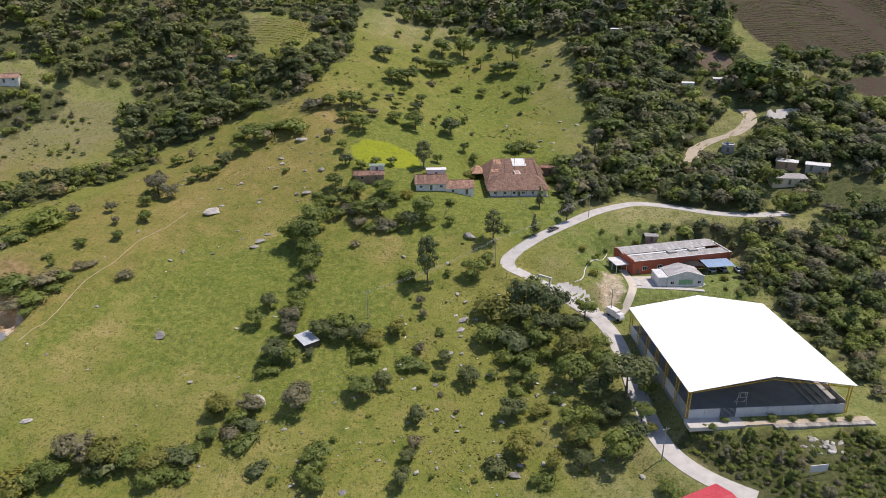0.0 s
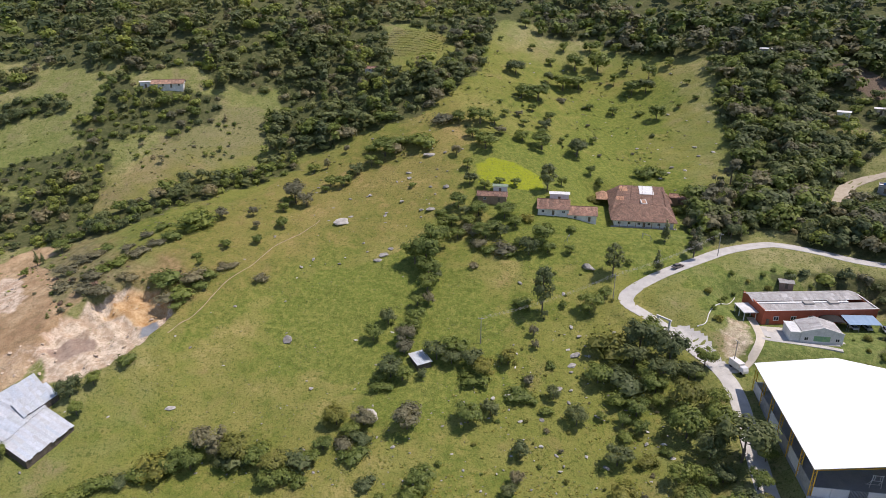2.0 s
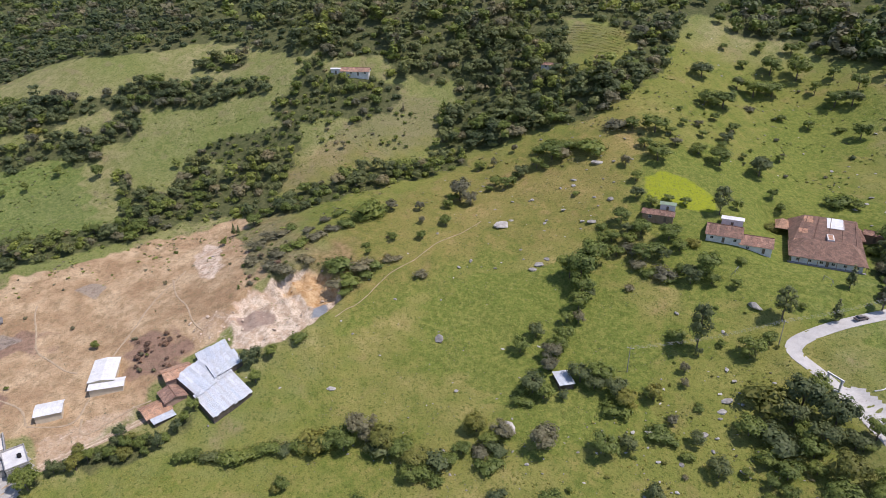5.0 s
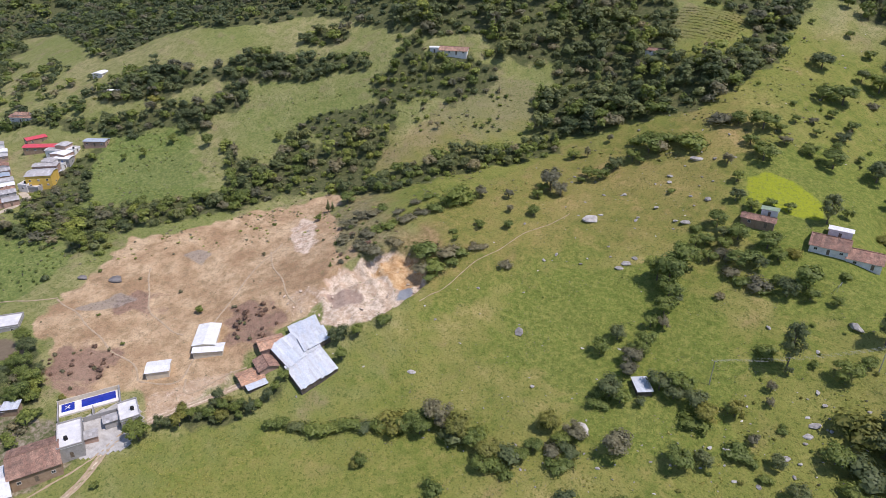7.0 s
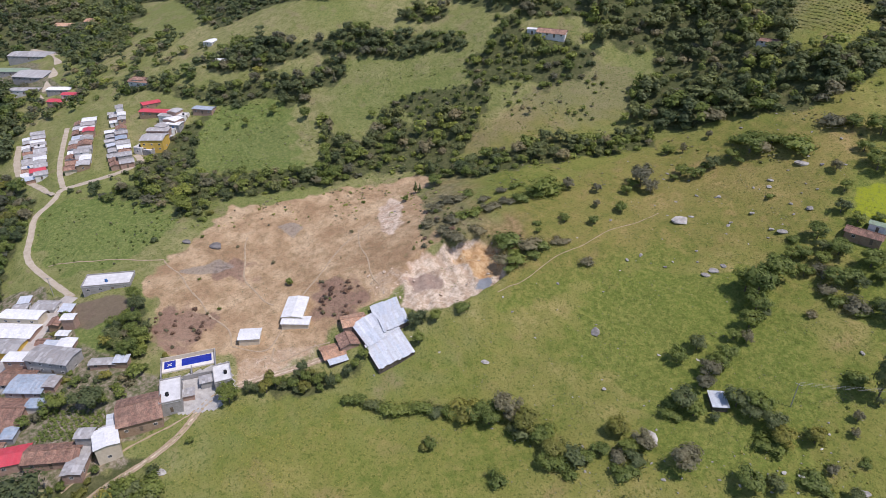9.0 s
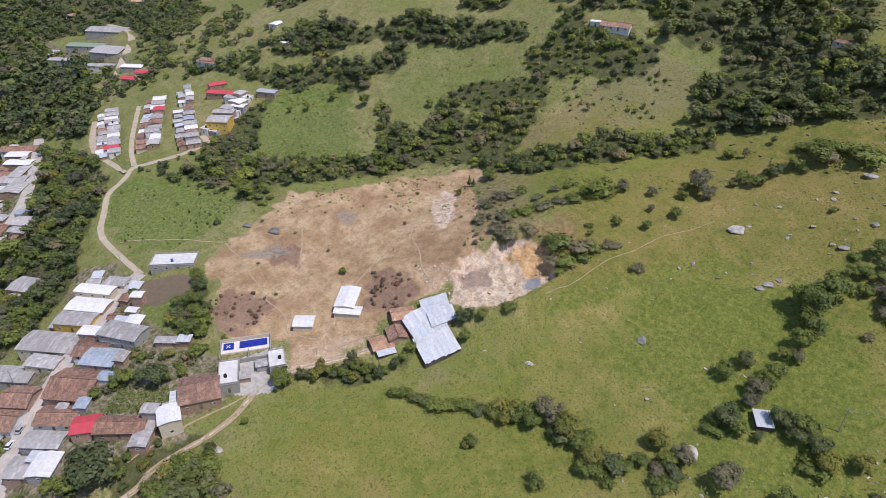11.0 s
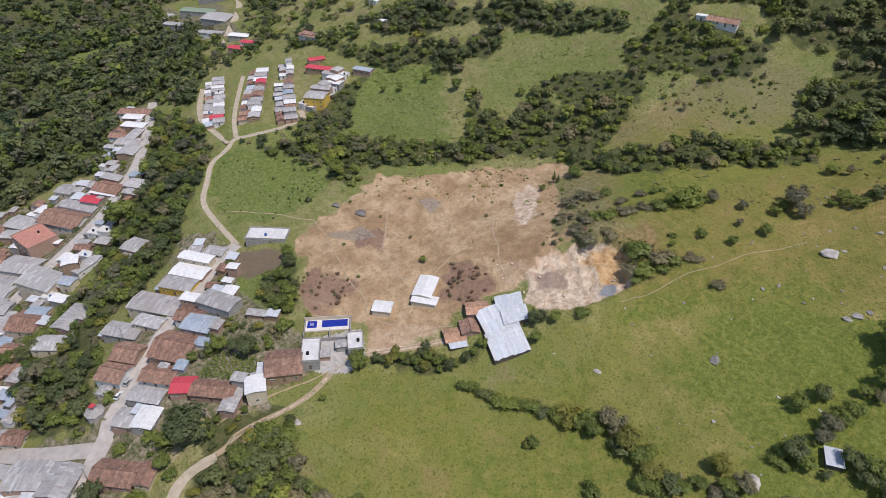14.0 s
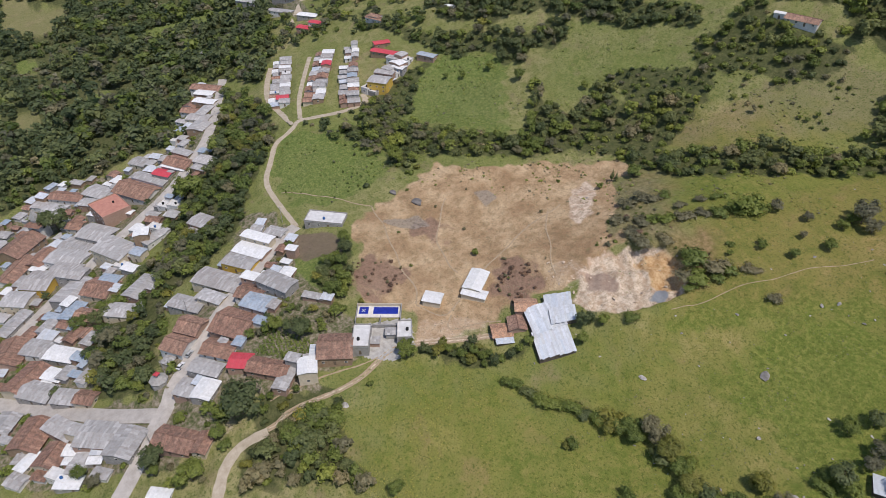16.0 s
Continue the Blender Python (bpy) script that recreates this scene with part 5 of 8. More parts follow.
drape("pavement", "grey concrete yard with rubble behind the pools", [(-195, 68), (-190, 86), (-175, 81), (-173, 71), (-180, 61)], 0.12, YARD)
drape("pavement", "pale concrete slab beside the dirt road", [(153, 312), (158, 318), (171, 315), (166, 307)], 0.15, CONCRETE)
drape("pavement", "pale concrete forecourt beside the road", [(37, 203), (42, 204), (48, 200), (51, 190), (56, 188), (51, 181), (46, 186), (41, 192)], 0.14, CONCRETE)
drape("pavement", "pale paved court before the school", [(66, 208), (67, 204), (76, 206), (75, 203), (89, 201), (87, 198), (67, 199), (64, 203)], 0.1, CONCRETE)


# ---- trees ----
rng = np.random.default_rng(7)


def blob(centre, radii):
    """The rough dark heart of a clump of leaves."""
    V = [(centre[0] + a * radii[0], centre[1] + b * radii[1], centre[2] + c * radii[2]) for a, b, c in ((1, 0, 0), (0, 1, 0), (-1, 0, 0), (0, -1, 0), (0, 0, 1), (0, 0, -1))]
    return np.array(V), [(0, 1, 4), (1, 2, 4), (2, 3, 4), (3, 0, 4), (1, 0, 5), (2, 1, 5), (3, 2, 5), (0, 3, 5)]


def crown(kind, leaves, size, seed):
    """Leaf clumps for a tree one metre high: verts (n, 3, 3)."""
    r = np.random.default_rng(seed)
    lobes = []
    if kind == "p":
        for k in range(9):
            z = 0.22 + 0.74 * k / 8
            w = 0.21 * (1.05 - z) + 0.03
            for a in range(3):
                t = r.uniform(0, 6.28)
                lobes.append((w * 0.55 * math.cos(t), w * 0.55 * math.sin(t), z, w * 0.85, w * 0.85, 0.055))
    elif kind == "e":
        for k in range(9):
            t, z = r.uniform(0, 6.28), r.uniform(0.4, 0.92)
            w = 0.2 * (1.15 - abs(z - 0.6))
            lobes.append((w * math.cos(t) * 0.8, w * math.sin(t) * 0.8, z, 0.12, 0.12, 0.09))
    elif kind == "t":
        for k in range(20):
            t, z = 2.4 * k + r.uniform(-0.4, 0.4), 0.34 + 0.58 * k / 19
            w = 0.36 * math.sin(math.pi * (0.18 + 0.74 * (z - 0.3) / 0.66)) * r.uniform(0.5, 1.0)
            s = r.uniform(0.11, 0.17)
            lobes.append((w * math.cos(t), w * math.sin(t), z, s, s, s * 0.5))
    elif kind == "s":
        for k in range(8):
            t, w = r.uniform(0, 6.28), r.uniform(0.1, 0.5)
            s = r.uniform(0.26, 0.42)
            lobes.append((w * math.cos(t), w * math.sin(t), r.uniform(0.2, 0.55), s, s, s * 0.9))
    else:
        n = int(r.integers(11, 16))
        for k in range(n):
            t, w = 6.28 * k / n * 1.9 + r.uniform(-0.5, 0.5), 0.35 * math.sqrt(r.uniform(0.02, 1))
            s = r.uniform(0.12, 0.21)
            lobes.append((w * math.cos(t), w * math.sin(t), 0.28 + (0.54 - 1.1 * w * w) * math.sqrt(r.uniform(0.05, 1)), s, s * r.uniform(0.85, 1.15), s * r.uniform(0.72, 0.95)))
    lobes = np.array(lobes)
    pick = r.choice(len(lobes), leaves, p=lobes[:, 3] ** 2 / (lobes[:, 3] ** 2).sum())
    d = r.normal(size=(leaves, 3))
    d[:, 2] += 0.35
    d /= np.linalg.norm(d, axis=1)[:, None]
    c = lobes[pick, :3] + d * lobes[pick, 3:] * r.uniform(0.72, 1.12, (leaves, 1))
    out = c - np.array((0, 0, 0.35))
    out /= np.linalg.norm(out, axis=1)[:, None]
    nrm = 0.55 * d + 0.75 * out + r.normal(size=(leaves, 3)) * 0.16
    nrm /= np.linalg.norm(nrm, axis=1)[:, None]
    u = np.cross(nrm, r.normal(size=(leaves, 3)))
    u /= np.linalg.norm(u, axis=1)[:, None]
    v = np.cross(nrm, u)
    s = size * r.uniform(0.55, 1.3, (leaves, 1))
    leaf = np.stack([c - u * s - v * s * 0.6, c + u * s - v * s * 0.6 + nrm * s * 0.2, c + v * s], 1)
    return leaf, lobes


def tree_parts(kind, leaves, size, seed, hearts=1):
    leaf, lobes = crown(kind, leaves, size, seed)
    V, F = leaf.reshape(-1, 3).tolist(), [(3 * k, 3 * k + 1, 3 * k + 2) for k in range(len(leaf))]
    for lo in lobes[:: hearts if kind in "bst" else 3 * hearts]:
        bv, bf = blob(lo[:3], lo[3:] * 0.74)
        k = len(V)
        V += bv.tolist()
        F += [tuple(i + k for i in f) for f in bf]
    low = lobes[:, 2].min()
    r = np.random.default_rng(seed)
    wood = [bar((0, 0, -0.08), (0.01, 0.005, 0.3), 0.024, 6), bar((0.01, 0.005, 0.28), (0.0, 0.0, 0.62 if kind == "b" else 0.92), 0.015, 5)]
    if kind == "s":
        wood = [bar((0, 0, -0.1), (0.1 * math.cos(a), 0.1 * math.sin(a), 0.4), 0.03, 4) for a in (0.3, 2.2, 4.4)]
    else:
        for lo in lobes[:: 2]:
            z = max(0.2, lo[2] - 0.22)
            wood.append(bar((0, 0, z), (lo[0], lo[1], lo[2]), 0.009, 4))
    return (V, F), joined(wood)


VARIANTS = {}
for kind, many, small in (("b", 860, 0.036), ("t", 900, 0.03), ("p", 620, 0.034), ("e", 520, 0.04), ("s", 520, 0.062)):
    for k in range(5 if kind == "b" else 3):
        VARIANTS[kind, k] = tree_parts(kind, many, small, 11 * k + ord(kind))
LIGHT = {}
for grade, thin in ((-1, 2.2), (0, 1.3), (1, 0.48)):
    for kind, many, small in (("b", 240, 0.068), ("p", 180, 0.06), ("e", 180, 0.066), ("s", 110, 0.14)):
        for k in range(4):
            (v, f), w = tree_parts(kind, int(many * thin), small / math.sqrt(thin), 31 * k + ord(kind), 2 + max(grade, 0))
            LIGHT[grade, kind, k] = (np.array(v), f)
TREE_MESH = {}
NAMES = {"t": ("tall_tree", "tall dark green tree with a full crown", "tree"), "b": ("broadleaf_tree", "green broadleaf tree with a rounded crown on pasture", "tree"), "p": ("conifer_tree", "tall dark conifer with a narrow crown", "tree"),
         "e": ("eucalyptus_tree", "tall thin blue-green eucalyptus tree", "tree"), "s": ("shrub", "low green shrub on the grass", "shrub")}


NOTES = {("b", "g"): "grey-brown half-bare tree on the pasture", ("s", "g"): "low grey-brown bush with thin leaves", ("b", "y"): "yellow-green broadleaf tree with a loose crown", ("b", "d"): "dense dark green tree with deep shade below",
         ("s", "y"): "low yellow-green bush on the grass", ("s", "d"): "low dark green bush on the grass"}


def plant(x, y, h, kind, leaf, z=None, group="", label="", wide=0.0):
    """One tree or shrub as a thing: trunk and crown share their meshes."""
    form = kind if kind in "pest" else "b"
    k = int(rng.integers(0, 5 if form == "b" else 3))
    key = (form, k, leaf)
    if key not in TREE_MESH:
        (v, f), (wv, wf) = VARIANTS[form, k]
        TREE_MESH[key] = mesh_of("crown", v, f, LEAF[leaf]), mesh_of("trunk", wv, wf, BARK)
    z = ground_at(x, y) if z is None else z
    wide = wide or h * rng.uniform(0.85, 1.2)
    m = Matrix.LocRotScale((x, y, z - 0.05), Euler((0, 0, rng.uniform(0, 6.28))), (wide, wide, h))
    name, text, cat = NAMES[form]
    t = thing(name, label or text, cat, m, group or ("trees on the pasture" if form != "s" else "shrubs on the pasture"))
    part("trunk", TREE_MESH[key][1], None, t)
    part("crown", TREE_MESH[key][0], None, t)
    return t


def scatter(poly, gap, most=4000):
    """Spots within a plot, at least gap apart."""
    p = np.array(poly, float)
    lo, hi = p.min(0), p.max(0)
    n = int((hi[0] - lo[0]) * (hi[1] - lo[1]) / gap ** 2 * 2.2)
    xy = rng.uniform(lo, hi, (min(n, 60000), 2))
    xy = xy[inside(xy[:, 0], xy[:, 1], poly)]
    taken, out = {}, []
    for x, y in xy:
        c = (int(x // gap), int(y // gap))
        if all((x - a) ** 2 + (y - b) ** 2 > gap * gap for i in (-1, 0, 1) for j in (-1, 0, 1) for a, b in taken.get((c[0] + i, c[1] + j), ())):
            taken.setdefault(c, []).append((x, y))
            out.append((x, y))
    return np.array(out[:most]).reshape(-1, 2)


CLEAR = []          # plots where no tree may stand: x, y, radius


def free(xy):
    keep = np.ones(len(xy), bool)
    for x, y, r in CLEAR:
        keep &= np.hypot(xy[:, 0] - x, xy[:, 1] - y) > r
    for key, width, kind, line, h in LINES:
        box = (xy[:, 0] > line[:, 0].min() - 8) & (xy[:, 0] < line[:, 0].max() + 8) & (xy[:, 1] > line[:, 1].min() - 8) & (xy[:, 1] < line[:, 1].max() + 8) & keep
        k = np.where(box)[0]
        if len(k):
            d = np.hypot(xy[k][:, 0, None] - line[None, :, 0], xy[k][:, 1, None] - line[None, :, 1]).min(1)
            keep[k[d < width / 2 + 1.6]] = False
    return xy[keep]


def wood_stuff(name, label, spots, heights, forms, leaves, grade):
    """A wood that nobody could count: one object, its trees joined."""
    order = sorted(set(leaves))
    V, F, W, own, n = [], [], [], [], 0
    z = hills(spots[:, 0], spots[:, 1], False)
    for (x, y), h, form, leaf, zz in zip(spots, heights, forms, leaves, z):
        v, f = LIGHT[grade, form, int(rng.integers(0, 4))]
        a, wide = rng.uniform(0, 6.28), h * rng.uniform(0.95, 1.35)
        c, s = math.cos(a) * wide, math.sin(a) * wide
        V.append(np.stack([x + v[:, 0] * c - v[:, 1] * s, y + v[:, 0] * s + v[:, 1] * c, zz - 0.12 * h + v[:, 2] * h], 1))
        F += [tuple(i + n for i in face) for face in f]
        W += [order.index(leaf)] * len(f)
        own.append(np.full(len(v), rng.uniform(0.02, 1.0)))
        n += len(v)
    if V:
        me = mesh_of(name, np.vstack(V).tolist(), F, [LEAF[k] for k in order], W)
        me.attributes.new("tree_shade", "FLOAT", "POINT").data.foreach_set("value", np.concatenate(own).astype(np.float32))
        return tagged(new(name, me), label, "woodland", kind="stuff")


def mixed(n, weights):
    keys = list(weights)
    p = np.array([weights[k] for k in keys], float)
    return [keys[k] for k in rng.choice(len(keys), n, p=p / p.sum())]


TANK_BLUE = mottled("blue_plastic", (0.03, 0.10, 0.26), (0.06, 0.16, 0.36), 1.0, 0.5, 0.05)
# ---- houses ----
def window_mesh():
    V, F = boxes((-0.6, 0.6, -0.02, 0.07, 0, 0.09), (-0.6, 0.6, -0.02, 0.07, 1.01, 1.1), (-0.6, -0.52, -0.02, 0.07, 0.09, 1.01), (0.52, 0.6, -0.02, 0.07, 0.09, 1.01), (-0.03, 0.03, -0.02, 0.06, 0.09, 1.01))
    return mesh_of("window", V, F, WALLS["white"])


WINDOW, PANE = window_mesh(), mesh_of("pane", *boxes((-0.52, 0.52, 0.0, 0.03, 0.09, 1.01)), GLASS)
DOOR = mesh_of("door", *joined([boxes((-0.5, 0.5, -0.02, 0.06, 0, 2.05)), boxes((-0.38, 0.38, 0.06, 0.075, 0.2, 0.95), (-0.38, 0.38, 0.06, 0.075, 1.1, 1.9))]), WOODEN)
ROOF_WORDS = {"o": "orange clay-tiled", "t": "clay-tiled gable", "m": "grey fibre-cement sheet", "w": "white sheet", "s": "shiny zinc sheet", "r": "bright red sheet", "b": "blue-grey sheet", "g": "green sheet", "f": "flat concrete", "k": "flat red terrace", "y": "grey sheet"}


def roof_strips(L, W, h, rise, over, style, seed):
    """A roof of sheets or tile courses in one skin; every strip has a shade of its own."""
    r = random.Random(seed)
    gable = rise > 0 and style != "s"
    n = max(2, round((L + 2 * over) / 0.95))
    xs = [-(L / 2 + over) + (L + 2 * over) * k / n for k in range(n + 1)]
    half = W / 2 + over
    rows = [(-half, h), (-half * 0.5, h + rise * 0.5), (0, h + rise), (half * 0.5, h + rise * 0.5), (half, h)] if gable else [(-half, h), (0, h + rise * 0.5), (half, h + rise)]
    sag = [r.gauss(0, 0.035) for _ in xs]
    m, t = len(rows), 0.08
    V = [(x, y, z + sag[k] * (0.3 if q in (0, m - 1) else 1) - d) for d in (0, t) for k, x in enumerate(xs) for q, (y, z) in enumerate(rows)]
    low = (n + 1) * m
    F, S = [], []
    for k in range(n):
        for q in range(m - 1):
            a = k * m + q
            F += [(a, a + m, a + m + 1, a + 1), (low + a, low + a + 1, low + a + m + 1, low + a + m)]
            S += [r.random()] * 2
    ring = [(k * m, (k + 1) * m) for k in range(n)][::-1] + [((k + 1) * m + m - 1, k * m + m - 1) for k in range(n)] + [(q, q + 1) for q in range(m - 1)] + [(n * m + q + 1, n * m + q) for q in range(m - 1)]
    for a, b in ring:
        F.append((b, a, low + a, low + b))
        S.append(0.5)
    return V, F, S


def roof_part(name, shape, mat, parent, label="", m=None):
    me = mesh_of(name, shape[0], shape[1], mat)
    me.attributes.new("sheet", "FLOAT", "FACE").data.foreach_set("value", np.array(shape[2], dtype=np.float32))
    return part(name, me, mat, parent, label, m)


def walls(L, W, h, rise, mono, deep, t=0.22):
    """Four walls with gable ends; open above, going down into the slope."""
    V, F = [], []
    for s in (-1, 1):
        top = h + (rise if (mono and s > 0) else 0)
        v, f = boxes((-L / 2, L / 2, s * W / 2 - (t if s > 0 else 0), s * W / 2 + (0 if s > 0 else t), -deep, top - 0.08))
        V, F = joined([(V, F), (v, f)])
    for s in (-1, 1):
        x0, x1 = (L / 2 - t, L / 2) if s > 0 else (-L / 2, -L / 2 + t)
        a, y = len(V), W / 2 - t
        prof = [(-y, -deep), (y, -deep), (y, h - 0.08 + (rise if mono else 0)), (0, h - 0.1 + (rise * 0.5 if mono else rise)), (-y, h - 0.08)]
        V += [(x0, p, z) for p, z in prof] + [(x1, p, z) for p, z in prof]
        F += [(a, a + 1, a + 2, a + 3, a + 4)[::-1], (a + 5, a + 6, a + 7, a + 8, a + 9)] + [(a + k, a + (k + 1) % 5, a + 5 + (k + 1) % 5, a + 5 + k) for k in range(5)]
    return V, F


house_count = [0]


def house(x, y, L, W, turn, style, h, wall=None, group="houses of the town", z=None, name="house", windows=True):
    house_count[0] += 1
    seed = house_count[0]
    r = random.Random(seed)
    turn_m = Matrix.Rotation(radians(turn), 4, "Z")
    if W > L and style in "tomwrgby":
        L, W, turn_m = W, L, Matrix.Rotation(radians(turn + 90), 4, "Z")
    corners = [(turn_m @ Vector((a * L / 2, b * W / 2, 0))) for a in (-1, 1) for b in (-1, 1)]
    zs = [ground_at(x + c.x, y + c.y) for c in corners]
    base = sum(zs) / 4 if z is None else z
    deep = base - min(zs) + 0.6
    CLEAR.append((x, y, 0.5 * math.hypot(L, W) * 0.85 + 0.6))
    if wall is None:
        wall = {"o": "brick", "t": r.choice(["white", "brick", "cream", "white", "mud"]), "y": "yellow", "k": "brick", "s": r.choice(["mud", "brick", "grey"]), "f": r.choice(["grey", "white"])}.get(style, r.choice(["white", "brick", "cream", "grey", "brick", "grey", "mud", "white"]))
    words = {"white": "whitewashed", "brick": "bare brick", "cream": "cream-painted", "yellow": "yellow-painted", "teal": "teal-painted", "grey": "grey rendered", "red": "brick-red", "mud": "earth-coloured", "board": "dark boarded"}[wall]
    t = thing(name, f"{words} {name.replace(chr(95), chr(32))} with a {ROOF_WORDS[style]} roof", name.replace(chr(95), chr(32)), Matrix.Translation((x, y, base)) @ turn_m, group)
    flat = style in "fk"
    mono = style == "s"
    rise = 0.0 if flat else W * {"t": 0.2, "o": 0.16, "m": 0.09, "w": 0.08, "r": 0.12, "b": 0.08, "g": 0.1, "y": 0.09, "s": 0.1}[style]
    part("wall", walls(L, W, h, rise, mono, deep), WALLS[wall], t)
    if flat:
        part("roof", boxes((-L / 2 - 0.1, L / 2 + 0.1, -W / 2 - 0.1, W / 2 + 0.1, h - 0.07, h + 0.18)), ROOFS[style], t)
        part("parapet", boxes((-L / 2 - 0.12, L / 2 + 0.12, -W / 2 - 0.12, -W / 2 + 0.1, h + 0.18, h + 0.75), (-L / 2 - 0.12, L / 2 + 0.12, W / 2 - 0.1, W / 2 + 0.12, h + 0.18, h + 0.75),
                              (-L / 2 - 0.12, -L / 2 + 0.1, -W / 2 + 0.1, W / 2 - 0.1, h + 0.18, h + 0.75), (L / 2 - 0.1, L / 2 + 0.12, -W / 2 + 0.1, W / 2 - 0.1, h + 0.18, h + 0.75)), WALLS[wall], t)
    else:
        roof_part("roof", roof_strips(L, W, h, rise, 0.55 if style in "to" else 0.4, style, seed), ROOFS[style], t)
        if style in "to":
            part("ridge", bar((-L / 2 - 0.5, 0, h + rise + 0.05), (L / 2 + 0.5, 0, h + rise + 0.05), 0.16, 6), ROOFS[style], t)
    if flat and min(L, W) > 4 and name == "house":
        blue = r.random() < 0.6
        tank = thing("water_tank", ("blue" if blue else "black") + " plastic water tank on a flat roof", "water tank", Matrix.Translation((x, y, base + h + 0.18)) @ turn_m @ Matrix.Translation((L * r.uniform(-0.25, 0.25), W * r.uniform(-0.2, 0.2), 0)), "water tanks")
        part("barrel", bar((0, 0, 0), (0, 0, 1.15), 0.6, 12), TANK_BLUE if blue else RUBBER, tank)
        part("lid", bar((0, 0, 1.15), (0, 0, 1.3), 0.35, 10), TANK_BLUE if blue else RUBBER, tank)
    if windows:
        storeys = max(1, round(h / 3.0))
        for side in (-1, 1):
            n = max(1, int(L / 4.2))
            for k in range(n):
                for s in range(storeys):
                    wx = -L / 2 + L * (k + 0.5) / n
                    if s == 0 and k == n // 2:
                        part("door", DOOR, None, t, m=Matrix.Translation((wx, side * W / 2, 0)) @ Matrix.Rotation(0 if side > 0 else math.pi, 4, "Z"))
                        continue
                    w = part("window", WINDOW, None, t, m=Matrix.Translation((wx, side * W / 2, 1.0 + 2.8 * s)) @ Matrix.Rotation(0 if side > 0 else math.pi, 4, "Z"))
                    part("pane", PANE, None, w)
        if W > 4.5:
            for side in (-1, 1):
                w = part("window", WINDOW, None, t, m=Matrix.Translation((side * L / 2, 0, 1.0)) @ Matrix.Rotation(-side * math.pi / 2, 4, "Z"))
                part("pane", PANE, None, w)
    return t


# ---- hall with the white roof ----
def sports_hall():
    x, y, z, turn = 79.2, 157.0, 51.2, 3.0
    t = thing("sports_hall", "open sports hall with a huge white roof and yellow steel trusses", "sports hall", pose(x, y, z, 0, 0, turn))
    CLEAR.extend((x + a, y + b, 13) for a in (-11, 0, 11) for b in (-13, 0, 13))
    a, b, eave, top = 21.2, 22.8, 8.4, 12.0
    white, wt, wb = material("white_roof_sheet", 0.55, 0.0, 0.3)
    wt.links.new(ramp(wt, noise_node(wt, 0.15), ((0.3, (0.84, 0.84, 0.82)), (0.7, (0.9, 0.9, 0.89)))), wb.inputs["Base Color"])
    V, F = [], []
    for s in (-1, 1):
        k = len(V)
        V += [(0, -b, top), (0, b, top), (s * a, b, eave), (s * a, -b, eave)] + [(0, -b, top + 0.12), (0, b, top + 0.12), (s * a, b, eave + 0.12), (s * a, -b, eave + 0.12)]
        F += [(k, k + 1, k + 2, k + 3), (k + 4, k + 7, k + 6, k + 5), (k, k + 3, k + 7, k + 4), (k + 3, k + 2, k + 6, k + 7), (k + 2, k + 1, k + 5, k + 6)]
    part("roof", (V, F), white, t, "bright white sheet roof in two slopes")
    part("floor", boxes((-a + 1, a - 1, -b + 1, b - 1, -1.5, 0.06)), mottled("court_floor", (0.20, 0.21, 0.22), (0.30, 0.31, 0.32), 0.3, 0.7, 0.1), t)
    post_a, post_b = a - 1.2, b - 1.0
    for s in (-1, 1):
        for k in range(7):
            yy = -post_b + 2 * post_b * k / 6
            leg = joined([bar((s * (post_a + d), yy, -0.6), (s * (post_a + d), yy, eave - 0.2), 0.13) for d in (0, 0.75)] +
                         [bar((s * (post_a + (j % 2) * 0.75), yy, j * 0.9), (s * (post_a + ((j + 1) % 2) * 0.75), yy, (j + 1) * 0.9), 0.06) for j in range(9)])
            part("column", leg, STEEL_YELLOW, t)
    for k in range(7):
        yy = -post_b + 2 * post_b * k / 6
        rods = []
        for s in (-1, 1):
            rods += [bar((0, yy, top - 0.25), (s * a, yy, eave - 0.2), 0.11), bar((0, yy, top - 1.4), (s * (a - 1), yy, eave - 0.9), 0.11)]
            for j in range(11):
                f0, f1 = j / 11, (j + 1) / 11
                p = (s * a * f0, yy, top - 0.25 - (top - eave) * f0) if j % 2 else (s * (a - 1) * f0, yy, top - 1.4 - (top - eave - 0.5) * f0)
                q = (s * a * f1, yy, top - 0.25 - (top - eave) * f1) if j % 2 == 0 else (s * (a - 1) * f1, yy, top - 1.4 - (top - eave - 0.5) * f1)
                rods.append(bar(p, q, 0.06))
        part("truss", joined(rods), STEEL_YELLOW, t)
    grey = WALLS["grey"]
    panel = mottled("pale_panel", (0.45, 0.45, 0.45), (0.62, 0.62, 0.61), 0.4, 0.7, 0.1)
    for s in (-1, 1):
        for k in range(10):
            x0 = -post_a + 2 * post_a * k / 10
            if not (s < 0 and k == 2):
                part("front_panel" if s < 0 else "rear_panel", boxes((x0 + 0.04, x0 + 2 * post_a / 10 - 0.04, s * post_b - 0.1, s * post_b + 0.1, 0, 2.7)), panel, t)
    part("gate", joined([bar((-post_a + 8.1 + j * 0.3, -post_b, 0), (-post_a + 8.1 + j * 0.3, -post_b, 2.7), 0.04) for j in range(13)]), GREY_STEEL, t)
    for s in (-1, 1):
        for k in range(6):
            y0 = -post_b + 2 * post_b * k / 6
            part("side_wall", boxes((s * (post_a + 0.3) - 0.1, s * (post_a + 0.3) + 0.1, y0 + 0.15, y0 + 2 * post_b / 6 - 0.15, 0, 3.2)), WALLS["white"] if k % 2 else grey, t)
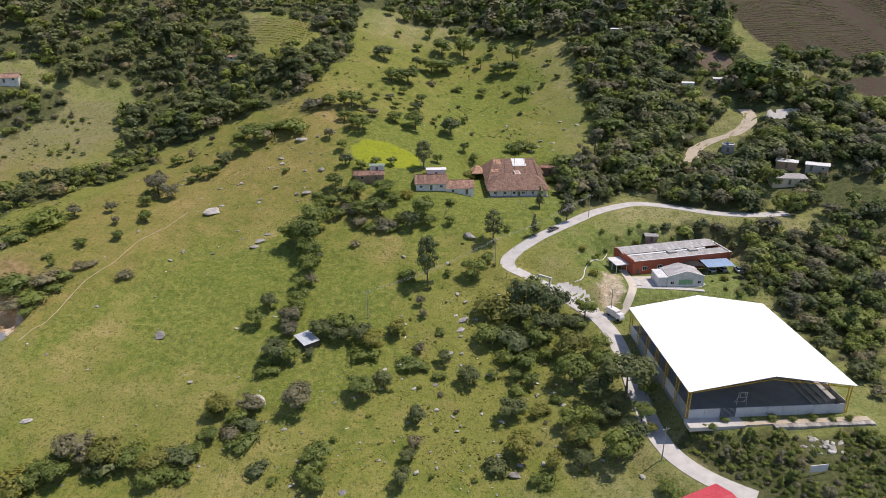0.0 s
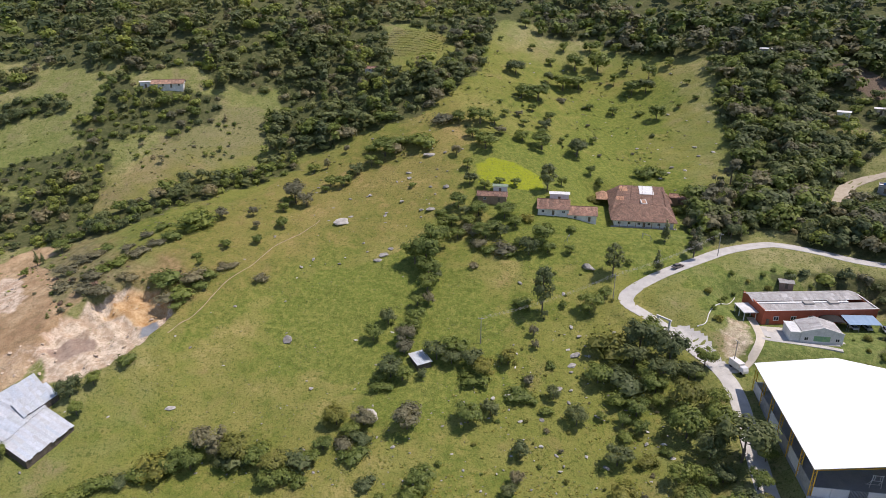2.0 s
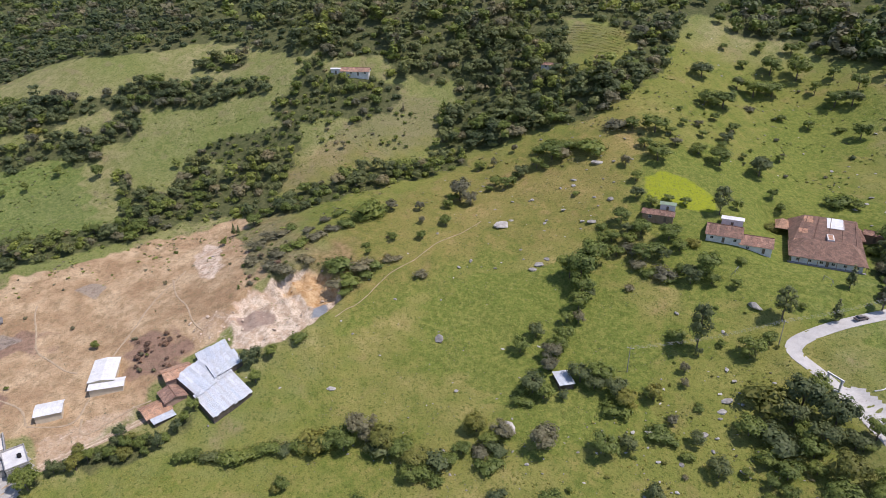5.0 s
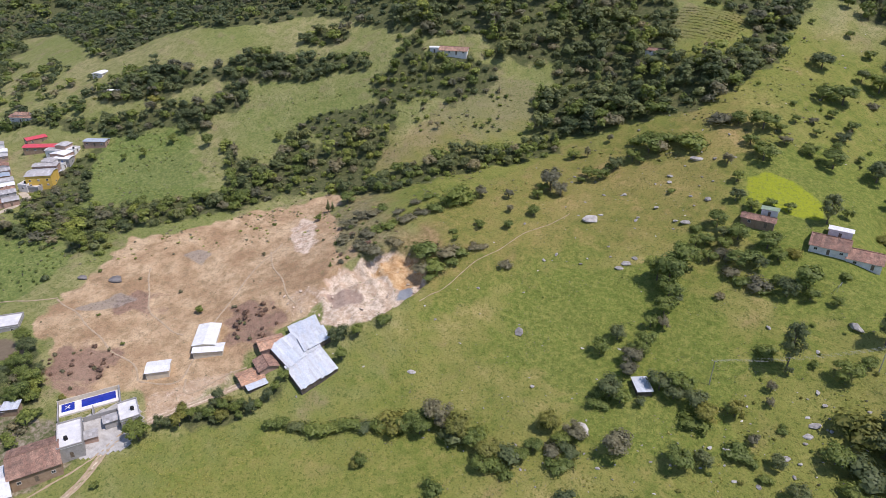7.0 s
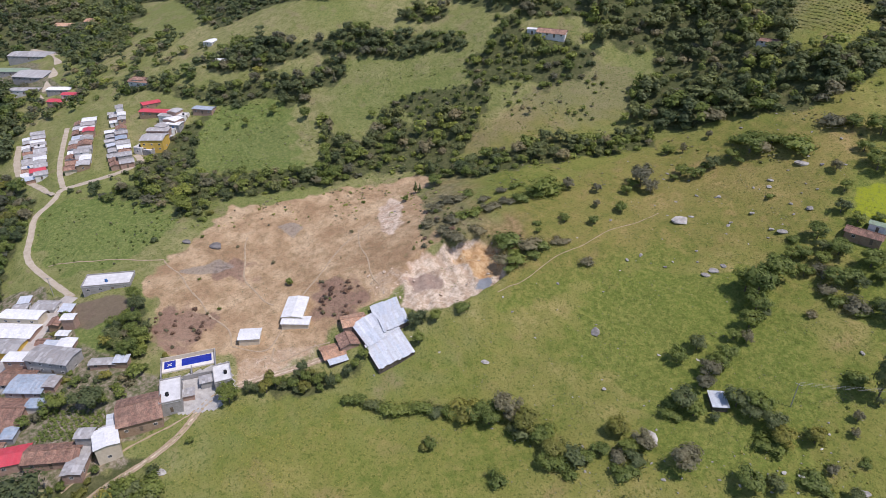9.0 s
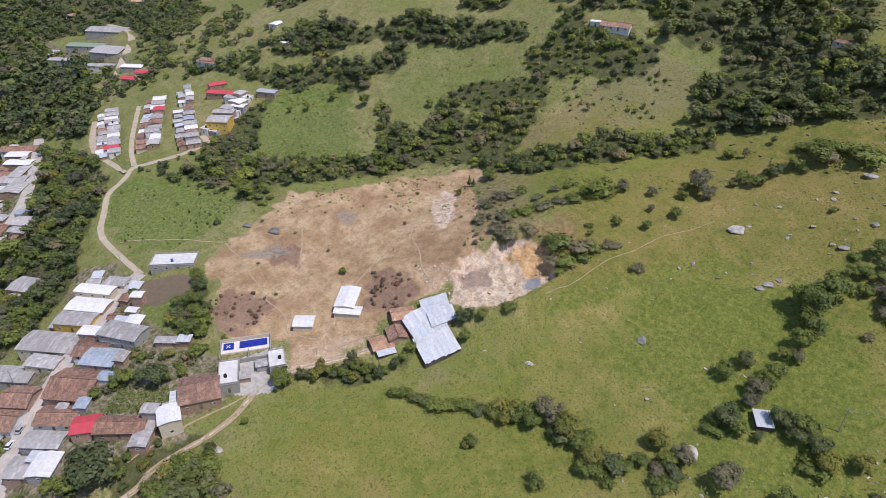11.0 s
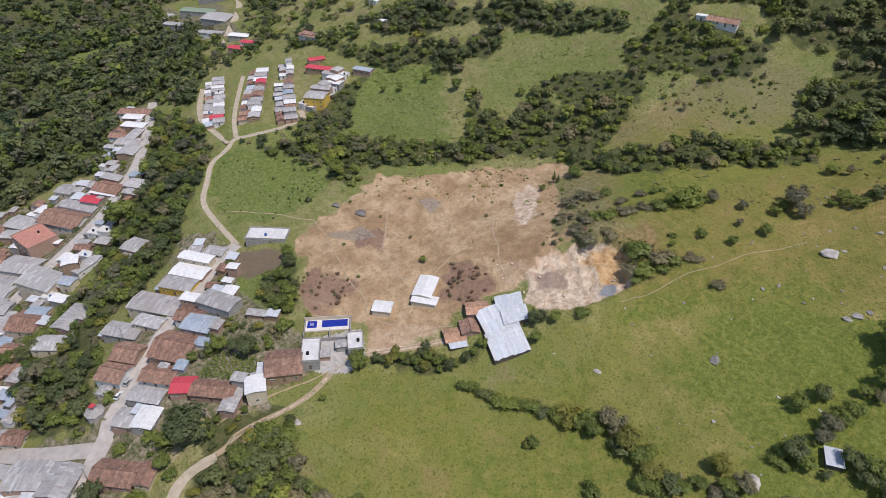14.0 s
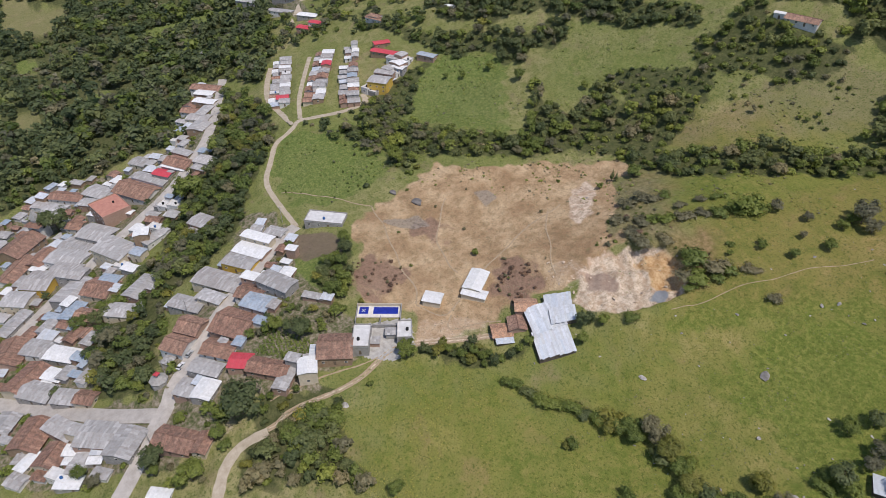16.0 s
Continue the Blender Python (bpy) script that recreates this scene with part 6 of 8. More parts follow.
    for k in range(4):
        part("stand_step", boxes((post_a - 6 + 1.4 * k, post_a - 4.6 + 1.4 * k, -post_b + 3, post_b - 3, 0.06, 0.55 * (k + 1))), grey, t)
    at_x, at_y = -4.0, -17.0
    hoop = [bar((at_x + dx, at_y, 0), (at_x + dx * 0.8, at_y, 3.7), 0.07) for dx in (-1.3, 1.3)] + [bar((at_x - 1.3, at_y, 3.7), (at_x + 1.3, at_y, 3.7), 0.07), bar((at_x - 1.3, at_y, 2.2), (at_x + 1.3, at_y, 2.2), 0.07), bar((at_x - 0.6, at_y, 2.4), (at_x - 0.6, at_y, 3.6), 0.05), bar((at_x + 0.6, at_y, 2.4), (at_x + 0.6, at_y, 3.6), 0.05), bar((at_x - 1.6, at_y + 1.2, 0.1), (at_x + 1.6, at_y + 1.2, 0.1), 0.07), bar((at_x - 1.3, at_y + 1.2, 0.1), (at_x - 1.1, at_y, 2.2), 0.06), bar((at_x + 1.3, at_y + 1.2, 0.1), (at_x + 1.1, at_y, 2.2), 0.06)]
    part("goal", joined(hoop), WALLS["white"], t, "white goal frame with a hoop")
    w = thing("retaining_wall", "rough stone retaining wall below the hall", "wall", pose(x, y, z, 0, 0, turn), kind="structure")
    n = 0
    for row in range(5):
        for k in range(22 if row > 1 else 14):
            x0 = (0.0 if row > 1 else 9.0) + k * 1.15 + (row % 2) * 0.5
            d = 0.9 if row < 2 else 0.0
            part("stone", boxes((x0, x0 + 1.08, -26.6 - d - random.uniform(0, 0.14), -25.4 - d, -2.9 + row * 0.6, -2.34 + row * 0.6)), STONE, w)
    apron = thing("front_apron", "pale concrete apron before the hall", "pavement", pose(x, y, z, 0, 0, turn), kind="structure")
    part("slab", boxes((-21, -7, -25.6, -21.9, -1, 0.08)), CONCRETE, apron)
    part("path", boxes((-7, 25, -25.3, -23.6, -1, 0.05)), DIRT, apron, "dusty path before the hall")


sports_hall()


# ---- the red school ----
def school():
    t = thing("school_building", "low brick-red school building with grey sheet roofs", "school", pose(83.9, 218.6, 57.4, 0, 0, 13.2) @ Matrix.Diagonal((1.07, 1.05, 1.0, 1.0)))
    CLEAR.extend((84 + a, 217 + 0.23 * a, 11) for a in (-16, -6, 6, 16))
    red, grey = WALLS["red"], WALLS["grey"]
    part("wall", joined([walls(36, 11, 4.6, 0.0, False, 2.5)]), red, t)
    roof_part("rear_roof", roof_strips(35, 6.5, 5.3, 0.9, 0.2, "m", 801), ROOFS["m"], t, m=Matrix.Translation((-1, 4.5, 0)))
    roof_part("front_roof", roof_strips(36, 5.0, 4.7, 0.3, 0.0, "s", 802), ROOFS["m"], t, m=Matrix.Translation((0, -2.9, 0)))
    part("parapet", boxes((-18.1, 18.1, -5.75, -5.4, 4.5, 5.25)), red, t)
    part("coping", boxes((-18.1, 18.1, -5.75, -5.4, 5.25, 5.33), (17.75, 18.1, -5.4, 5.4, 5.1, 5.3)), WALLS["white"], t, "white coping along the roof edge")
    part("gutter", boxes((-18, 12, 0.0, 1.2, 4.7, 5.0)), ROOFS["w"], t)
    part("end_wall", boxes((-18.3, -18.02, -5.6, 8.2, 0, 5.6)), red, t)
    part("rear_wall", boxes((-18, 17, 7.6, 7.9, -1, 5.2)), red, t)
    for k in range(6):
        w = part("window", WINDOW, None, t, m=Matrix.Translation((-14 + k * 5.5, -5.52, 1.5)) @ Matrix.Rotation(math.pi, 4, "Z") @ Matrix.Scale(1.4, 4))
        part("pane", PANE, None, w)
    for k in (-16.5, -7.0):
        part("door", DOOR, None, t, m=Matrix.Translation((k, -5.52, 0)) @ Matrix.Rotation(math.pi, 4, "Z"))
    porch = part("porch_roof", boxes((-23, -18.4, -3, 4, 3.0, 3.3)), ROOFS["f"], t, "pale flat porch roof")
    for xx in (-22.6, -18.9):
        for yy in (-2.6, 0.6, 3.6):
            part("porch_post", bar((xx, yy, -0.5), (xx, yy, 3.0), 0.14), WALLS["white"], t)
    for k in (-3, 5):
        part("vent_box", boxes((k, k + 3, -1.5, 0.5, 5.0, 5.5)), grey, t, "roof vent box")
    a = thing("classroom_block", "white classroom block with a grey gable roof and a green mural", "school", pose(81.3, 203.0, 57.4, 0, 0, -88))
    CLEAR.append((81, 203, 9))
    part("wall", walls(8.5, 12.5, 3.6, 1.7, False, 2), WALLS["white"], a)
    roof_part("roof", roof_strips(8.0, 11.8, 3.7, 1.7, 0.1, "m", 803), ROOFS["m"], a)
    for side in (-1, 1):
        part("gable_parapet", ([(x0, y0, z0) for x0 in (4.1, 4.45) for y0, z0 in ((0, 5.1), (side * 6.3, 3.5), (side * 6.3, 4.0), (0, 5.75))],
                               [(0, 1, 2, 3)[::side], (4, 5, 6, 7)[::-side], (0, 4, 5, 1)[::side], (1, 5, 6, 2)[::side], (2, 6, 7, 3)[::side], (3, 7, 4, 0)[::side]]), WALLS["white"], a)
    part("side_room", boxes((-3.0, 4.0, -9.3, -6.3, -2, 3.4)), WALLS["white"], a)
    part("side_roof", boxes((-3.2, 4.2, -9.5, -6.3, 3.4, 3.55)), ROOFS["w"], a)
    part("mural", boxes((4.26, 4.32, -2.4, 2.4, 0.8, 2.6)), mottled("green_mural", (0.1, 0.28, 0.2), (0.35, 0.5, 0.2), 1.2, 0.7, 0.05), a, "painted green mural")
    for yy in (-4.6, 4.6):
        w = part("window", WINDOW, None, a, m=Matrix.Translation((4.27, yy, 1.0)) @ Matrix.Rotation(-math.pi / 2, 4, "Z"))
        part("pane", PANE, None, w)
    c = thing("carport", "open carport with a blue sheet roof", "carport", pose(97.2, 212.0, 57.4, 0, 0, 8))
    CLEAR.append((97, 212, 7))
    roof_part("roof", roof_strips(10, 5.5, 2.9, 0.5, 0.2, "s", 804), mottled("blue_sheet", (0.20, 0.30, 0.42), (0.28, 0.38, 0.5), 0.7, 0.5, 0.05), c)
    for xx in (-4.8, -1.6, 1.6, 4.8):
        for yy in (-2.6, 2.6):
            part("post", bar((xx, yy, -0.5), (xx, yy, 2.95), 0.07), GREY_STEEL, c)
    d = thing("arched_shelter", "dark arched mesh shelter", "shelter", pose(88.4, 211.0, 57.4, 0, 0, 8))
    V, F = [], []
    for k in range(9):
        u = math.pi * k / 8
        for yy in (-2.6, 2.6):
            V.append((3.6 * math.cos(u), yy, 2.4 + 1.0 * math.sin(u)))
        for yy in (-2.6, 2.6):
            V.append((3.5 * math.cos(u), yy, 2.34 + 0.95 * math.sin(u)))
    for k in range(8):
        F += [(4 * k, 4 * k + 1, 4 * k + 5, 4 * k + 4), (4 * k + 2, 4 * k + 6, 4 * k + 7, 4 * k + 3)]
    part("cover", (V, F), DARK_GAP, d)
    for xx in (-3.5, 3.5):
        for yy in (-2.5, 2.5):
            part("post", bar((xx, yy, -0.5), (xx, yy, 2.4), 0.06), GREY_STEEL, d)
    yard = smooth_line([(63.9, 213.5), (64.3, 205.8), (64.1, 199.3), (61.4, 192.3), (57.1, 187.7), (52.8, 185.9)], 1.0)
    ribbon("pavement", yard, 2.6, 0.12, mottled("cream_paving", (0.48, 0.42, 0.33), (0.62, 0.56, 0.46), 0.8, 0.9, 0.15), "cream curving footpath to the school", "pavement")
    ribbon("pavement", smooth_line([(64.0, 198.9), (74.1, 197.6), (87.1, 196.2)], 1.0), 1.8, 0.12, CONCRETE, "pale concrete footpath round the school", "pavement")
    kerb = smooth_line([(61.2, 225.6), (53.7, 216.0), (49.9, 211.1), (48.3, 205.1), (45.1, 203.7)], 1.0)
    ribbon("boundary_kerb", kerb, 0.3, 0.2, WALLS["white"], "low white boundary wall round the school yard", "wall")
    house(79.0, 231.5, 4.4, 3.2, 174, "m", 2.2, "brick", "school huts", name="hut")
    court = thing("school_court", "pale paved court before the school", "pavement", pose(70.5, 204.5, 57.4, 0, 0, 2), kind="structure")
    part("slab", boxes((-5.5, 3.5, -4, 3, -1.2, 0.07)), mottled("court_paving", (0.44, 0.40, 0.34), (0.60, 0.56, 0.49), 0.7, 0.9, 0.15), court)


school()


# ---- the tiled farmhouse ----
def hip_roof(a0, a1, b0, b1, h, rise, inset, t=0.16):
    """A hipped roof as four slopes, each of sheets."""
    V, F = [], []
    r0, r1 = (a0 + inset, (b0 + b1) / 2, h + rise), (a1 - inset, (b0 + b1) / 2, h + rise)
    P = [(a0, b0, h), (a1, b0, h), (a1, b1, h), (a0, b1, h)]
    for face in ([P[0], P[1], r1, r0], [P[2], P[3], r0, r1], [P[1], P[2], r1], [P[3], P[0], r0]):
        k, n = len(V), len(face)
        V += list(face) + [(x, y, z - t) for x, y, z in face]
        F += [tuple(range(k, k + n)), tuple(range(k + 2 * n - 1, k + n - 1, -1))] + [(k + i, k + n + i, k + n + (i + 1) % n, k + (i + 1) % n) for i in range(n)]
    return V, F


def farmhouse():
    t = thing("farmhouse", "large old farmhouse with brown clay-tiled roofs and white veranda", "house", pose(30.5, 273.5, 71.4, 0, 0, 1.5))
    CLEAR.append((30, 274, 22))
    tile = ROOFS["t"]
    part("front_roof", hip_roof(-13.0, 13.2, -15.7, 0.5, 2.95, 4.8, 5.5), tile, t)
    rise = lambda y: 3.3 + (y + 9) / 26 * 5.3
    part("main_roof", ([(-12.7, -9, 3.3), (13.1, -9, 3.3), (11.2, 17, 8.6), (-7.5, 17, 8.6), (-12.7, 24, 3.3), (13.1, 24, 3.3), (-12.7, -9, 3.1), (13.1, -9, 3.1), (-12.7, 24, 3.1), (13.1, 24, 3.1)],
                       [(0, 1, 2, 3), (3, 2, 5, 4), (1, 5, 2), (4, 0, 3), (0, 6, 7, 1), (1, 7, 9, 5), (5, 9, 8, 4), (4, 8, 6, 0), (6, 8, 9, 7)]), tile, t)
    part("side_roof", hip_roof(8.5, 15.0, 10, 23, 3.2, 3.2, 3), tile, t, "lower tiled side wing")
    for k in range(5):
        part("ridge", bar((-10.5 + k * 5.2, -8.8, 3.5), (-6.2 + k * 4.2, 16.8, 8.7), 0.14, 5), tile, t)
    part("worn_roof", hip_roof(-17.5, -11.8, 12, 22, 3.0, 2.6, 2.4), ROOFS["o"], t, "low wing with lighter orange tiles")
    part("rear_patch", ([(x0, y0, rise(y0) + d) for d in (0.05, 0.2) for x0, y0 in ((0.5, 9.0), (6.5, 9.0), (6.5, 16.6), (0.5, 16.6))], [(3, 2, 1, 0), (4, 5, 6, 7), (0, 1, 5, 4), (1, 2, 6, 5), (2, 3, 7, 6), (3, 0, 4, 7)]), ROOFS["w"], t, "white sheets over the rear roof")
    for x0, x1, y0, y1 in ((-7.8, -4.4, 11.5, 16.2), (-9.6, -6.4, 3.0, 6.4), (-11.2, -8.6, -4.5, -2.0), (6.8, 9.4, -3.0, -0.5)):
        part("tile_patch", ([(x, y, rise(y) + d) for d in (0.03, 0.12) for x, y in ((x0, y0), (x1, y0), (x1, y1), (x0, y1))], [(3, 2, 1, 0), (4, 5, 6, 7), (0, 1, 5, 4), (1, 2, 6, 5), (2, 3, 7, 6), (3, 0, 4, 7)]), ROOFS["o"], t, "patch of newer orange tiles")
    part("skylight", boxes((0.2, 2.6, -2.0, 4.0, 3.5, 6.35)), WALLS["white"], t, "pale frame of a roof opening")
    part("skylight_cover", boxes((0.6, 2.2, -1.6, 3.6, 6.35, 6.4)), ROOFS["o"], t)
    part("base_wall", joined([boxes((-11.5, 11.8, -14.3, -14.0, -1, 3.2), (-11.5, -11.2, -14.0, 22, -1, 3.2), (11.5, 11.8, -14.0, 22, -1, 3.2), (-11.2, 11.5, 21.7, 22, -1, 3.5))]), WALLS["white"], t)
    part("veranda_floor", boxes((-12.8, 13.0, -15.6, -14.3, -1.5, 0.2)), WALLS["grey"], t)
    for k in range(9):
        part("veranda_post", bar((-12.4 + 3.12 * k, -15.3, 0), (-12.4 + 3.12 * k, -15.3, 2.9), 0.12), WALLS["mud"], t)
    for k in range(6):
        w = part("window", WINDOW, None, t, m=Matrix.Translation((-9.5 + 3.9 * k, -14.32, 1.0)) @ Matrix.Rotation(math.pi, 4, "Z"))
        part("pane", PANE, None, w)
    part("door", DOOR, None, t, m=Matrix.Translation((0.3, -14.32, 0)) @ Matrix.Rotation(math.pi, 4, "Z"))
    house(-5.6, 263.5, 12.6, 12.0, 2, "t", 2.7, "white", "farm buildings", z=ground_at(-5.6, 263.5) - 0.9)
    house(6.2, 263, 11.4, 10.6, 3, "t", 2.6, "white", "farm buildings", z=ground_at(6.2, 263) - 0.9)
    house(-3.5, 271.5, 8, 3.4, 2, "w", 3.2, "white", "farm buildings")
    house(-31.6, 265, 12.1, 5.5, 3, "t", 2.8, "mud", "farm buildings", name="barn")
    house(-29, 271.8, 6, 3.4, 4, "g", 2.8, "white", "farm buildings", name="hut")
    house(49, 292, 8, 5, 172, "t", 2.8, "mud", "farm buildings", name="hut")
    for x, y, a in ((1.4, 241, 80), (31, 246, -50)):
        g = thing("goal_frame", "rusty grey goal frame on the lawn", "goal", pose(x, y, ground_at(x, y), 0, 0, a), "goals on the lawn")
        for side in (-2, 2):
            part("goal_post", bar((side, 0, -0.1), (side, 0, 2.13), 0.07), GREY_STEEL, g)
            part("stay", bar((side, 0.08, 2.1), (side, 1.2, -0.1), 0.05), GREY_STEEL, g)
        part("crossbar", bar((-2.07, 0, 2.2), (2.07, 0, 2.2), 0.07), GREY_STEEL, g)


farmhouse()


# ---- the pool terrace ----
def pools():
    t = thing("pool_terrace", "pale terrace with two dark blue swimming pools", "pool", pose(-199.2, 75.6, 36.85, 0, 0, 62))
    CLEAR.append((-199, 75, 9))
    part("deck", joined([boxes((-9.5, 9.5, -1.9, 3.4, -1.6, 0.0), (-9.5, 9.5, -3.4, -1.9, -1.6, 0.35))]), mottled("pool_deck", (0.56, 0.51, 0.45), (0.78, 0.73, 0.66), 0.5, 0.85, 0.1), t)
    for name, x0, x1 in (("large_pool", -2.5, 8.2), ("small_pool", -8.6, -4.6)):
        part(name, boxes((x0, x1, -1.4, 2.9, 0.002, 0.12)), WATER, t, "dark blue pool water")
        part("coping", boxes((x0 - 0.3, x1 + 0.3, -1.7, -1.4, 0.0, 0.2), (x0 - 0.3, x1 + 0.3, 2.9, 3.2, 0.0, 0.2), (x0 - 0.3, x0, -1.4, 2.9, 0.0, 0.2), (x1, x1 + 0.3, -1.4, 2.9, 0.0, 0.2)), WALLS["white"], t)
    part("mark", joined([bar((-7.4, -0.1, 0.13), (-6.0, 1.5, 0.13), 0.16), bar((-7.4, 1.5, 0.13), (-6.0, -0.1, 0.13), 0.16)]), WALLS["white"], t, "white cross on the pool floor")
    part("wall", boxes((-9.8, 9.8, 3.6, 3.8, -2, 1.6)), WALLS["cream"], t)
    for x0, x1, y0, y1, h in ((-9.6, -9.3, -7, 3.5, 1.5), (9.4, 9.7, -9, 3.5, 1.8), (-2, 9.4, -9.4, -9.1, 1.7), (1.0, 1.3, -9.1, -4.2, 2.0)):
        part("yard_wall", boxes((x0, x1, y0, y1, -2.5, h)), WALLS["grey"], t)
    part("deck_band", boxes((-9.5, 9.5, 2.95, 3.4, 0.004, 0.06)), WALLS["white"], t)


pools()


# ---- church tower and shrine ----
def church():
    z = ground_at(-405, -66)
    t = thing("church_tower", "white church tower with a grey pyramid spire", "church", pose(-405, -66, z, 0, 0, 48))
    CLEAR.append((-405, -66, 8))
    part("tower", boxes((-4, 4, -4, 4, -3, 11)), WALLS["white"], t)
    part("skirt_roof", hip_roof(-5.5, 5.5, -5.5, 5.5, 11, 2.4, 4.2), ROOFS["t"], t)
    part("belfry", boxes((-2, 2, -2, 2, 11.5, 14.5)), WALLS["white"], t)
    part("spire", ([(-2.6, -2.6, 14.5), (2.6, -2.6, 14.5), (2.6, 2.6, 14.5), (-2.6, 2.6, 14.5), (0, 0, 20.5)], [(0, 1, 4), (1, 2, 4), (2, 3, 4), (3, 0, 4), (3, 2, 1, 0)]), ROOFS["m"], t)
    for k in range(4):
        w = part("window", WINDOW, None, t, m=Matrix.Rotation(k * math.pi / 2, 4, "Z") @ Matrix.Translation((0, 4.0, 7.5)) @ Matrix.Scale(1.5, 4))
        part("pane", PANE, None, w)
    z = ground_at(-217, -16)
    s = thing("shrine", "small grey shrine with a red-topped white lantern", "shrine", pose(-217, -16, z, 0, 0, 40))
    CLEAR.append((-217, -16, 5))
    V, F = [], []
    for r, h in ((3.6, -1.5), (3.6, 2.4), (3.9, 2.5), (0.9, 4.2)):
        V += [(r * math.cos(k * math.pi / 4), r * math.sin(k * math.pi / 4), h) for k in range(8)]
    for row in range(3):
        F += [(8 * row + k, 8 * row + (k + 1) % 8, 8 * row + 8 + (k + 1) % 8, 8 * row + 8 + k) for k in range(8)]
    F.append(tuple(range(24, 32)))
    part("body", (V, F), WALLS["grey"], s)
    for k in range(4):
        part("pillar", bar((0.7 * math.cos(k * 1.57), 0.7 * math.sin(k * 1.57), 4.2), (0.7 * math.cos(k * 1.57), 0.7 * math.sin(k * 1.57), 5.8), 0.15), WALLS["white"], s)
    part("cap", hip_roof(-1.1, 1.1, -1.1, 1.1, 5.8, 0.9, 1.0), ROOFS["r"], s)


church()

# ---- houses, block by block: middle, length, width, turn, roof, height ----
STREET = [
    (-279.5, 43.6, 17.2, 6, 40, 'w', 6), (-273.3, 38.4, 17.8, 9.1, 41, 'w', 3.9), (-282.2, 53.4, 10.2, 6.6, 42, 'm', 2.7),
    (-293.6, 46.1, 6.2, 5.6, 53, 'm', 2.3), (-267.5, 31.3, 16.7, 8.8, 43, 'y', 3.9), (-260.5, 20.1, 26.2, 11.9, 42, 'm', 3.5),
    (-245.5, 34.4, 14, 5.2, 43, 'w', 6), (-236.4, 41.7, 17.5, 9.2, 34, 'm', 5.5), (-240.2, 30.1, 13, 8.4, 48, 't', 2.7),
    (-231.5, 31.1, 13.5, 10, 42, 'b', 2.7), (-225.7, 19.4, 17.6, 15.9, 43, 't', 2.7), (-215.9, 10.1, 14.4, 9.1, 48, 't', 2.7),
    (-203.3, 16.1, 9.1, 8.1, 59, 'r', 3.1), (-193.9, 25.3, 17.2, 7.8, 50, 't', 3),
]
STREET_LOW = [
    (-185.2, 29.1, 6, 11.2, 49, 'm', 3.1), (-183.6, 38.5, 7.4, 8.6, 72, 'w', 6), (-188.1, 51.9, 14, 13.7, 65, 't', 3.9),
    (-187.2, 62.8, 7.2, 12.8, 62, 'f', 4.2), (-182.8, 80.2, 6.2, 9.9, 65, 'f', 3.1), (-220.6, 53.6, 10, 3.6, 47, 'm', 2.2),
    (-275.4, 78.3, 20.7, 9.9, 53, 'f', 3.1), (-236.5, 1.9, 11.1, 10.4, 45, 't', 3.9), (-229.9, -5.1, 11.4, 10.7, 43, 't', 3.9),
    (-255.5, 3.1, 17, 8.6, 44, 'm', 3.1), (-250.5, 13.9, 13.2, 6.8, 40, 'm', 3.1), (-210.1, 3, 14.2, 7.5, 46, 'm', 2.7),
    (-205.5, -5.9, 9.1, 9, 47, 'm', 2.7), (-199, 0.3, 8.4, 10, 49, 'w', 3.1),
]
CROSS = [
    (-185.1, -14.8, 16.5, 10.2, 49, 't', 3.1), (-177.3, -5.8, 5.4, 9.4, 53, 't', 2.5), (-167.4, -24.4, 8.4, 4.6, 56, 'w', 2.3),
    (-222.3, -56.4, 15.9, 7.9, 37, 'm', 2.7), (-207.3, -41.9, 17, 12.6, 58, 'm', 3), (-196.2, -32.6, 11.9, 14.2, 51, 'm', 3.1),
    (-227.6, -68.3, 13.7, 15.9, 56, 't', 2.7), (-210.8, -60.8, 10.6, 11, 51, 't', 2.7), (-208, -52.2, 8.2, 5.2, 62, 'w', 2.3),
    (-201.2, -49.7, 7.2, 8, 55, 'm', 2.3), (-198, -44.7, 5.5, 4.5, 64, 'w', 2.3), (-194.4, -55.2, 10.1, 5.7, 61, 'w', 2.3),
    (-189.9, -43.2, 7, 4.3, 50, 'm', 2.3), (-243.1, -79.8, 9.6, 10.8, 55, 'm', 2.7),
]
CENTRE = [
    (-253.3, -66.3, 16.2, 10.2, 49, 'm', 3.1), (-239.5, -53.5, 12.8, 8.3, 56, 'm', 2.7), (-232.9, -46.1, 8.8, 6.9, 52, 't', 2.5),
    (-263.9, -70.2, 16.2, 18.1, 45, 't', 3.1), (-259.5, -59.1, 10, 7, 47, 'w', 2.7), (-256.3, -53.9, 5.7, 8, 47, 'm', 2.7),
    (-290.1, -79, 15.5, 17.3, 65, 't', 3.9), (-285.1, -65.9, 15.6, 10.4, 52, 'm', 3.1), (-271.5, -55.4, 15.2, 8.9, 51, 'w', 3.1),
    (-304.3, -50.1, 8.6, 13.5, 54, 'b', 3.1), (-307.7, -60, 9, 5.3, 49, 'b', 3.1), (-280.3, -25.8, 17.3, 9.7, 56, 'm', 3.1),
    (-293.2, -15.7, 10, 17.7, 43, 'm', 3.1), (-290.4, -40.4, 17.5, 8.3, 52, 't', 3.1),
]
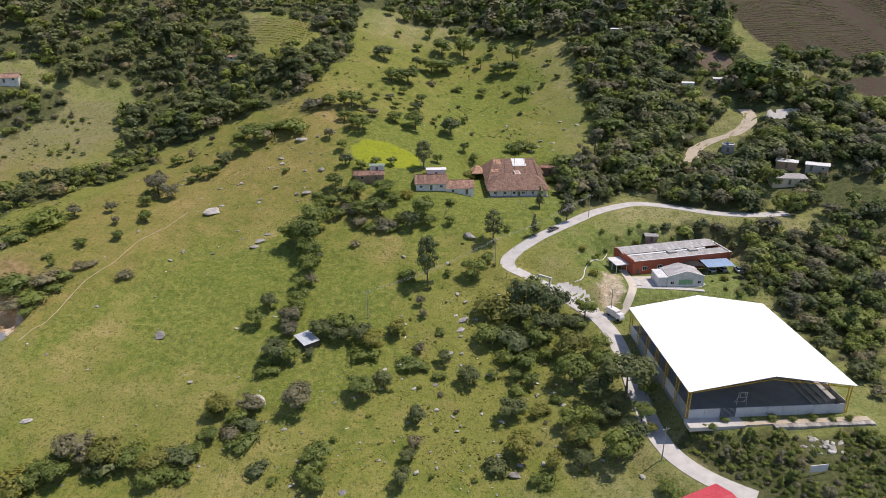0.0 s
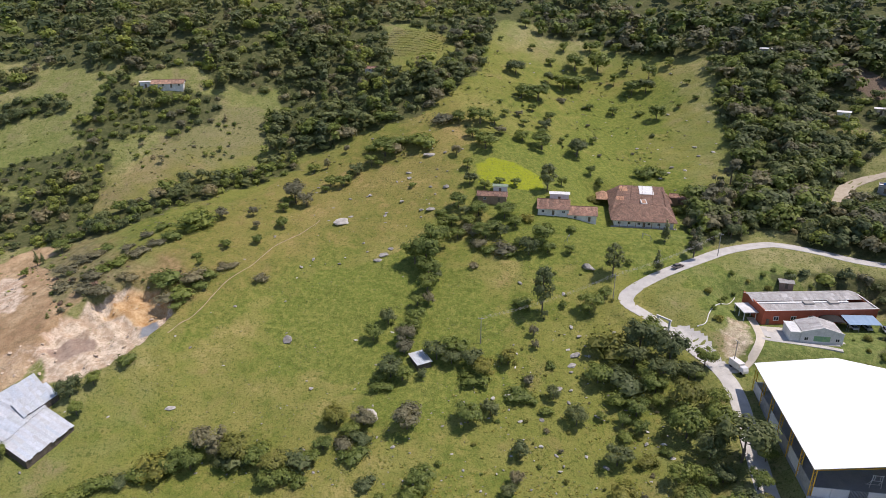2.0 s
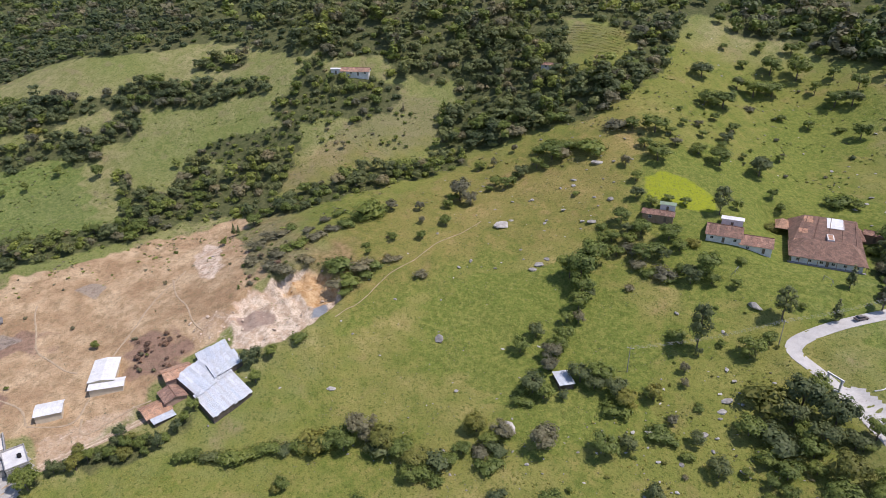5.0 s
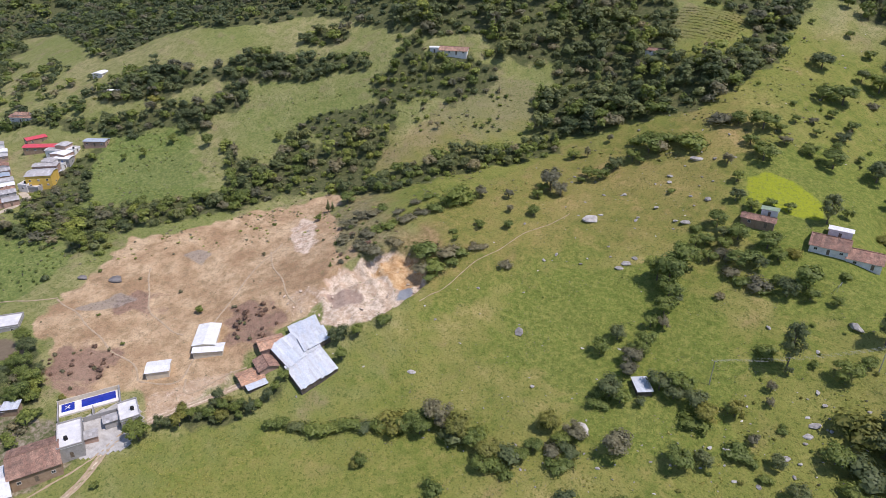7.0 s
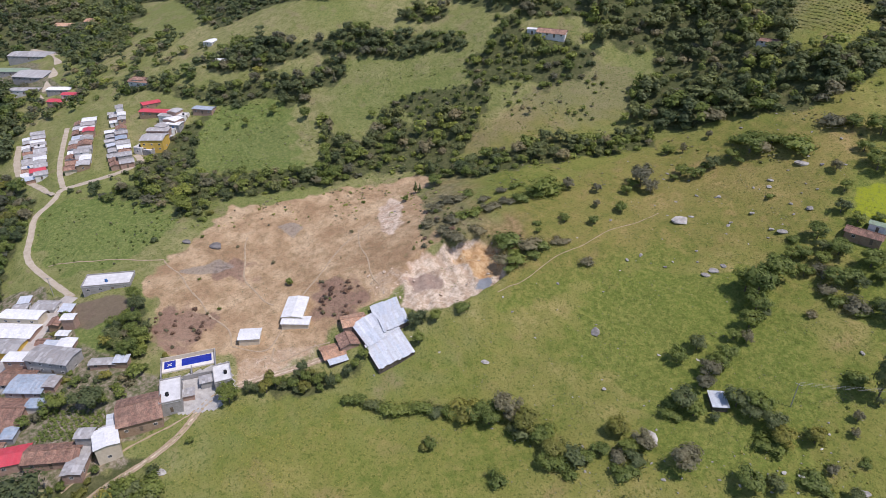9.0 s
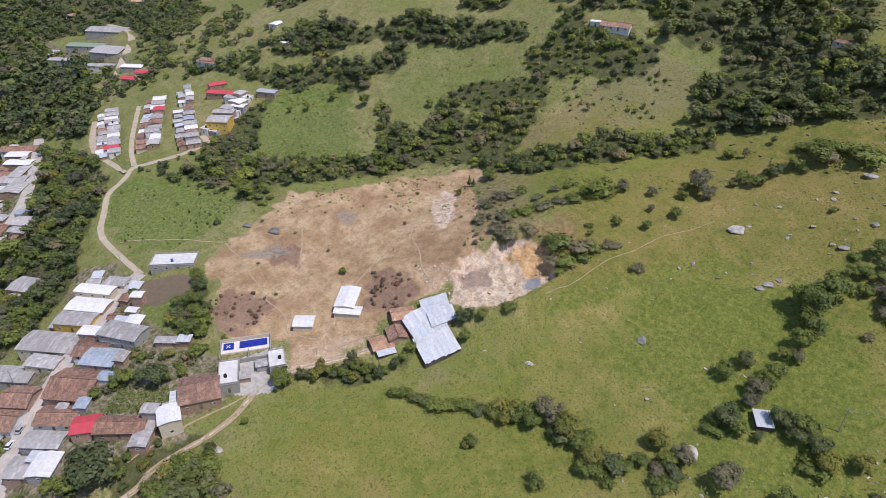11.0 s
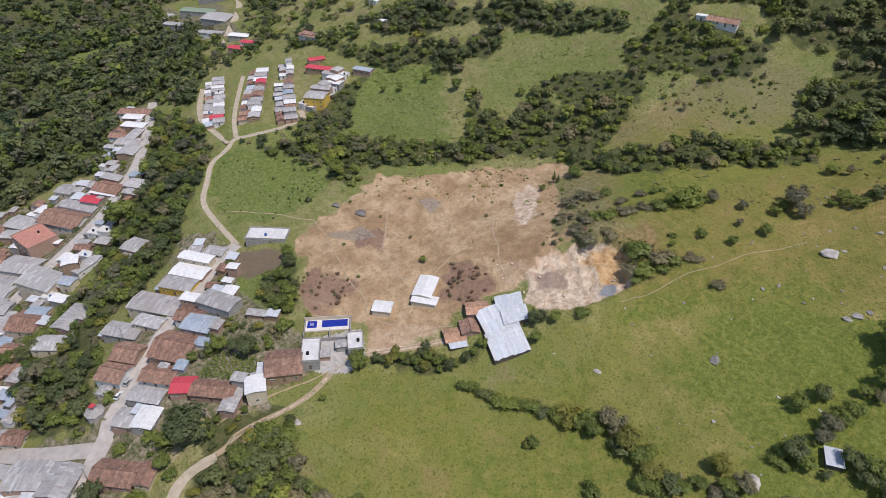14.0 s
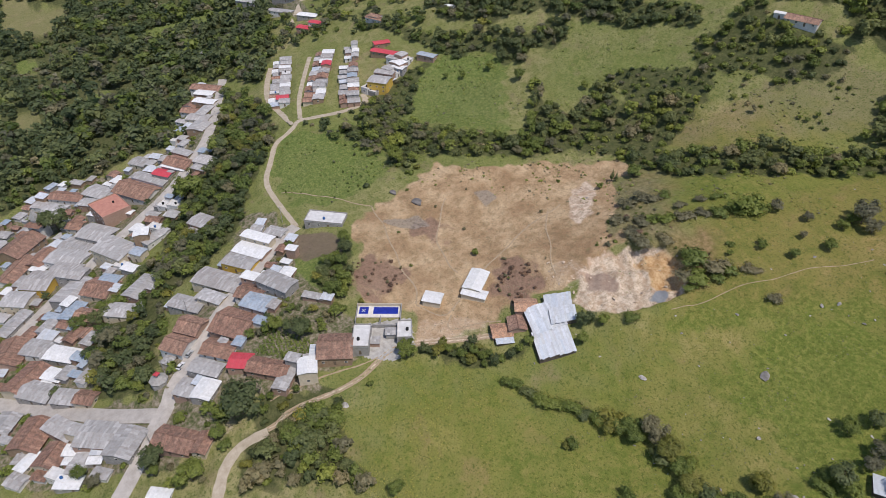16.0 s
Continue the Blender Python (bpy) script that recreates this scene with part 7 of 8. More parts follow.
UPPER = [
    (-322, -48, 17.7, 21, 46, 'm', 3.1), (-312.5, -35.4, 15.4, 14.1, 49, 't', 3.1), (-316.6, -30.1, 11, 7.5, 51, 'b', 3.1),
    (-341.3, -24.6, 22.7, 15.4, 36, 'm', 7), (-337.2, -9.4, 7.9, 8, 77, 'w', 10), (-335.4, -4.6, 6.6, 12.8, 32, 'm', 3.9),
    (-393.2, -24, 21.4, 17.8, 19, 'k', 9), (-404.8, -5.8, 29.1, 17.5, 39, 't', 3.9), (-410.7, 3.3, 27.6, 8.3, 39, 'm', 3.9),
    (-408.4, 11.4, 13.1, 7.5, 43, 'r', 3.9), (-412.4, 23.4, 20.4, 12.2, 39, 't', 3.1), (-410.3, 20, 18.6, 7.5, 41, 'w', 3.1),
    (-422.9, 27.2, 15.1, 6.7, 37, 'm', 3.1), (-442.8, 0.2, 13.2, 10.4, 42, 'm', 3.1),
]
PLAZA = [
    (-437.7, -48.8, 23.7, 9.9, 53, 't', 3.1), (-429.1, -29.6, 18.2, 13.3, 41, 'm', 3.1), (-438.2, -65.4, 10.9, 7.6, 55, 'm', 3.1),
    (-427.1, -58.1, 15.5, 13.1, 59, 'm', 3.1), (-392.2, -76.6, 16.7, 22.8, 48, 't', 6), (-399.4, -45.9, 10.1, 8.9, 54, 't', 3.1),
    (-375, -33.9, 21.5, 14.6, 45, 'm', 3.9), (-371, -45.7, 21.4, 10.8, 41, 'm', 3.9), (-360.5, -51.4, 22.7, 13.5, 48, 'm', 3.9),
    (-374.1, -65.6, 12.4, 16.5, 51, 't', 3.1), (-369.6, -79.6, 11.4, 24.8, 57, 't', 3.1), (-348.1, -52.8, 16.5, 11.4, 55, 'm', 3.9),
    (-343.8, -65.7, 15.8, 15.8, 59, 'y', 6), (-315.9, -78.8, 7.4, 19.7, 50, 'm', 3.1),
]
UPPER_END = [
    (-326.6, 22, 11.1, 11.1, 37, 'm', 3.1), (-504.6, 58.4, 15.3, 9, 50, 'w', 3.1), (-489.9, 55.5, 18.2, 8.1, 47, 'w', 3.1),
    (-513.4, 61.7, 24.8, 10.1, 51, 't', 3.1), (-496, 46.4, 10.5, 10.8, 49, 't', 2.7), (-485.4, 43.8, 14.5, 8.6, 48, 't', 2.7),
    (-472.9, 51.4, 8.1, 16.5, 50, 'm', 3.1), (-464.8, 46.3, 17.5, 10.2, 53, 'm', 3.1), (-449.8, 43.4, 12.8, 13.5, 49, 'm', 3.1),
    (-394, 37.8, 13.6, 9.9, 42, 'm', 3.1), (-387.6, 33.1, 10.9, 6.4, 38, 'm', 3.1), (-337.4, -48.3, 15.5, 10.1, 52, 'm', 6),
    (-333.4, -76.7, 14.3, 12, 59, 'm', 6), (-419, -35.7, 14.1, 8.5, 53, 'm', 3.9),
]
VILLAGE_D = [
    (-437.7, 179.8, 11.8, 6.9, 82, 'r', 3.1), (-425.2, 176.7, 19.6, 6.8, 39, 'r', 3.1), (-405.2, 179.3, 10.1, 10.2, 22, 'w', 3.9),
    (-391.3, 158.6, 14, 12.1, 45, 'y', 7), (-398.6, 165.5, 13.8, 6.5, 43, 'm', 6), (-397.5, 197.3, 14, 6.3, 32, 'b', 3.1),
    (-400.2, 176.8, 9.6, 6.4, 33, 'w', 3.9), (-412.6, 178.2, 9.1, 5.4, 34, 'm', 3.9),
]
FAR_SCHOOL = [
    (-679.6, 162.1, 37.7, 12.9, 44, 'g', 3.0), (-702.4, 136.8, 10.9, 14.1, 84, 'm', 3.0), (-657.6, 139, 39.7, 8.6, 41, 'm', 3.0),
    (-628.3, 167.3, 28.5, 22.9, 36, 'm', 3.0), (-595.9, 148.6, 24.1, 8.5, 42, 'm', 3.0), (-531.3, 150.3, 11.7, 7.8, 39, 'r', 3.0),
    (-525.7, 160.4, 15.0, 6.6, 38, 'r', 3.0), (-554.5, 161.4, 18.4, 8.5, 44, 'w', 3.0), (-477.7, 192.7, 9.5, 6.5, 32, 't', 3.0),
    (-699.9, 189.8, 41.7, 19.6, 40, 'm', 3.0), (-808.7, 184.5, 9.4, 9.0, 48, 't', 3.0), (-584.4, 76.4, 11.2, 6.1, 50, 'm', 3.0),
]
HILL = [
    (-225.7, 337.5, 17.0, 8.5, 20, 't', 2.3), (-237.6, 333.9, 5.9, 3.9, 27, 'w', 3.1), (-465.3, 245.6, 7.0, 10.0, 28, 'w', 2.7),
    (-428.6, 231.7, 7.3, 4.8, 33, 'w', 3.1), (-476.4, 191.9, 15.7, 6.2, 28, 't', 3.1), (-774.7, 252, 30.0, 12.0, 38, 'o', 2.7),
    (-734.6, 266.8, 26, 12.0, 31, 'o', 2.7), (-115.2, 373.8, 10.6, 4.8, 7, 't', 2.3),
]
TIN = [
    (-145.8, 128.4, 14.6, 12.4, 73, 's', 2.2), (-157.4, 131.9, 14.0, 13.0, 77, 's', 2.5), (-160.4, 140.2, 11.0, 7.4, 62, 's', 2.3), (-153.6, 138.0, 10.5, 6.8, 66, 's', 2.9),
    (-167.3, 129.2, 8.7, 6.8, 62, 'o', 2.5), (-161.9, 121.6, 6.6, 7.0, 66, 't', 2.1), (-163.2, 115.0, 7.6, 7.0, 70, 'o', 2.4), (-157.8, 113.4, 6.5, 2.6, 70, 's', 1.9),
    (-192.4, 119.6, 8.2, 14.0, 42, 'w', 2.9), (-186.0, 115.2, 11.0, 5.0, 42, 'w', 2.6), (-193.6, 98.8, 8, 6.6, 48, 'w', 2.7),
]
EAST = [
    (148.2, 273, 8.3, 5.7, 151, 'w', 2.7), (158, 266.7, 8.8, 6, 151, 'w', 2.7), (143.5, 262.4, 13.5, 8.2, 174, 'm', 2.7),
    (129.7, 290.9, 5.3, 4.6, 158, 'f', 2.7), (106.2, 411.1, 9, 5.7, 156, 'w', 3.1), (169.1, 423.4, 10.2, 10.3, 160, 'w', 3.1),
    (128.7, 347.7, 5.7, 5.1, 159, 'w', 2.7), (144.4, 347.5, 5.6, 4.7, 164, 'w', 2.7),
]
SHED = [
    (-43, 176, 4.6, 6.2, 39, 's', 2.4),
]

def tin_shed(x, y, L, W, turn, h, group, seed):
    """A low shed whose sheet roof leans with the slope; boards close it below."""
    r = random.Random(seed)
    c, q = math.cos(radians(turn)), math.sin(radians(turn))
    base = ground_at(x, y)
    t = thing("shed", "low dark boarded shed with a patched zinc sheet roof", "shed", pose(x, y, base, 0, 0, turn), group)
    CLEAR.append((x, y, 0.5 * math.hypot(L, W) * 0.85 + 0.6))
    low = lambda a, b: ground_at(x + a * c - b * q, y + a * q + b * c) - base
    corner = {(u, v): 0.85 * low(u * L / 2, v * W / 2) for u in (-1, 1) for v in (-1, 1)}

    def lean(a, b):
        u, v = a / L + 0.5, b / W + 0.5
        return h + (1 - u) * ((1 - v) * corner[-1, -1] + v * corner[-1, 1]) + u * ((1 - v) * corner[1, -1] + v * corner[1, 1]) + 0.25 * v

    n = round(L / 0.95)
    for k in range(n):
        a0, a1 = -L / 2 + L * k / n - 0.06, -L / 2 + L * (k + 1) / n + 0.06
        for b0, b1, up in ((-W / 2 - r.uniform(0.1, 0.7), 0.3, 0.0), (-0.2, W / 2 + r.uniform(0.1, 0.6), 0.05)):
            lift = up + r.uniform(0, 0.07) + 0.03 * (k % 2)
            V = [(a, b, lean(a, b) + lift - d) for d in (0, 0.03) for a, b in ((a0, b0), (a1, b0), (a1, b1), (a0, b1))]
            roof_part("roof_sheet", (V, [(0, 1, 2, 3), (7, 6, 5, 4), (0, 4, 5, 1), (1, 5, 6, 2), (2, 6, 7, 3), (3, 7, 4, 0)], [r.random()] * 6), ROOFS["s"], t)
    for name, p0, p1 in (("front_wall", (-L / 2, -W / 2), (L / 2, -W / 2)), ("rear_wall", (L / 2, W / 2), (-L / 2, W / 2)), ("side_wall", (-L / 2, W / 2), (-L / 2, -W / 2)), ("side_wall", (L / 2, -W / 2), (L / 2, W / 2))):
        dx, dy = p1[0] - p0[0], p1[1] - p0[1]
        k = math.hypot(dx, dy)
        ox, oy = -dy / k * 0.12, dx / k * 0.12
        pts = [(p0[0], p0[1]), (p1[0], p1[1]), (p1[0] + ox, p1[1] + oy), (p0[0] + ox, p0[1] + oy)]
        part(name, ([(a, b, min(low(a, b), lean(a, b) - 0.5) - 0.4) for a, b in pts] + [(a, b, lean(a, b) - 0.08) for a, b in pts],
                    [(3, 2, 1, 0), (4, 5, 6, 7), (0, 1, 5, 4), (1, 2, 6, 5), (2, 3, 7, 6), (3, 0, 4, 7)]), WALLS["board"], t)


for rows, group in ((STREET, "houses on the main street"), (STREET_LOW, "houses on the main street"), (CROSS, "houses on the cross street"), (CENTRE, "houses in the town centre"), (UPPER, "houses on the upper street"),
                    (PLAZA, "houses by the church"), (UPPER_END, "houses at the end of the upper street"), (VILLAGE_D, "hamlet houses"), (FAR_SCHOOL, "far school buildings"), (HILL, "hill farms"), (TIN, "sheds below the quarry"),
                    (EAST, "houses in the eastern wood"), (SHED, "field sheds")):
    for x, y, L, W, turn, style, h in rows:
        if rows is TIN and style in "sot":
            grow = 1.03
            if style == "s" and L > 10:
                tin_shed(x, y, L, W, turn, h - 0.3, group, int(-x * 10))
            else:
                house(x, y, L * grow, W * grow, turn, style, h, "board" if style == "s" else "brick", group, z=ground_at(x, y) - 0.55, windows=False, name="shed")
            continue
        if rows is HILL:
            house(x, y, L, W, turn, style, h, "white", group, z=ground_at(x, y) - 1.0)
            continue
        if rows is SHED:
            house(x, y, L, W, turn, style, h, "board", group, z=ground_at(x, y) - 0.8, windows=False, name="shed")
            continue
        house(x, y, L * 0.97, W * 0.97, turn, style, h, None if rows is not TIN else "cream", group, windows=rows not in (SHED, TIN))
        lean = random.Random(int(x * 10) + int(y * 7))
        if rows in (STREET, STREET_LOW, CROSS, CENTRE, UPPER, PLAZA, UPPER_END) and lean.random() < 0.75:
            a = radians(turn) + lean.choice([0, 1.57, 3.14, 4.71])
            d = (L if abs(math.sin(a - radians(turn))) < 0.5 else W) / 2 + lean.uniform(1.5, 2.5)
            lx, ly = x + math.cos(a) * d, y + math.sin(a) * d
            if lx > -200 and -20 < ly < 30:
                continue
            if any(np.hypot(line[:, 0] - lx, line[:, 1] - ly).min() < width / 2 + 3.0 for key, width, kind, line, hh in LINES):
                continue
            house(lx, ly, lean.uniform(3, 6.5), lean.uniform(3, 5), turn + lean.choice([0, 90]), lean.choice("mmmsswtb"), lean.uniform(2.1, 2.8), None, "lean-to sheds of the town", name="shed", windows=False)


def terrace(a, b, n, wide, colours, group):
    """A row of narrow houses, wall to wall, from a to b, each with a back part."""
    a, b = Vector(a), Vector(b)
    d = (b - a) / n
    turn = math.degrees(math.atan2(d.y, d.x))
    side = Vector((-d.y, d.x)).normalized()
    r = random.Random(n * 7 + int(wide))
    for k in range(n):
        c = a + d * (k + 0.5) + side * r.uniform(-0.7, 0.7)
        cut = r.uniform(0.42, 0.62)
        front, back = c + side * wide * (0.5 - cut / 2), c - side * wide * cut / 2
        house(front.x, front.y, d.length * 0.97, wide * cut, turn, colours[k % len(colours)], r.choice([2.6, 2.9, 3.2, 4.8]), None, group)
        house(back.x, back.y, d.length * r.uniform(0.7, 0.97), wide * (1 - cut) * 0.94, turn + r.choice([0, 0, 90]) * 0, r.choice("mmwfstm"), r.choice([2.2, 2.5, 2.8]), None, group, windows=r.random() < 0.4)


terrace((-496, 120), (-416, 94), 12, 14, "mmwmfmmwmmrm", "row houses of the hamlet")
terrace((-470, 147), (-400, 113), 10, 14, "wmwrmtmmwm", "row houses of the hamlet")
terrace((-432, 151), (-381, 132), 8, 13, "tmbmwtmm", "row houses of the hamlet")
terrace((-389, 149), (-409, 188), 6, 12, "fmwmwm", "upper houses of the hamlet")
terrace((-457, 164), (-438, 156), 3, 10, "mwm", "upper houses of the hamlet")


def infill(block, gap, seed):
    """Sheds and back rooms between the houses of a block."""
    r = random.Random(seed)
    for x, y in scatter(block, gap):
        if x > -212 and -19 < y < 26 or any(math.hypot(x - a, y - b) < c * 0.72 + 2.0 for a, b, c in CLEAR):
            continue
        if any(np.hypot(line[:, 0] - x, line[:, 1] - y).min() < width / 2 + 3.2 for key, width, kind, line, h in LINES):
            continue
        small = r.random() < 0.5
        house(x, y, r.uniform(4, 6) if small else r.uniform(6, 9.5), r.uniform(3, 4.5) if small else r.uniform(4.5, 6.5), 46 + r.choice([0, 90]) + r.gauss(0, 3), r.choice("mmmmttwwsbf"), r.uniform(2.2, 3.0) + (2.6 if r.random() < 0.12 else 0), None, "back houses of the town", windows=not small and r.random() < 0.5, name="shed" if small else "house")


infill(BLOCKS[0], 6.2, 1)
infill(BLOCKS[1], 5.8, 2)


# ---- vehicles ----
def car(x, y, turn, colour, label, long=4.4, group="cars"):
    z = ground_at(x, y) + 0.2
    t = thing("car", label, "car", pose(x, y, z, 0, 0, turn), group)
    prof = [(-long / 2, 0.35), (-long / 2, 0.85), (-long / 2 + 0.9, 0.95), (long / 2 - 1.3, 0.95), (long / 2 - 0.1, 0.75), (long / 2, 0.35)]
    V = [(a, s * 0.88, b) for s in (-1, 1) for a, b in prof]
    n = len(prof)
    F = [tuple(range(n - 1, -1, -1)), tuple(range(n, 2 * n))] + [(k, (k + 1) % n, n + (k + 1) % n, n + k) for k in range(n)]
    body = part("body", (V, F), paint("car_paint", colour), t)
    roof = [(-long / 2 + 0.5, 0.95, 0.8), (-long / 2 + 0.9, 1.45, 0.68), (0.35, 1.45, 0.68), (long / 2 - 1.35, 0.95, 0.8)]
    V = [(a, s * w, b) for s in (-1, 1) for a, b, w in roof]
    part("cabin", (V, [(3, 2, 1, 0), (4, 5, 6, 7), (0, 1, 5, 4), (1, 2, 6, 5), (2, 3, 7, 6)]), GLASS, t, "dark glazed cabin")
    part("roof", boxes((-long / 2 + 0.95, 0.3, -0.66, 0.66, 1.45, 1.5)), body.data.materials[0], t)
    for a in (-long / 2 + 0.8, long / 2 - 0.8):
        for s in (-1, 1):
            part("wheel", bar((a, s * 0.9, 0.32), (a, s * 0.7, 0.32), 0.32, 10), RUBBER, t)
    return t


car(41.5, 231.8, 40, (0.16, 0.13, 0.12), "dark grey pickup parked at the roadside", 4.8)
car(95.0, 211.6, 98, (0.55, 0.55, 0.56), "silver car under the carport")
car(99.4, 212.2, 98, (0.5, 0.5, 0.52), "grey car under the carport")
car(104.8, 211.5, 85, (0.7, 0.7, 0.7), "white car beside the carport")
car(-223.5, -2, 134, (0.4, 0.41, 0.42), "grey car parked in the street")
car(-219.5, -6.5, 134, (0.72, 0.72, 0.72), "white car parked in the street")
car(-336, -76, 40, (0.35, 0.03, 0.04), "red car in the street")
car(-398, 31, 36, (0.05, 0.05, 0.06), "black car in the street")


def truck(x, y, turn):
    z = ground_at(x, y) + 0.15
    t = thing("truck", "small truck with a white cab and cargo box", "truck", pose(x, y, z, 0, 0, turn))
    CLEAR.append((x, y, 4))
    part("cargo_box", boxes((-3.2, 1.2, -1.1, 1.1, 0.9, 3.0)), WALLS["white"], t)
    part("cab", ([(1.3, -1, 0.6), (3.1, -1, 0.6), (3.1, 1, 0.6), (1.3, 1, 0.6), (1.3, -1, 2.4), (2.6, -0.95, 2.4), (2.6, 0.95, 2.4), (1.3, 1, 2.4), (3.1, -1, 1.4), (3.1, 1, 1.4)],
                 [(0, 3, 2, 1), (4, 5, 6, 7), (0, 1, 8, 5, 4), (3, 7, 6, 9, 2), (1, 2, 9, 8), (8, 9, 6, 5), (0, 4, 7, 3)]), paint("truck_paint", (0.7, 0.7, 0.7)), t)
    part("chassis", boxes((-3.2, 2.9, -0.5, 0.5, 0.5, 0.9)), GREY_STEEL, t)
    for a in (-2.2, 2.2):
        for s in (-1, 1):
            part("wheel", bar((a, s * 1.05, 0.45), (a, s * 0.75, 0.45), 0.45, 10), RUBBER, t)


truck(55.2, 186.5, -60)


# ---- poles and wires ----
def pole(x, y, h=9.5, lamp=False):
    z = ground_at(x, y)
    t = thing("utility_pole", "grey concrete utility pole with a cross-arm", "utility pole", pose(x, y, z, 0, 0, random.uniform(0, 180)), "utility poles")
    V, F = bar((0, 0, -1), (0, 0, h), 0.16, 8)
    V = [(a * (1.0 if k < 8 else 0.6), b * (1.0 if k < 8 else 0.6), c) for k, (a, b, c) in enumerate(V)]
    part("post", (V, F), WALLS["grey"], t)
    part("cross_arm", boxes((-1.0, 1.0, -0.06, 0.06, h - 0.6, h - 0.48)), GREY_STEEL, t)
    for a in (-0.9, 0.0, 0.9):
        part("insulator", bar((a, 0, h - 0.48), (a, 0, h - 0.25), 0.06, 6), WALLS["white"], t)
    return Vector((x, y, z + h - 0.2))


def wire(a, b, sag, group="power lines"):
    rods = []
    for off in (-0.8, 0.0, 0.8):
        pts = [a.lerp(b, k / 10) - Vector((0, 0, sag * 4 * (k / 10) * (1 - k / 10))) + Vector((0, off, 0)) for k in range(11)]
        rods += [bar(pts[k], pts[k + 1], 0.018, 3) for k in range(10)]
    tagged(new("power_line", mesh_of("power_line", *joined(rods), GREY_STEEL)), "thin sagging power line between poles", "power line", group)


line_a = [pole(-25, 187), pole(18, 212), pole(57, 242)]
for a, b in zip(line_a, line_a[1:]):
    wire(a, b, 1.6)
for x, y in ((52, 126), (54, 188), (130, 272), (-219, -13), (-268, -16), (-291, 59), (-449, 56), (-249, 2), (-190, -24)):
    pole(x, y)


# ---- rocks ----
def rock_mesh(seed, squash):
    r = random.Random(seed)
    bm = bmesh.new()
    bmesh.ops.create_icosphere(bm, subdivisions=2, radius=0.5)
    off = Vector((r.uniform(0, 50), r.uniform(0, 50), r.uniform(0, 50)))
    cuts = [(Vector((r.gauss(0, 1), r.gauss(0, 1), r.gauss(0, 1))).normalized(), r.uniform(0.26, 0.42)) for k in range(9)]
    for v in bm.verts:
        d = noise.noise(v.co * 1.9 + off) * 0.5 + noise.noise(v.co * 4.5 + off) * 0.22
        v.co = v.co * (1 + d)
        for n, far in cuts:
            v.co -= n * max(0.0, v.co.dot(n) - far)
        v.co.z = max(v.co.z * squash, -0.2)
        v.co.x *= 1.5
    V, F = [v.co.copy() for v in bm.verts], [[v.index for v in f.verts] for f in bm.faces]
    bm.free()
    return mesh_of("rock", V, F, QUARRY if seed > 13 else PALE if seed > 7 else STONE)


ROCKS = [rock_mesh(k, 0.42 + 0.08 * (k % 4)) for k in range(19)]


DARK_STONE = mottled("dark_boulder", (0.085, 0.078, 0.072), (0.30, 0.275, 0.25), 0.5, 0.95, 0.8, fine=3.0)
BIG_ROCK = rock_mesh(2, 0.6)
BIG_ROCK.materials[0] = DARK_STONE


def rock(x, y, s, name="rock", label="small pale grey rock on the grass", group="rocks on the pasture"):
    ob = new(name, BIG_ROCK if x < -250 else ROCKS[random.randrange(14, 19) if group == "quarry blocks" else random.randrange(8) if name == "boulder" else random.randrange(5, 14)])
    ob.matrix_world = Matrix.LocRotScale((x, y, ground_at(x, y) + s * 0.08), Euler((random.uniform(-0.2, 0.2), random.uniform(-0.2, 0.2), random.uniform(0, 6.28))), (s, s, s))
    tagged(ob, label, "rock", group)


for x, y, s in BOULDERS + BOULDERS_LOW + [(-262, 124, 10.0), (-277, 117, 6.5), (-164, 46, 5.0), (-143, 118, 1.5), (-211, 193, 2.6), (-136, 278, 1.9), (62, 332, 2.6)]:
    rock(x, y, s * 0.58, "boulder", "large weathered grey boulder in the pasture", "boulders")
CLEAR.extend([(162, 314, 9.0), (84, 117, 3.2), (89.5, 125.5, 5.0)])
for k in range(24):
    rock(89.5 + random.gauss(0, 2.2), 125.5 + random.gauss(0, 1.4), random.uniform(0.6, 1.6), "block", "grey block in a heap of broken rock", "rock heap")
for poly, gap, lo, hi in ((WOODS["low_mid"], 4.6, 0.35, 1.4), (PASTURE, 11.0, 0.3, 0.9), (WOODS["savanna"], 10.0, 0.4, 1.3), ([(30, 345), (72, 345), (66, 290), (45, 300)], 6.0, 0.5, 1.8)):
    for x, y in free(scatter(poly, gap)):
        rock(x, y, (lo + (hi - lo) * random.random() ** 2) * 1.15)
for x, y in np.vstack([scatter(ZONES["quarry"], 4.2), scatter(ZONES["rubble"], 3.5), scatter(ZONES["rocky"], 4.0)]):
    rock(x, y, random.uniform(0.4, 1.5), "rock", "broken block on the quarry floor", "quarry blocks")

# ---- signs, gate, red roof by the road ----
zs = ground_at(84, 117)
sign = thing("sign_board", "blank white sign board on two posts", "sign", pose(84, 117, zs, 0, 0, 8))
part("board", boxes((-2.2, 2.2, -0.08, 0.08, 0.7, 2.6)), WALLS["white"], sign)
for a in (-1.8, 1.8):
    part("post", bar((a, 0.1, -0.5), (a, 0.1, 2.5), 0.08), GREY_STEEL, sign)
zs = ground_at(31, 203)
gate = thing("gateway", "white gateway beside the road", "gate", pose(34, 201, ground_at(34, 201), 0, 0, -40))
for a in (-2.2, 2.2):
    part("gate_post", boxes((a - 0.3, a + 0.3, -0.3, 0.3, -0.5, 3.4)), WALLS["white"], gate)
part("beam", boxes((-2.8, 2.8, -0.25, 0.25, 3.4, 3.9)), WALLS["white"], gate)
house(57, 107.5, 9, 8, 25, "r", 6.5, "white", "roadside houses")

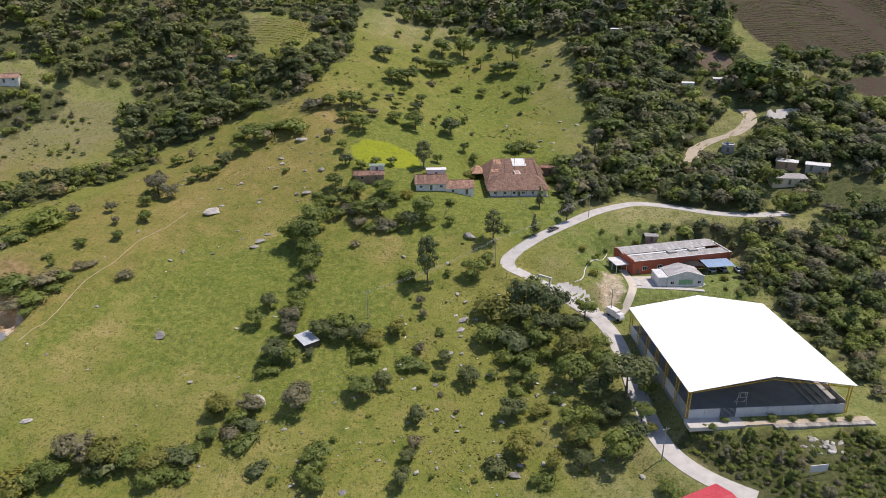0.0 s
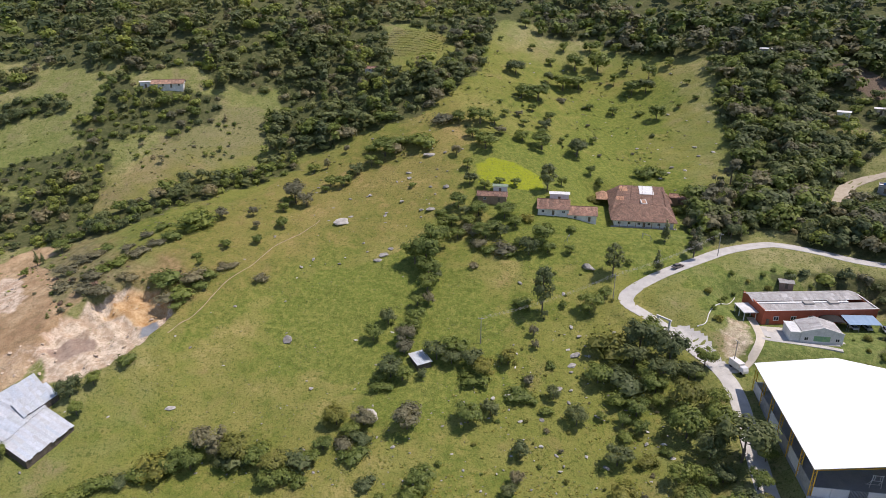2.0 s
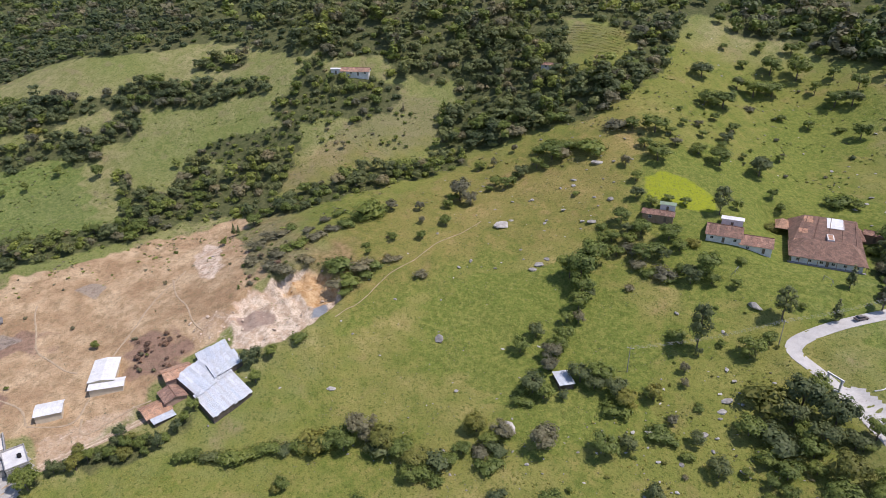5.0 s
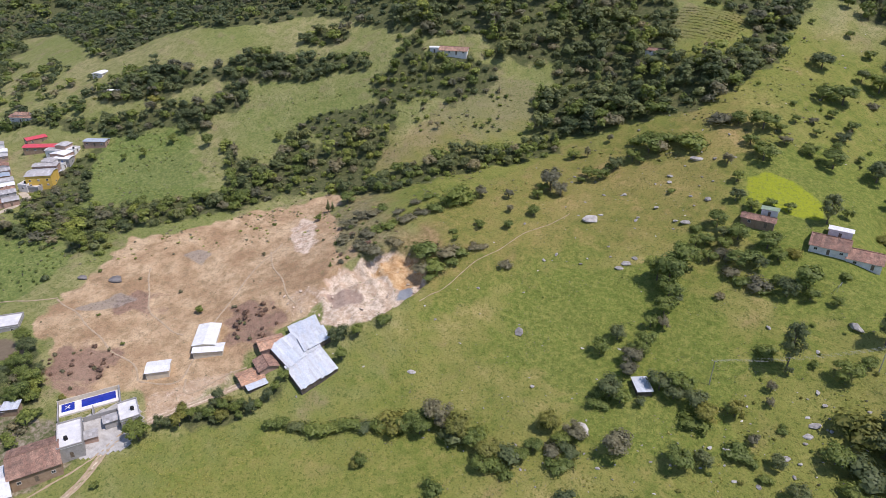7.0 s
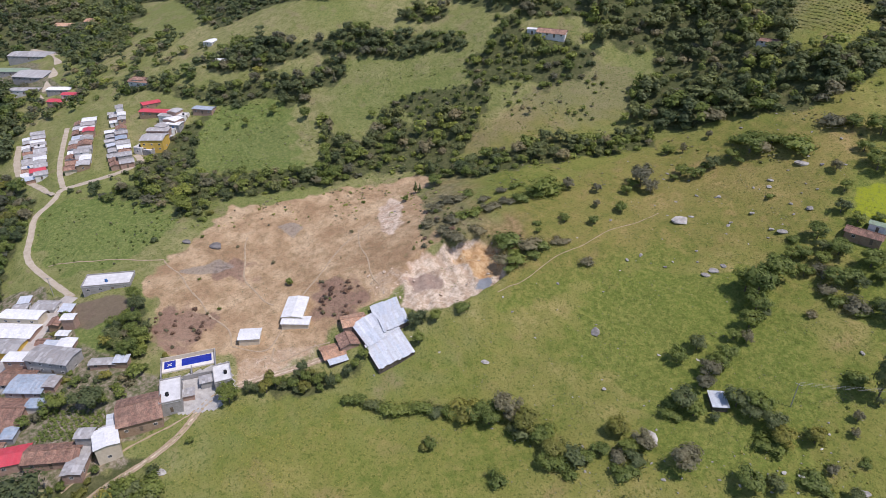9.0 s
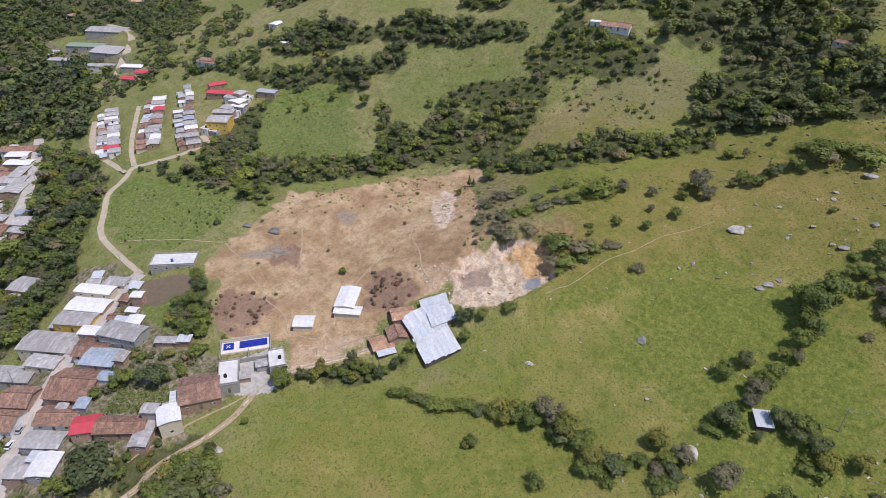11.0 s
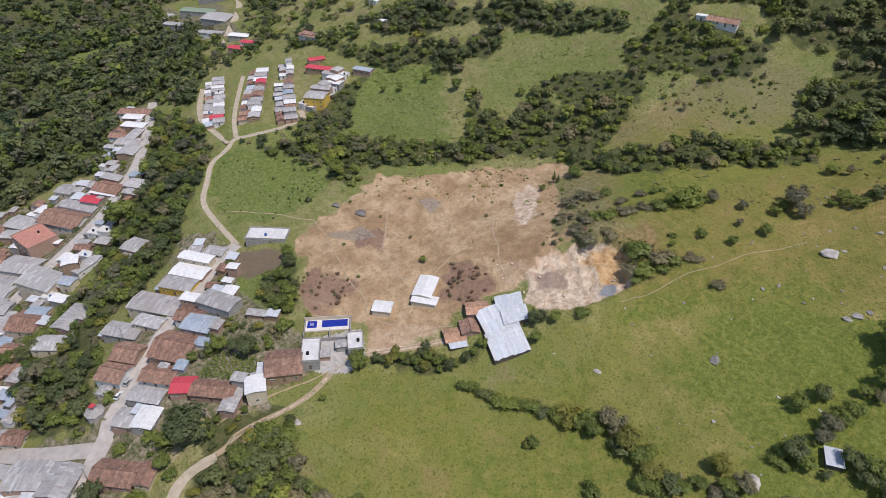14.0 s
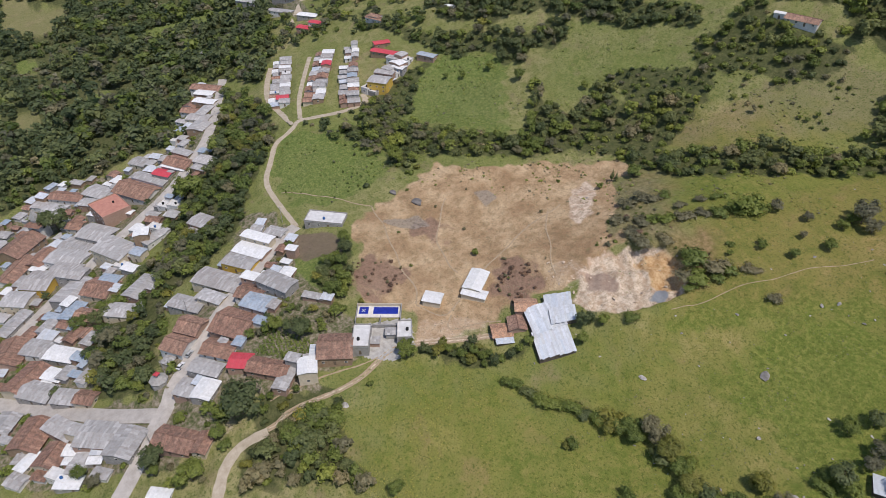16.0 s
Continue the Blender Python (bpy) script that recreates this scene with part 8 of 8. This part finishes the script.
# ---- planting: woods, hedges and single trees ----
for x, y, w, h, leaf in (TREES_FARM + TREES_SAVANNA + TREES_SAVANNA2 + TREES_BELT + TREES_STRIP + TREES_MID + TREES_LOW + TREES_ROAD + TREES_HEDGE + TREES_RIDGE + TREES_SCRUBQ + TREES_HEDGEW + TREES_CREST + TREES_TOWN):
    form = "p" if leaf == "p" else "t" if h > 1.25 * w else "s" if h < 0.66 * w or h < 2.4 else "b"
    plant(x, y, h * (1.25 if form == "s" else 1.1), form, leaf, wide=w * (1.06 if form == "s" else 1.12), group="trees and bushes on the pasture", label=NOTES.get((form, leaf), ""))
for x, y, h, kind in TREES_C:
    plant(x, y, h, "b" if kind in "gy" else kind, {"b": "b", "p": "p", "g": "g", "y": "y", "e": "e"}[kind])
NEAR = {  # plots whose trees stand as single things: gap, height range, leaves, share of shrubs
    "hedge_track": (2.5, 3.5, 6.5, "bbdy", 0.25), "farm_e": (4.5, 4, 9, "bde", 0.2), "trunk_mid": (3.2, 2.5, 6, "bdy", 0.3), "garden_trees": (4.2, 4, 8, "bd", 0.1),
}
FAR = {
    "band_low": (4.1, 2.6, 7.8, "bbdde", 0.3), "hedge_mid": (4.2, 4, 7.5, "bdd", 0.15), "hedge_top": (4.4, 4, 8, "bddp", 0.1), "block_top": (4.2, 4, 8, "bdd", 0.1), "house_grove": (4.2, 3, 7, "bbd", 0.25),
    "hill_back": (6.5, 5, 9, "bddd", 0.1), "brown_low": (4.4, 1.4, 4, "bbg", 0.6), "scrub_low": (4.4, 1.6, 4.5, "bbdg", 0.5), "hill_big": (4.6, 4, 9.5, "bddde", 0.12), "hill_left": (6.0, 4, 8, "bdddd", 0.2), "left_mid": (5.2, 3, 7, "bddy", 0.3),
    "left_few": (7.5, 2.5, 6, "bdd", 0.3), "hill_far": (11.0, 7, 13, "bddd", 0.1), "hill_side": (8.5, 5, 9, "bddd", 0.1), "up_side": (7.0, 4, 8, "bddd", 0.2),
    "east_wood": (4.3, 4, 11, "bbddg", 0.15), "ne_wood": (5.8, 5, 12, "bbdd", 0.12), "east_low": (4.2, 4, 9, "bddy", 0.2), "roadside_n": (4.2, 4, 10, "bdd", 0.15), "slope_e": (3.2, 2.5, 7, "bbdg", 0.35),
    "hall_front": (1.35, 1.1, 2.8, "bbby", 0.9), "west_wood": (6.2, 4, 12, "bddddp", 0.05), "street_wood": (4.0, 3, 8, "bbdyy", 0.25), "path_scrub": (5.5, 2, 6, "bdy", 0.4), "quarry_scrub": (4.6, 0.9, 2.6, "bbggre", 0.9),
    "track_wood": (3.3, 3, 7, "bdy", 0.3), "town_trees": (3.6, 2, 5, "bdy", 0.5), "bank_trees": (4.5, 2, 6, "bdy", 0.4),
}
FAR.update({
    "far_corner": (8.5, 6, 10, "bddd", 0.1), "far_town": (7.5, 5, 9, "bddd", 0.1), "far_sw": (12.0, 7, 12, "bbdd", 0.05), "far_nw": (14.0, 6, 11, "bbdd", 0.05), "crest_b": (6.5, 5, 10, "bbdd", 0.1),
    "east_fill": (5.2, 4, 10, "bbddg", 0.2), "field_edge": (8.0, 5, 10, "bbd", 0.1), "soil_hedge": (4.2, 4, 8, "bbd", 0.2), "compound": (4.0, 3, 6, "bbdy", 0.3),
    "west_edge": (4.8, 4, 8, "bddd", 0.15), "hamlet_n": (5.2, 3, 7, "bbdd", 0.3), "hamlet_e": (4.2, 3, 6, "bd", 0.3),
    "ne_gap": (5.4, 2.5, 7, "bbdg", 0.35), "east_gap": (4.0, 4, 10, "bddd", 0.1), "school_n": (4.4, 3, 8, "bdd", 0.2), "school_e": (3.8, 2, 6, "bdg", 0.4),
    "slope_w": (3.4, 0.5, 1.6, "bbb", 0.95), "far_w": (9.5, 6, 12, "bdd", 0.05), "quarry_top": (4.6, 0.8, 2.4, "bbggre", 0.9), "far_north": (8.5, 5, 11, "bdd", 0.1), "far_east": (8.0, 4, 10, "bdd", 0.1),
})
for key, (gap, lo, hi, leaves, low) in NEAR.items():
    for x, y in free(scatter(WOODS[key], gap)):
        shrub = rng.random() < low
        plant(x, y, rng.uniform(lo, hi) * (0.6 if shrub else 1), "s" if shrub else "b", str(rng.choice(list(leaves))), group="planting of the " + ("hedges" if "hedge" in key else "pasture"))
for block in BLOCKS[:2]:
    spots = free(scatter(block, 5.5))
    n = len(spots)
    wood_stuff("garden_bushes", "small green trees and bushes between the town houses", spots, rng.uniform(2, 5.5, n), mixed(n, {"s": 0.5, "b": 0.5}), mixed(n, {"b": 2, "d": 1, "y": 0.5}), 0)
for key, (gap, lo, hi, leaves, low) in FAR.items():
    spots = free(scatter(WOODS[key], gap * (0.82 if key in SPARSE else 0.97 if low < 0.4 else 0.92)))
    if key in SPARSE and key not in ("compound", "quarry_top", "quarry_scrub"):
        drift = np.sin(spots[:, 0] / 6.5 + 2 * np.sin(spots[:, 1] / 11)) * np.sin(spots[:, 1] / 5.5 + 1.5 * np.sin(spots[:, 0] / 14)) + rng.normal(0, 0.3, len(spots))
        spots = spots[drift > 0.02]
    for zone in ("glade_a", "glade_b", "glade_c", "fallow_a", "fallow_b", "soil", "soil2", "slip", "lawn_b", "lawn_c", "quarry", "bright", "plot"):
        spots = spots[~inside(spots[:, 0], spots[:, 1], ZONES[zone])]
    n = len(spots)
    if not n:
        continue
    lo, hi = lo * 1.1, hi * 1.25
    tall = key in ("west_wood", "west_edge", "far_w", "hill_big", "ne_wood")
    forms = mixed(n, {"s": low + 0.001, "b": 1 - low, "e": 0.4 if tall else 0.06, "p": 0.22 if tall else 0.03})
    if key not in SPARSE and key != "hall_front" and low < 0.35:
        open_up = np.sin(spots[:, 0] / 19 + 2.1 * np.sin(spots[:, 1] / 27)) * np.sin(spots[:, 1] / 16 + 1.7 * np.sin(spots[:, 0] / 31)) + rng.normal(0, 0.15, n) > 0.52
        forms = ["s" if o else f for o, f in zip(open_up, forms)]
    heights = (lo + (hi - lo) * rng.beta(1.6, 1.6, n)) * np.where(np.array(forms) == "s", 0.5, 1.0) * np.where(np.isin(forms, ("e", "p")), 1.4, 1.0)
    grade = -1 if key == "hall_front" else 1 if spots[:, 0].mean() < -400 or spots[:, 1].mean() > 400 else 0
    wood_stuff("woodland", "dense mixed green woodland on the hillside" if key not in SPARSE else "scattered bushes and small trees", spots, heights, forms, mixed(n, {**{k: leaves.count(k) * (0.14 if k == "y" else 1.0) for k in sorted(set(leaves))}, "e": 0.45, "g": 0.2}), grade)

# ---- tufts and low growth over the grass ----
def tufts(name, label, poly, gap, lo, hi, leaf, most, rows=None):
    p = np.array(poly, float)
    spots = rng.uniform(p.min(0), p.max(0), (most * 4, 2))
    drift = np.sin(spots[:, 0] / 9 + 2 * np.sin(spots[:, 1] / 13)) * np.sin(spots[:, 1] / 8 + 1.5 * np.sin(spots[:, 0] / 17)) + rng.normal(0, 0.5, len(spots))
    spots = free(spots[inside(spots[:, 0], spots[:, 1], poly) & (drift > 0.25)])[:most]
    if rows:
        u, v = np.meshgrid(np.arange(p[:, 0].min(), p[:, 0].max(), rows[0]), np.arange(p[:, 1].min(), p[:, 1].max(), rows[1]))
        spots = np.stack([u.ravel(), v.ravel() + rows[2] * np.sin(u.ravel() / 23) + rows[2] * 0.4 * np.sin(u.ravel() / 9)], 1)
        spots = spots + rng.normal(0, 0.18, spots.shape)
        spots = spots[inside(spots[:, 0], spots[:, 1], poly)]
    n = len(spots)
    z = hills(spots[:, 0], spots[:, 1])
    k = 5
    s = rng.uniform(lo, hi, (n, 1, 1))
    a = rng.uniform(0, 6.28, (n, k, 1))
    out = np.concatenate([np.cos(a), np.sin(a), 0 * a], 2)
    side = np.concatenate([-np.sin(a), np.cos(a), 0 * a], 2)
    c = np.stack([spots[:, 0], spots[:, 1], z], 1)[:, None, :]
    up = np.array((0, 0, 1.0))
    lean = rng.uniform(0.5, 1.0, (n, k, 1))
    quad = np.stack([c - side * s * 0.35, c + side * s * 0.35, c + out * s * lean + side * s * 0.25 + up * s * 0.34, c + out * s * lean - side * s * 0.25 + up * s * 0.28], 2)
    V = quad.reshape(-1, 3)
    F = np.arange(len(V)).reshape(-1, 4)
    tagged(new(name, mesh_of(name, V.tolist(), F.tolist(), LEAF[leaf])), label, "grass", kind="stuff")


AROUND = [(-130, 105), (-60, 118), (45, 112), (50, 200), (15, 240), (-10, 330), (60, 400), (-40, 440), (-60, 300), (-130, 300), (-215, 235), (-150, 160)]
tufts("grass_tufts", "green tufts of coarse grass and weeds", AROUND, 0, 0.12, 0.42, "y", 6000)
tufts("weed_tufts", "darker green weeds in the pasture", AROUND, 0, 0.15, 0.5, "b", 2500)
tufts("dry_tufts", "straw-coloured tufts of dry grass", AROUND, 0, 0.12, 0.4, "g", 3500)
tufts("brown_weeds", "brown weeds on the dry field", ZONES["dry"], 0, 0.12, 0.35, "g", 2500)
tufts("meadow_tufts", "green weeds on the western slope", [(-410, 210), (-300, 300), (-210, 330), (-160, 290), (-240, 230), (-300, 120), (-380, 90)], 0, 0.15, 0.45, "y", 4000)
tufts("bank_tufts", "green weeds on the southern meadow", [(-165, 45), (-175, 85), (-130, 105), (-60, 118), (-60, 60), (-120, 30)], 0, 0.12, 0.35, "y", 3500)
tufts("low_bushes", "low green scrub dotted over the hillside", [(-420, 190), (-380, 300), (-250, 330), (-150, 330), (-60, 420), (60, 440), (60, 330), (-60, 310), (-150, 240), (-300, 110)], 0, 0.4, 1.3, "b", 2600)
tufts("low_scrub", "low grey-brown scrub on the slopes", [(-420, 190), (-380, 300), (-250, 330), (-150, 330), (-60, 420), (60, 440), (60, 330), (-60, 310), (-150, 240), (-300, 110)], 0, 0.4, 1.1, "g", 1600)
tufts("pasture_scrub", "small dark bushes in the lower pasture", WOODS["low_mid"], 0, 0.25, 0.7, "y", 500)
tufts("crop_rows", "rows of young bushes on ploughed brown soil", ZONES["soil"], 0, 0.6, 1.1, "b", 10, (1.5, 2.7, 5.0))
tufts("crop_rows", "rows of low bushes on a hillside plot", ZONES["crop"], 0, 0.7, 1.3, "y", 10, (1.9, 2.6, 1.5))
tufts("crop_rows", "rows of green vegetables in a garden plot", ZONES["garden"], 0, 0.7, 1.1, "b", 10, (0.9, 1.7, 0.2))
for x, y in free(np.vstack([scatter(ZONES["dark_dry_b"], 2.0), scatter(ZONES["dark_dry"], 2.3)])):
    if math.sin(x / 2.3 + math.sin(y / 3.1)) * math.sin(y / 2.7) + rng.normal(0, 0.4) > 0.1:
        plant(x, y, rng.uniform(0.8, 2.0), "s", str(rng.choice(list("rrrg"))), group="bushes on the dry field", label="low reddish-brown scrub on the dry field")
for x, y in free(scatter(ZONES["dry"], 17.0)):
    plant(x, y, rng.uniform(0.6, 1.8), "s", str(rng.choice(list("bgg"))), group="bushes on the dry field", label="low brownish bush on the dry field")
for x, y, h, kind, leaf in ((47, 279, 4, "s", "b"), (48, 240, 9, "e", "e"), (72, 304, 13, "e", "e"), (63, 289, 12, "e", "e"), (73, 281, 12, "e", "e"), (64, 260, 10, "e", "e"), (65, 275, 13, "e", "e"), (77, 278, 11, "e", "e"),
                            (38, 246, 9, "p", "p"), (34, 229, 9, "p", "p"), (50, 246, 10, "p", "p")):
    plant(x, y, h, kind, leaf)
for x, y in free(scatter(ZONES["lawn"], 3.7)):
    if 55 < x < 92 and y < 213 or inside(np.array([x]), np.array([y]), ZONES["schoolyard"])[0]:
        continue
    plant(x, y, rng.uniform(0.8, 2.6), "s", str(rng.choice(list("bby"))), group="shrubs round the school", label="green shrub on the lawn by the school")
for x, h in ((69, 1.6), (76, 1.3), (81, 2.2), (86, 1.5), (91, 1.9), (96, 1.4), (100, 1.7)):
    plant(x, 133.2, h, "s", "b", z=51.2, group="shrubs before the hall", label="small green shrub before the hall wall")
for x, y, h in ((-210, 129, 3.6), (-175, 76, 6.5), (-177, 80, 4.0), (-214, 203, 4.0), (-242, 66, 5.5), (137, 240, 7), (141, 246, 8), (133, 246, 6.5), (-238, 70, 6.5), (-232, 68, 4.5)):
    plant(x, y, h, "b", "b", label="dense dark green tree in the open")

# ---- more stones and low shrubs on the ridge and the lower pasture ----
RIDGE = [(-118, 222), (-118, 300), (-85, 340), (-52, 318), (-46, 268), (-60, 228), (-90, 214)]
stones, faces, count = [], [], 0
for poly, gap, lo, hi in ((RIDGE, 5.5, 0.4, 1.5), ([(-110, 128), (-60, 170), (-45, 150), (-62, 122)], 3.4, 0.3, 1.0), ([(-100, 90), (-60, 112), (-10, 112), (-20, 80)], 5.5, 0.35, 1.0), (WOODS["low_mid"], 3.3, 0.25, 0.85)):
    for x, y in free(scatter(poly, gap)):
        if math.sin(x / 7 + 1.5 * math.sin(y / 9)) * math.sin(y / 6) < -0.25:
            continue
        x, y, s = x + random.uniform(-2, 2), y + random.uniform(-2, 2), lo + (hi - lo) * random.random() ** 2
        me = ROCKS[random.randrange(5, 14)]
        m = Matrix.LocRotScale((x, y, ground_at(x, y) + s * 0.08), Euler((0.1, -0.1, random.uniform(0, 6.28))), (s, s, s))
        stones.extend(tuple(m @ v.co) for v in me.vertices)
        faces.extend(tuple(k + count for k in p.vertices) for p in me.polygons)
        count += len(me.vertices)
tagged(new("loose_stones", mesh_of("loose_stones", stones, faces, ROCKS[6].materials[0])), "small pale stones strewn over the grass", "stones", kind="stuff")
for x, y in free(scatter([(-50, 300), (-62, 350), (-60, 420), (30, 420), (50, 345), (10, 322)], 13.0)):
    plant(x, y, rng.uniform(0.8, 2.4), "s", str(rng.choice(list("bbdg"))), group="shrubs on the upper slope")
for x, y in free(scatter([(-20, 175), (-6, 225), (8, 222), (30, 196), (46, 130), (10, 122), (-30, 140)], 5.6)):
    plant(x, y, rng.uniform(0.5, 1.6), "s", str(rng.choice(list("bbyg"))), group="shrubs in the lower pasture")
